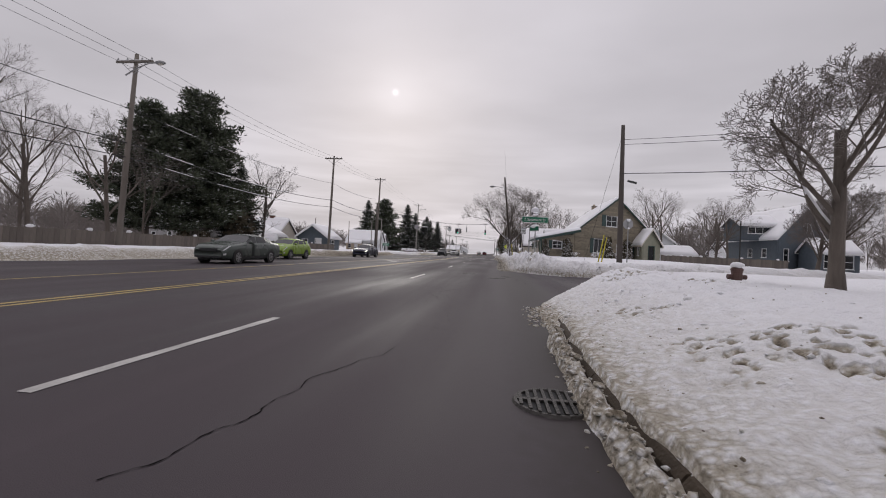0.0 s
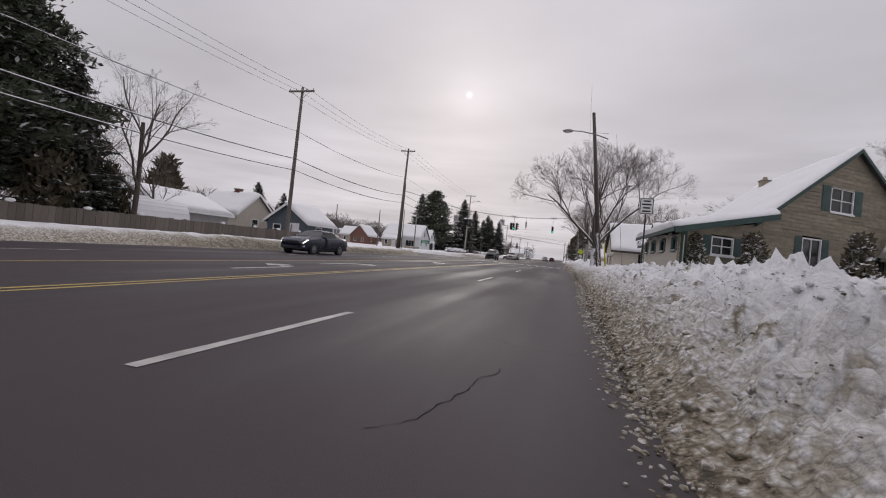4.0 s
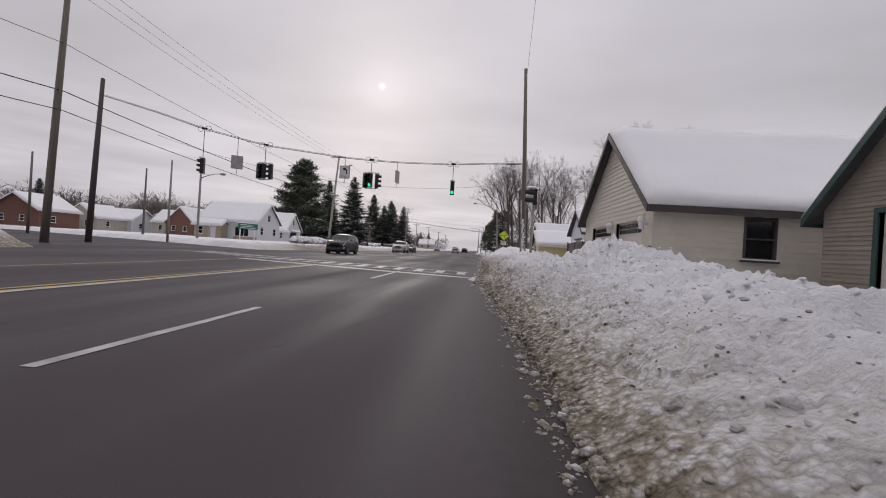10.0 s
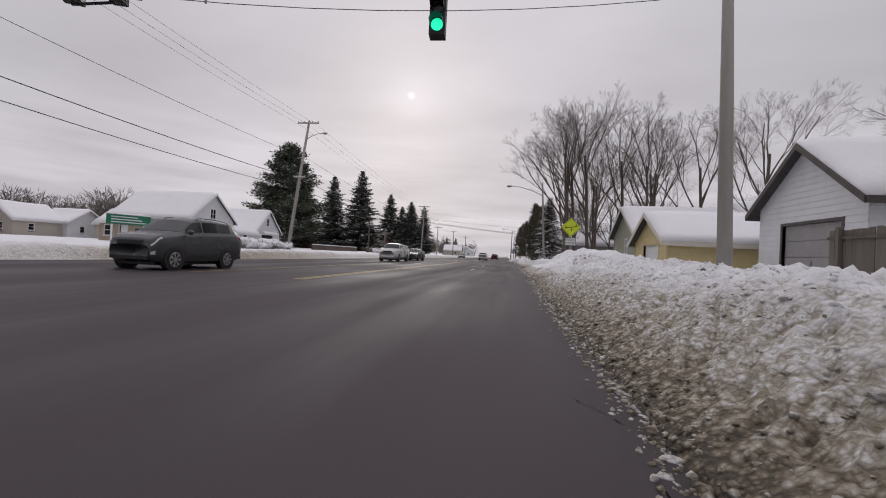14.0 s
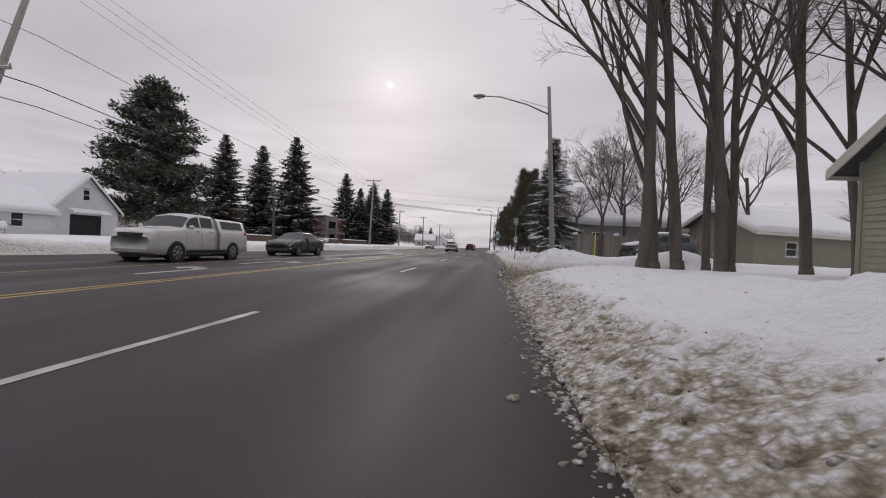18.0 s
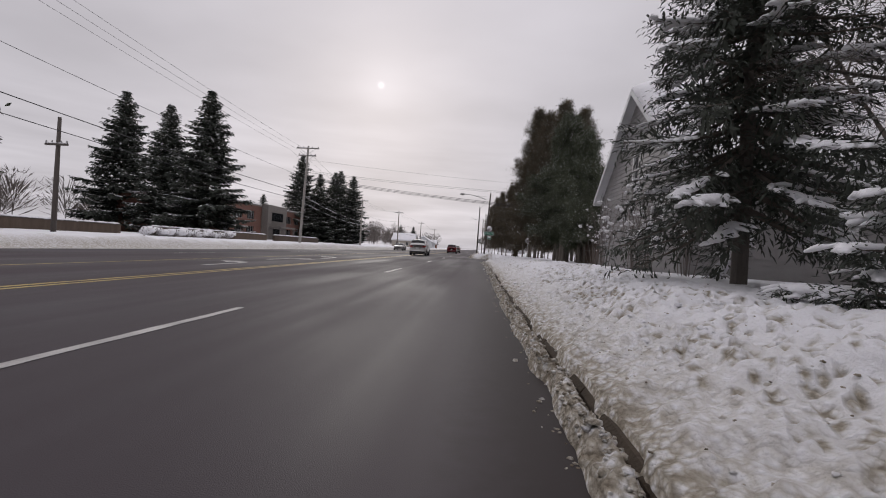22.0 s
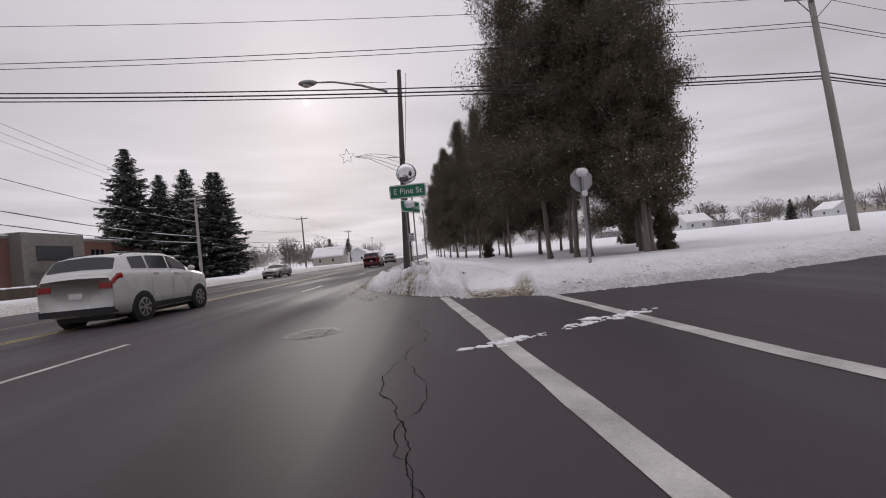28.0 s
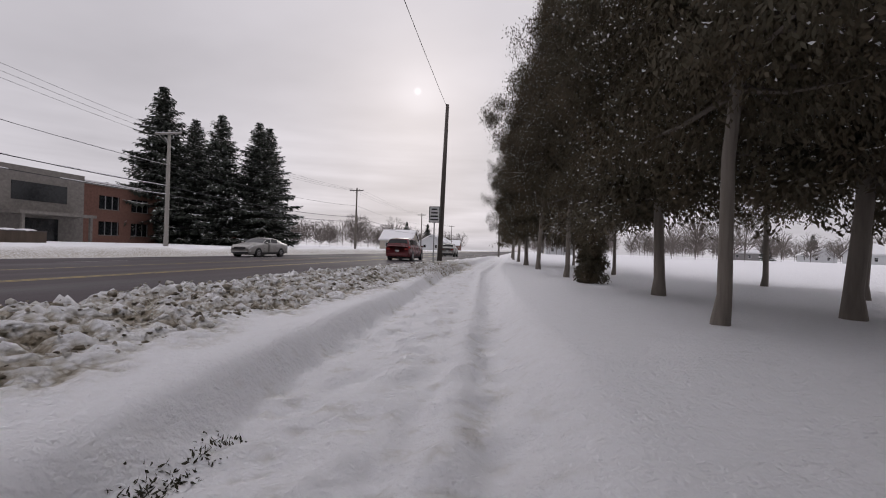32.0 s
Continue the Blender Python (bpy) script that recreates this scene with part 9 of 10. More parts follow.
# green sign on two posts before the white house; its lines cannot be read
gs = thing("notice_sign", (-30, 113.5, 0.4), "green notice sign with pale lines on two posts", "sign", "", 70)
for s in (-1.1, 1.1):
    part("post", Geo().box(s - 0.05, s + 0.05, -0.05, 0.05, -0.3, 2.2), "white", gs)
part("panel", Geo().box(-1.5, 1.5, -0.10, -0.05, 1.55, 2.3), "signgreen", gs)
for k in range(3):
    part("line", Geo().box(-1.2, 1.2 - 0.3 * k, -0.108, -0.10, 1.68 + 0.2 * k, 1.75 + 0.2 * k), "signwhite", gs)
part("snow", Geo().box(-1.5, 1.5, -0.12, -0.03, 2.3, 2.38), "snow", gs)


def snow_hedge(label, p0, p1, h, seed):
    """A low hedge of twigs buried under snow."""
    a, b = Vector((*p0, 0)), Vector((*p1, 0))
    ob = thing("hedge", (a.x, a.y, 0.35), label, "hedge", "", 0)
    L = (b - a).length
    rnd = random.Random(seed)
    white = Geo()
    n = int(L / 0.45)
    for k in range(n):
        p = (b - a) * ((k + rnd.random()) / n)
        s = rnd.uniform(0.35, 0.6)
        blob(white, (p.x + rnd.uniform(-0.4, 0.4), p.y, h * rnd.uniform(0.55, 0.95)), s, s, s * 0.55, k + seed, 8, 5, 0.5)
    rng = np.random.RandomState(seed)
    m = int(L * 130)
    t = rng.rand(m)
    c = np.outer(t, np.array(b - a)) + rng.normal(0, 0.32, (m, 3)) * [1, 1, 0]
    c[:, 2] = rng.uniform(0.0, h * 0.9, m)
    d = rng.normal(0, 0.5, (m, 3)) + [0, 0, 0.8]
    tagged(part("twig_mass", sprays_mesh("twig_mass", c, d, rng.normal(0, 1, (m, 3)), rng.uniform(0.2, 0.45, m), rng.uniform(0.012, 0.03, m), "twig"), None, ob), kind="stuff")
    tagged(part("snow", white, "snow", ob, "lumps of snow lying on the hedge", smooth=True), kind="stuff")


snow_hedge("low hedge heaped with snow beside the road", (-23.0, 112.0), (-24.0, 127.0), 0.95, 3)
snow_hedge("low hedge heaped with snow beside the road", (-26.5, 119.0), (-27.0, 131.0), 1.1, 4)
snow_hedge("low snowy bushes beside a dark wall", (-28.0, 168.0), (-29.0, 182.0), 0.8, 6)

# low dark walls beside the spruces
for y0, y1, x in ((150.5, 171.0, -33.0), (173.0, 195.0, -31.5), (196.5, 214.0, -31.0)):
    lw = thing("low_wall", (x, (y0 + y1) / 2, 0.3), "low dark red-brown wall under a layer of snow", "wall")
    hl = (y1 - y0) / 2
    part("body", Geo().box(-0.15, 0.15, -hl, hl, -0.3, 1.0), "fencebrown", lw)
    part("coping", Geo().box(-0.2, 0.2, -hl, hl, 1.0, 1.08), "browntrim", lw)
    g = Geo()
    for k in range(int(hl * 2 / 1.2)):
        blob(g, (0, -hl + 0.6 + 1.2 * k, 1.1), 0.24, 0.75, 0.12, k, 8, 4)
    tagged(part("snow", g, "snow", lw, "snow lying on the wall", smooth=True), kind="stuff")


def brick_block():
    """A long flat-roofed brick building with two rows of windows."""
    x, y0, y1, top = -45.0, 203.0, 262.0, 7.2
    ob = thing("brick_building", (x, y0, 0.3), "two-storey flat-roofed red brick building with rows of windows", "building")
    L = y1 - y0
    wins = [(3 + 4.2 * k, z0) for k in range(13) for z0 in (1.1, 4.2)]
    wins = [(a, z) for a, z in wins if not 14.5 < a < 25]
    # bands of wall between the window rows
    for z0, z1 in ((-0.3, 1.1), (2.7, 4.2), (5.8, top - 0.3)):
        part("wall_band", Geo().box(-18, 0, 0, L, z0, z1), "brick", ob)
    for z0 in (1.1, 4.2):
        cuts = sorted(a for a, z in wins if z == z0)
        last = 0.0
        for a in cuts + [L + 1.3]:
            part("pier", Geo().box(-18, 0, last, a - 1.3, z0, z0 + 1.6), "brick", ob)
            last = a + 1.3
        for a in cuts:
            w = part("window", Geo().box(-0.3, -0.22, a - 1.3, a + 1.3, z0, z0 + 1.6), "glass", ob)
            for s in (-1.3, -0.43, 0.43, 1.22):
                part("frame", Geo().box(-0.22, -0.14, a + s, a + s + 0.08, z0, z0 + 1.6), "signback", w)
            part("sill", Geo().box(-0.25, 0.06, a - 1.3, a + 1.3, z0 - 0.08, z0), "concrete", w)
    part("parapet", Geo().box(-18.1, 0.1, -0.1, L + 0.1, top - 0.3, top), "concrete", ob)
    part("snow", Geo().box(-18, 0.0, 0, L, top, top + 0.15), "snow", ob)
    en = part("entrance", Geo().box(-2, 1.4, 15.5, 24, -0.3, top + 0.3), "concrete", ob, "grey entrance block")
    part("canopy", Geo().box(1.4, 4.0, 16.2, 23.3, 2.8, 3.1), "concrete", en)
    part("door", Geo().box(1.4, 1.46, 18.0, 21.4, -0.1, 2.5), "glass", en)
    for yy in (16.6, 22.9):
        part("post", Geo().box(3.6, 3.85, yy - 0.12, yy + 0.12, -0.3, 2.8), "concrete", en)
    part("window", Geo().box(1.4, 1.45, 17.2, 22.2, 4.2, 6.0), "glass", en)


brick_block()

# ---- far houses and woods ----
FAR = ((92, 313, "siding_white"), (107, 333, "siding_tan"), (126, 344, "siding_grey"), (148, 365, "siding_white"), (169, 379, "siding_tan"), (191, 372, "siding_white"), (80, 356, "siding_grey"), (115, 372, "siding_white"), (216, 356, "brick"), (154, 322, "siding_white"), (182, 333, "siding_tan"), (-30, 330, "siding_white"), (-34, 300, "siding_tan"), (-33, 365, "siding_white"), (13, 330, "siding_white"), (15, 372, "siding_tan"), (-36, 410, "brick"), (14, 410, "siding_white"), (48, 95, "siding_white"), (44, 120, "siding_tan"), (50, 150, "siding_white"), (46, 48, "siding_grey"))
for k, (hx, hy, wl) in enumerate(FAR):
    house("house", NAMES[wl], (hx, hy), X, Y, 9, 8, 0.3, 3.2, 5.8, "uv"[k % 2], wl, "white", openings=[("f", 1.6, 2.6, 1.3, 2.4, "win"), ("f", 5.6, 6.6, 1.3, 2.4, "win"), ("l", 3.0, 4.0, 1.3, 2.4, "win")], lap=0.5, joined="fblr", seed=90 + k)


def far_wood(label, spots, seed, twig_mat, tall):
    """A distant line of trees: trunks and a haze of twigs, one uncountable mass."""
    rng = np.random.RandomState(seed)
    C, D, U, L, W = [], [], [], [], []
    for x, y, s in spots:
        h = tall * s * rng.uniform(0.7, 1.2)
        r = h * rng.uniform(0.28, 0.42)
        k = 70
        a = rng.uniform(0, 6.283, k)
        e = rng.uniform(0.0, 1.0, k)
        C.append(np.stack([x + np.cos(a) * r * 0.15, y + np.sin(a) * r * 0.15, h * (0.18 + 0.45 * e)], 1))
        D.append(np.stack([np.cos(a) * (0.9 - 0.4 * e), np.sin(a) * (0.9 - 0.4 * e), 0.5 + e], 1) + rng.normal(0, 0.15, (k, 3)))
        U.append(rng.normal(0, 1, (k, 3))); L.append(h * rng.uniform(0.22, 0.45, k)); W.append(np.full(k, 0.010 * h) * rng.uniform(0.5, 1.2, k))
        C.append(np.array([[x, y, 0.0]])); D.append(np.array([[0.02, 0.0, 1.0]])); U.append(np.array([[1.0, 0.3, 0]])); L.append([h * 0.7]); W.append([0.016 * h])
        C.append(np.array([[x, y, 0.0]])); D.append(np.array([[0.02, 0.0, 1.0]])); U.append(np.array([[0.2, 1.0, 0]])); L.append([h * 0.7]); W.append([0.016 * h])
        m = 160
        a = rng.uniform(0, 6.283, m)
        e = rng.uniform(0, 1, m)
        q = r * np.sqrt(np.clip(1 - (2 * e - 1) ** 2, 0.05, 1)) * rng.uniform(0.4, 1, m)
        C.append(np.stack([x + np.cos(a) * q, y + np.sin(a) * q, h * (0.3 + 0.62 * e)], 1))
        D.append(np.stack([np.cos(a), np.sin(a), np.full(m, 0.9)], 1) + rng.normal(0, 0.4, (m, 3)))
        U.append(rng.normal(0, 1, (m, 3))); L.append(h * rng.uniform(0.08, 0.2, m)); W.append(np.full(m, 0.006 * h))
    me = sprays_mesh("far_wood", *(np.concatenate(a) for a in (C, D, U, L, W)), twig_mat)
    tagged(new("far_wood", me), label, "trees", "", "stuff")


wr = random.Random(7)
far_wood("bare grey trees along the far side of the snowy houses", [(-70 - 75 * wr.random(), 150 + 60 * wr.random(), 1) for k in range(120)] + [(-95 - 60 * wr.random(), 95 + 60 * wr.random(), 1.15) for k in range(90)]
         + [(-70 - 50 * wr.random(), 70 + 30 * wr.random(), 0.9) for k in range(26)] + [(-48 - 40 * wr.random(), 20 + 40 * wr.random(), 0.9) for k in range(30)], 3, "twig", 9)
far_wood("bare trees far along both sides of the road", [(-30 - 40 * wr.random(), 290 + 200 * wr.random(), 1) for k in range(60)] + [(8 + 40 * wr.random(), 270 + 220 * wr.random(), 1) for k in range(70)]
         + [(-60 - 90 * wr.random(), 270 + 120 * wr.random(), 1) for k in range(50)], 4, "twig", 10)
far_wood("bare trees on the far side of a snowy field", [(60 + 230 * wr.random(), 320 + 110 * wr.random(), 1) for k in range(170)] + [(40 + 60 * wr.random(), 60 + 130 * wr.random(), 1) for k in range(70)], 5, "twig", 10)
for x, y, s in ((154, 380, 0.5), (130, 370, 0.42), (205, 385, 0.55), (96, 365, 0.45), (118, 376, 0.5), (172, 360, 0.45), (236, 352, 0.5), (20, 340, 0.5), (-40, 350, 0.5), (-38, 380, 0.55), (18, 390, 0.55), (-75, 275, 0.7), (-88, 268, 0.6), (-80, 110, 0.4), (-90, 140, 0.45), (-100, 135, 0.5), (58, 120, 0.5), (52, 100, 0.45)):
    again(spr, x, y, 0.3, x * 7, s)

# ---- vehicles ----
PAINT = {}


def paint(name, base):
    if name not in PAINT:
        M[name] = mat(name, base, 0.26, 0.12, 1.3, 0.01, 30, tint2=tuple(c * 0.9 + 0.012 for c in base))
        PAINT[name] = M[name]
    return name


M["carglass"] = mat("tinted_car_glass", (0.012, 0.014, 0.016), 0.06, 0.3, bump=0)
M["lamp_clear"] = mat("headlamp_lens", (0.62, 0.63, 0.64), 0.12, 0.1, bump=0)
M["lamp_lit"] = glow_material("lit_headlamp", (1.0, 0.93, 0.8), 3.0)
M["lamp_red"] = mat("tail_lamp_lens", (0.30, 0.015, 0.012), 0.2, 0.1, bump=0)
M["plastic"] = mat("dark_car_plastic", (0.025, 0.025, 0.027), 0.6, 0.2, bump=0.05)

# side outlines, in parts of the length and of the height: roof line from nose to tail, belt line, then the side windows
SHAPES = {
    "sedan": dict(L=4.8, W=1.80, H=1.44, top=((0, .44), (.012, .52), (.06, .60), (.27, .685), (.31, .715), (.44, .955), (.52, .995), (.62, 1.0), (.71, .965), (.845, .755), (.87, .735), (.97, .715), (.99, .69), (1, .63)), belt=((0, .42), (.06, .57), (.28, .65), (.86, .69), (.97, .67), (1, .58)), wins=((.345, .515), (.53, .705)), front=(.315, .435), back=(.725, .835)),
    "hatch": dict(L=4.1, W=1.72, H=1.47, top=((0, .42), (.012, .51), (.06, .61), (.21, .70), (.25, .73), (.40, .955), (.50, 1.0), (.70, .99), (.88, .93), (.955, .74), (.985, .68), (1, .62)), belt=((0, .40), (.06, .57), (.22, .66), (.90, .72), (1, .57)), wins=((.30, .50), (.515, .70), (.715, .80)), front=(.25, .39), back=(.885, .95)),
    "suv": dict(L=4.2, W=1.85, H=1.76, top=((0, .44), (.012, .55), (.06, .62), (.22, .685), (.26, .71), (.38, .945), (.47, .995), (.66, 1.0), (.88, .965), (.915, .945), (.965, .76), (.988, .71), (1, .66)), belt=((0, .42), (.06, .59), (.25, .655), (.90, .72), (.97, .70), (1, .61)), wins=((.30, .485), (.50, .69), (.705, .84)), front=(.265, .375), back=(.918, .962)),
    "van": dict(L=5.08, W=1.98, H=1.78, top=((0, .38), (.012, .49), (.05, .56), (.16, .625), (.19, .65), (.34, .945), (.43, .99), (.65, 1.0), (.91, .975), (.945, .95), (.975, .76), (.992, .67), (1, .62)), belt=((0, .36), (.05, .53), (.18, .60), (.93, .655), (.98, .63), (1, .57)), wins=((.245, .43), (.445, .65), (.665, .87)), front=(.195, .335), back=(.948, .974)),
    "pickup": dict(L=5.4, W=1.88, H=1.80, top=((0, .48), (.010, .58), (.05, .635), (.22, .67), (.25, .69), (.335, .945), (.40, .995), (.56, .99), (.60, .965), (.63, .95), (.965, .93), (.985, .68), (1, .64)), belt=((0, .46), (.05, .61), (.24, .655), (.97, .665), (1, .61)), wins=((.285, .415), (.43, .555), (.66, .93)), front=(.255, .33), back=(.968, .983)),
}


def vehicle(shape, colour, label, x, y, heading, z=0.0, snowy=False, lit=False, category="car"):
    """A car with a lofted body; its front points along +x of its own axes."""
    S = SHAPES[shape]
    L, W, H = S["L"], S["W"], S["H"]
    ob = thing({"van": "minivan", "pickup": "pickup_truck", "suv": "suv"}.get(shape, "car"), (x, y, z), label, category, "", heading)
    tall = shape in ("suv", "van", "pickup")
    rw = 0.345 if tall else 0.315
    axles = (L * (0.5 - 0.185), L * (0.5 - 0.785))
    tu, tv = zip(*S["top"])
    bu, bv = zip(*S["belt"])

    def rim(u):
        """Half a cross-section at u, from the underside over the flank to the middle of the roof."""
        top, belt = H * float(np.interp(u, tu, tv)), H * float(np.interp(u, bu, bv))
        belt = min(belt, top - 0.01)
        w = W / 2 * float(np.interp(u, (0, .02, .07, .16, .85, .95, .985, 1), (.74, .86, .95, 1, 1, .985, .96, .92)))
        g = min(1.0, max(0.0, (top - belt) / (H * 0.28)))
        low = H * float(np.interp(u, (0, .05, .12, .88, .96, 1), (.20, .145, .13, .13, .17, .22)))
        edge = 0.90 + (0.745 - 0.90) * g
        return [(0, low), (w * .78, low), (w * .955, low + .05), (w * .99, low + (belt - low) * .35), (w, low + (belt - low) * .68), (w * .985, belt - .05), (w * .945, belt), (w * (.93 + (edge - .93) * .12), belt + (top - belt) * .10),
                (w * (edge + .02), belt + (top - belt) * .86), (w * (edge - .07), top - .012 - .02 * g), (w * edge * .55, top + .004), (0, top + .012 + .012 * g)]

    def at(u, k, s):
        """A point on the skin: k runs along the half section, s is the side."""
        c = rim(u)
        i = min(int(k), len(c) - 2)
        yy, zz = (c[i][j] + (c[i + 1][j] - c[i][j]) * (k - i) for j in (0, 1))
        return Vector((L * (0.5 - u), s * yy, zz))

    us = sorted(set([0, .006, .012, .025, .045, .07, .1, .14, .18, .215, .25, .98, .99, 1.0] + [round(t, 3) for t in tu] + [.28 + .04 * k for k in range(18)]))
    n = 23
    g = Geo()
    for u in us:
        for k in range(n):
            g.v.append(tuple(at(u, k if k < 12 else 22 - k, 1 if k < 12 else -1)))
    for i in range(len(us) - 1):
        for k in range(n - 1):
            g.f.append((i * n + k, i * n + k + 1, (i + 1) * n + k + 1, (i + 1) * n + k))
    g.f.append(tuple(range(n - 1)))
    g.f.append(tuple(reversed([(len(us) - 1) * n + k for k in range(n - 1)])))
    body = part("body", g, colour, ob, smooth=True)

    def skin(name, material, u0, u1, k0, k1, s, lift=0.005, nu=6, nk=5, parent=None):
        """A panel that follows the body a little proud of it; k beyond 11 runs over to the other side."""
        q = Geo()
        grid = []
        for i in range(nu + 1):
            row = []
            for j in range(nk + 1):
                u, k = u0 + (u1 - u0) * i / nu, k0 + (k1 - k0) * j / nk
                one = lambda uu, kk: at(uu, kk if kk <= 11 else 22 - kk, s if kk <= 11 else -s)
                du, dk = one(u + .004, k) - one(u - .004, k), one(u, k + .05) - one(u, k - .05)
                nrm = du.cross(dk) * (1 if s < 0 else -1)
                nrm = nrm.normalized() if nrm.length > 1e-9 else Vector((0, 0, 1))
                p = one(u, k)
                if nrm.dot(p - Vector((p.x * .8, 0, H * .35))) < 0:
                    nrm = -nrm
                row.append(p + nrm * lift)
            grid.append(row)
        for i in range(nu):
            for j in range(nk):
                q.quad(grid[i][j], grid[i + 1][j], grid[i + 1][j + 1], grid[i][j + 1])
        return part(name, q, material, parent or body, smooth=True)

    for s in (-1, 1):
        for u0, u1 in S["wins"]:
            skin("side_window", "carglass", u0, u1, 7.08, 7.93, s, 0.006)
        f0 = S["wins"][0][0]
        px_, pz = L * (0.5 - f0 - .005), H * float(np.interp(f0, bu, bv)) + .09
        mg = Geo()
        blob(mg, (px_, s * (W / 2 + .09), pz), .07, .11, .085, 3, 10, 7, 0.1)
        part("mirror", mg, colour, ob, smooth=True)
        for u0, u1 in S["wins"][:2]:
            uh = u1 - .035
            part("door_handle", Geo().tube([at(uh - .022, 5.1, s) + Vector((0, s * .02, 0)), at(uh + .018, 5.1, s) + Vector((0, s * .02, 0))], .016, 6), colour, body)
        for u in [S["wins"][0][0] - .015] + [b_ + .007 for _, b_ in S["wins"][:2]]:
            skin("door_gap", "plastic", u - .0012, u + .0012, 2.4, 6.9, s, 0.003, 1, 6)
        skin("sill", "plastic", .27, .70, 1.6, 2.5, s, 0.006, 4, 2)
        skin("headlight", "lamp_lit" if lit else "lamp_clear", .010, .075, 5.05, 5.95, s, 0.008, 4, 3)
        skin("fog_lamp", "lamp_clear", .008, .03, 3.0, 3.6, s, 0.008, 2, 2)
        tail = skin("tail_light", "lamp_red", .935 if tall else .955, .999, 5.0 if not tall else 4.7, 5.9, s, 0.008, 4, 3)
        hw = at(1.0, 5, 1).y
        part("rear_lens", Geo().box(-L / 2 - .012, -L / 2 + .03, min(s * (hw - .30), s * (hw - .01)), max(s * (hw - .30), s * (hw - .01)), at(1.0, 5, 1).z - .12, at(1.0, 5, 1).z + .02), "lamp_red", tail)
    skin("windscreen", "carglass", *S["front"], 8.25, 13.75, 1, 0.006, 5, 10)
    skin("rear_window", "carglass", *S["back"], 8.4, 13.6, 1, 0.006, 4, 10)
    zf = H * S["top"][1][1]
    part("grille", Geo().box(L / 2 - .07, L / 2 + .006, -W * .24, W * .24, zf - .17, zf - .05), "plastic", ob)
    part("front_bumper", Geo().box(L / 2 - .12, L / 2 + .012, -W * .36, W * .36, H * .19, H * .25), "plastic" if shape != "pickup" else "rim", ob)
    rb = Geo().box(-L / 2 - .035, -L / 2 + .14, -W * .45, W * .45, H * .19, H * .27)
    part("rear_bumper", rb, "plastic" if shape == "suv" else ("rim" if shape == "pickup" else colour), ob)
    part("number_plate", Geo().box(-L / 2 - .012, -L / 2 + .03, -.15, .15, H * .40, H * .40 + .13), "signwhite", ob, "blank pale number plate")
    for ax in axles:
        for s in (-1, 1):
            u = 0.5 - ax / L
            half_w = at(u, 4, 1).y
            c = Vector((ax, s * (half_w - .085), rw))
            arch = Geo().tube([(ax, s * (half_w - .2), rw + .01), (ax, s * (half_w + .004), rw + .01)], rw + .055, 26)
            part("wheel_arch", arch, "plastic" if tall else "black", ob)
            tyre = part("tyre", Geo().tube([c - Vector((0, s * .10, 0)), c + Vector((0, s * .07, 0)), c + Vector((0, s * .10, 0)), c + Vector((0, s * .102, 0))], [rw, rw, rw * .95, rw * .7], 26), "rubber", ob)
            part("rim", Geo().tube([c + Vector((0, s * .098, 0)), c + Vector((0, s * .108, 0))], [rw * .70, rw * .66], 22), "rim", tyre)
            hubs = Geo()
            for k in range(7):
                a = 6.283 * k / 7
                d = Vector((math.cos(a), 0, math.sin(a)))
                e2 = Vector((-math.sin(a), 0, math.cos(a))) * .022
                p0, p1 = c + Vector((0, s * .110, 0)) + d * rw * .20, c + Vector((0, s * .110, 0)) + d * rw * .60
                hubs.prism([p0 - e2 * .6, p0 + e2 * .6, p1 + e2 * 2.2, p1 - e2 * 2.2], (0, s * .003, 0))
            part("rim_opening", hubs, "black", tyre)
    part("underside", Geo().box(-L / 2 + .3, L / 2 - .3, -W / 2 + .28, W / 2 - .28, .16, H * .2), "black", ob)
    if shape in ("suv", "van"):
        for s in (-1, 1):
            rl = [at(u, 9.0, s) + Vector((0, 0, hgt)) for u, hgt in ((.46, .01), (.50, .055), (.66, .06), (.82, .05), (.86, .01))]
            part("roof_rail", Geo().tube(rl, .016, 6), "plastic", ob)
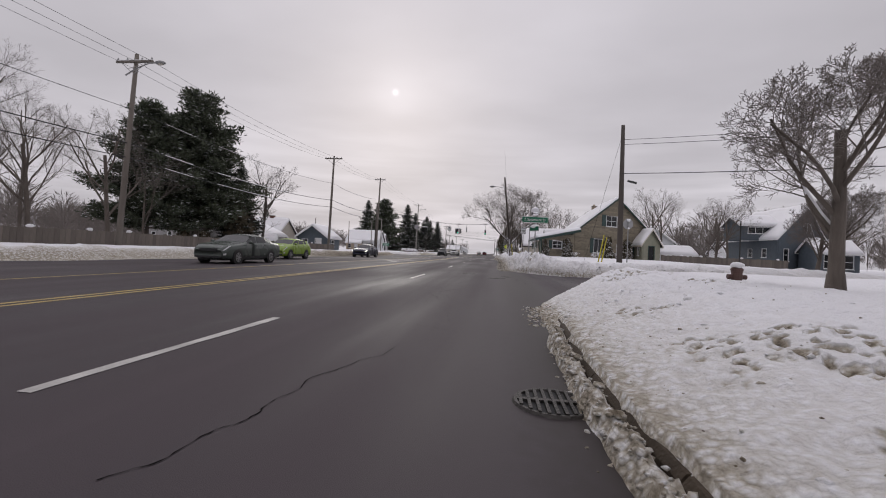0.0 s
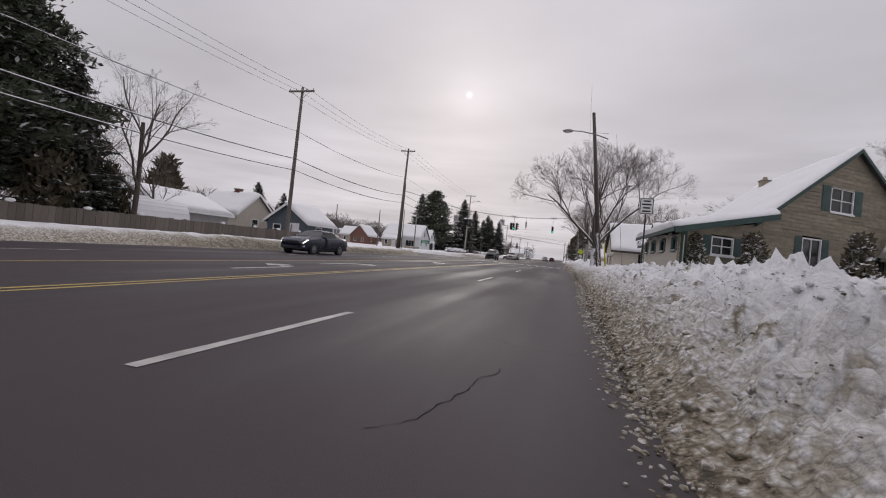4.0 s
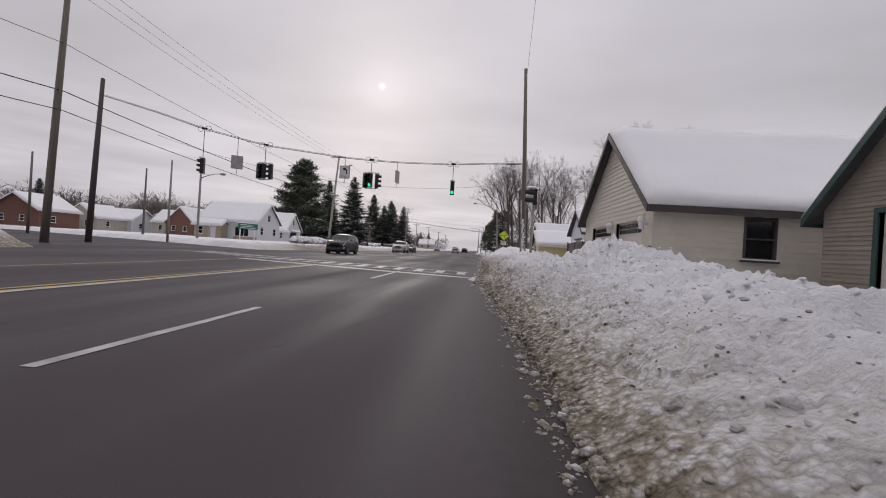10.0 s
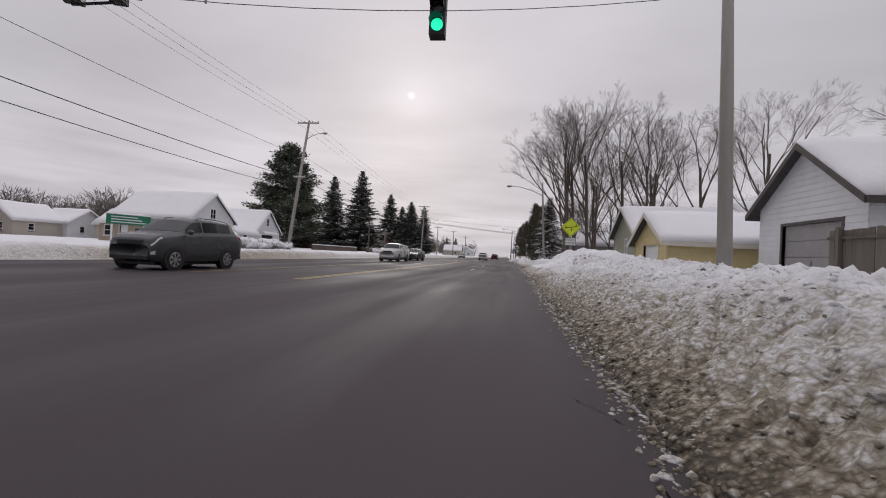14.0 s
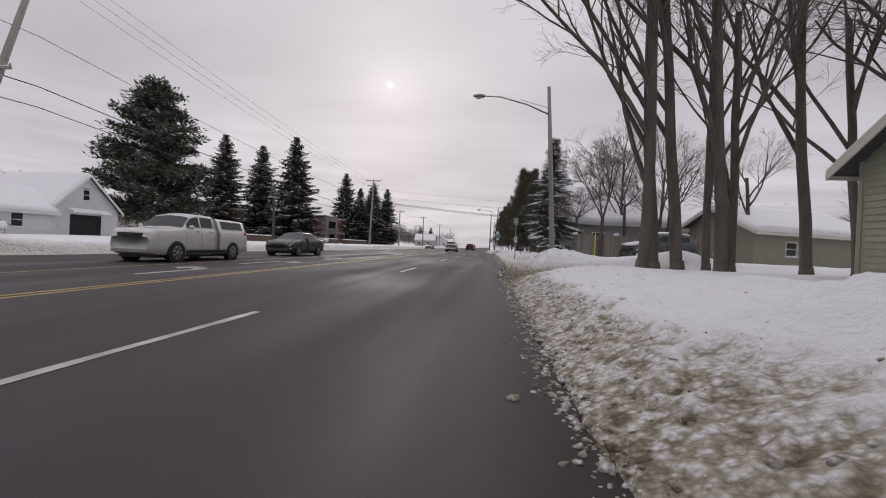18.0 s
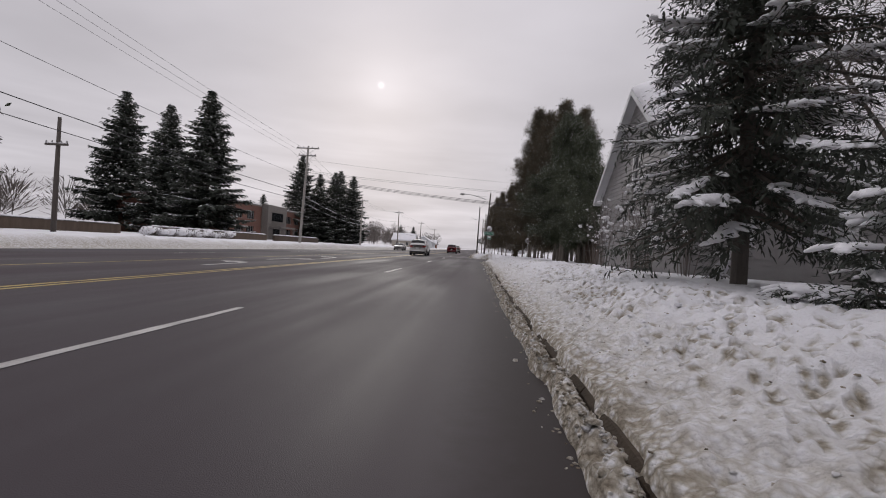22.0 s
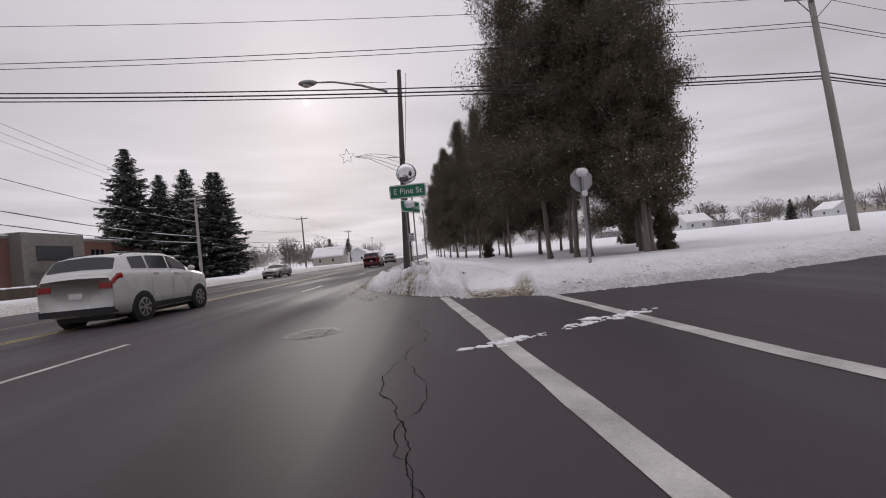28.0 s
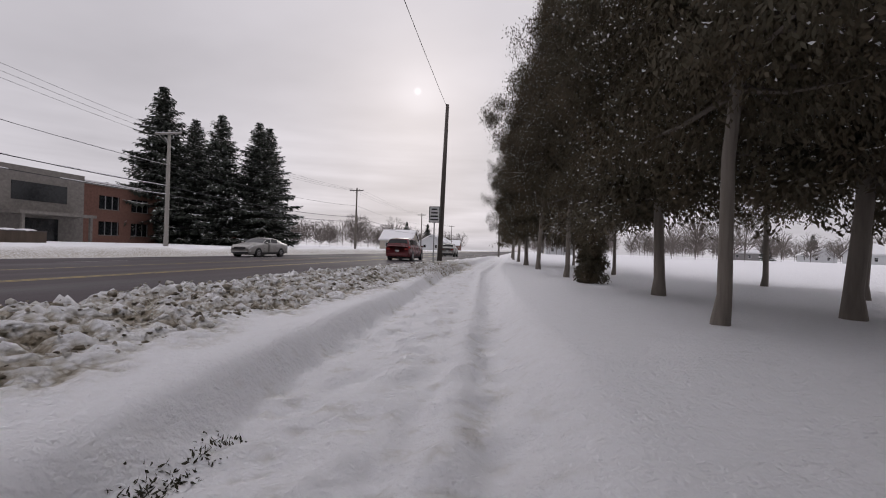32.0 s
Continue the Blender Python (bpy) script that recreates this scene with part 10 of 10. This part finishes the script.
    if shape == "pickup":
        for s in (-1, 1):
            skin("cap_gap", "plastic", .612, .618, 2.4, 8.9, s, 0.004, 1, 8)
            skin("cap_rim", "plastic", .63, .965, 6.75, 6.85, s, 0.004, 4, 1)
    if snowy:
        g = Geo()
        for k in range(10):
            blob(g, tuple(at(.45 + .045 * k, 11, 1)), .32, W * .36, .12, k, 9, 5)
        for k in range(5):
            blob(g, tuple(at(.05 + .04 * k, 11, 1)), .3, W * .42, .09, k + 20, 9, 5)
        tagged(part("snow", g, "snow", ob, "blanket of snow on roof and bonnet", smooth=True), kind="stuff")
    return ob


paint("paint_greygreen", (0.07, 0.085, 0.075)); paint("paint_green", (0.24, 0.36, 0.05)); paint("paint_navy", (0.02, 0.025, 0.05)); paint("paint_grey", (0.055, 0.057, 0.06)); paint("paint_red", (0.11, 0.012, 0.016))
paint("paint_white", (0.62, 0.62, 0.60)); paint("paint_dark", (0.045, 0.055, 0.047)); paint("paint_silver", (0.36, 0.35, 0.33))
vehicle("sedan", "paint_greygreen", "dark grey-green sedan in the far lane", -13.2, 20.9, -90)
vehicle("hatch", "paint_green", "bright green hatchback in the far lane", -15.5, 30.4, -90)
vehicle("sedan", "paint_navy", "dark navy sedan with lit headlights in the far lane", -15.2, 48.2, -90, lit=True)
vehicle("suv", "paint_grey", "dark grey SUV in the far lane", -12.4, 98.6, -90)
vehicle("van", "paint_red", "dark red minivan ahead in the inner lane", -5.2, 222.0, 90, category="minivan")
vehicle("pickup", "paint_white", "white pickup truck with a cap over its bed", -12.2, 126.3, -90, category="truck")
vehicle("sedan", "paint_dark", "dark olive sedan in the far lane", -12.4, 136.2, -90)
vehicle("sedan", "paint_silver", "silver sedan in the far lane", -15.3, 142.8, -90)
vehicle("suv", "paint_white", "white compact SUV in the inner lane", -6.55, 182.2, 90)
vehicle("sedan", "paint_silver", "silver sedan in the far lane", -15.3, 217.2, -90)
vehicle("suv", "paint_silver", "pale SUV in the inner lane", -5.4, 246.0, 90)
vehicle("suv", "paint_grey", "dark parked SUV buried under snow in a driveway", 9.6, 136.6, 200, 0.42, snowy=True)
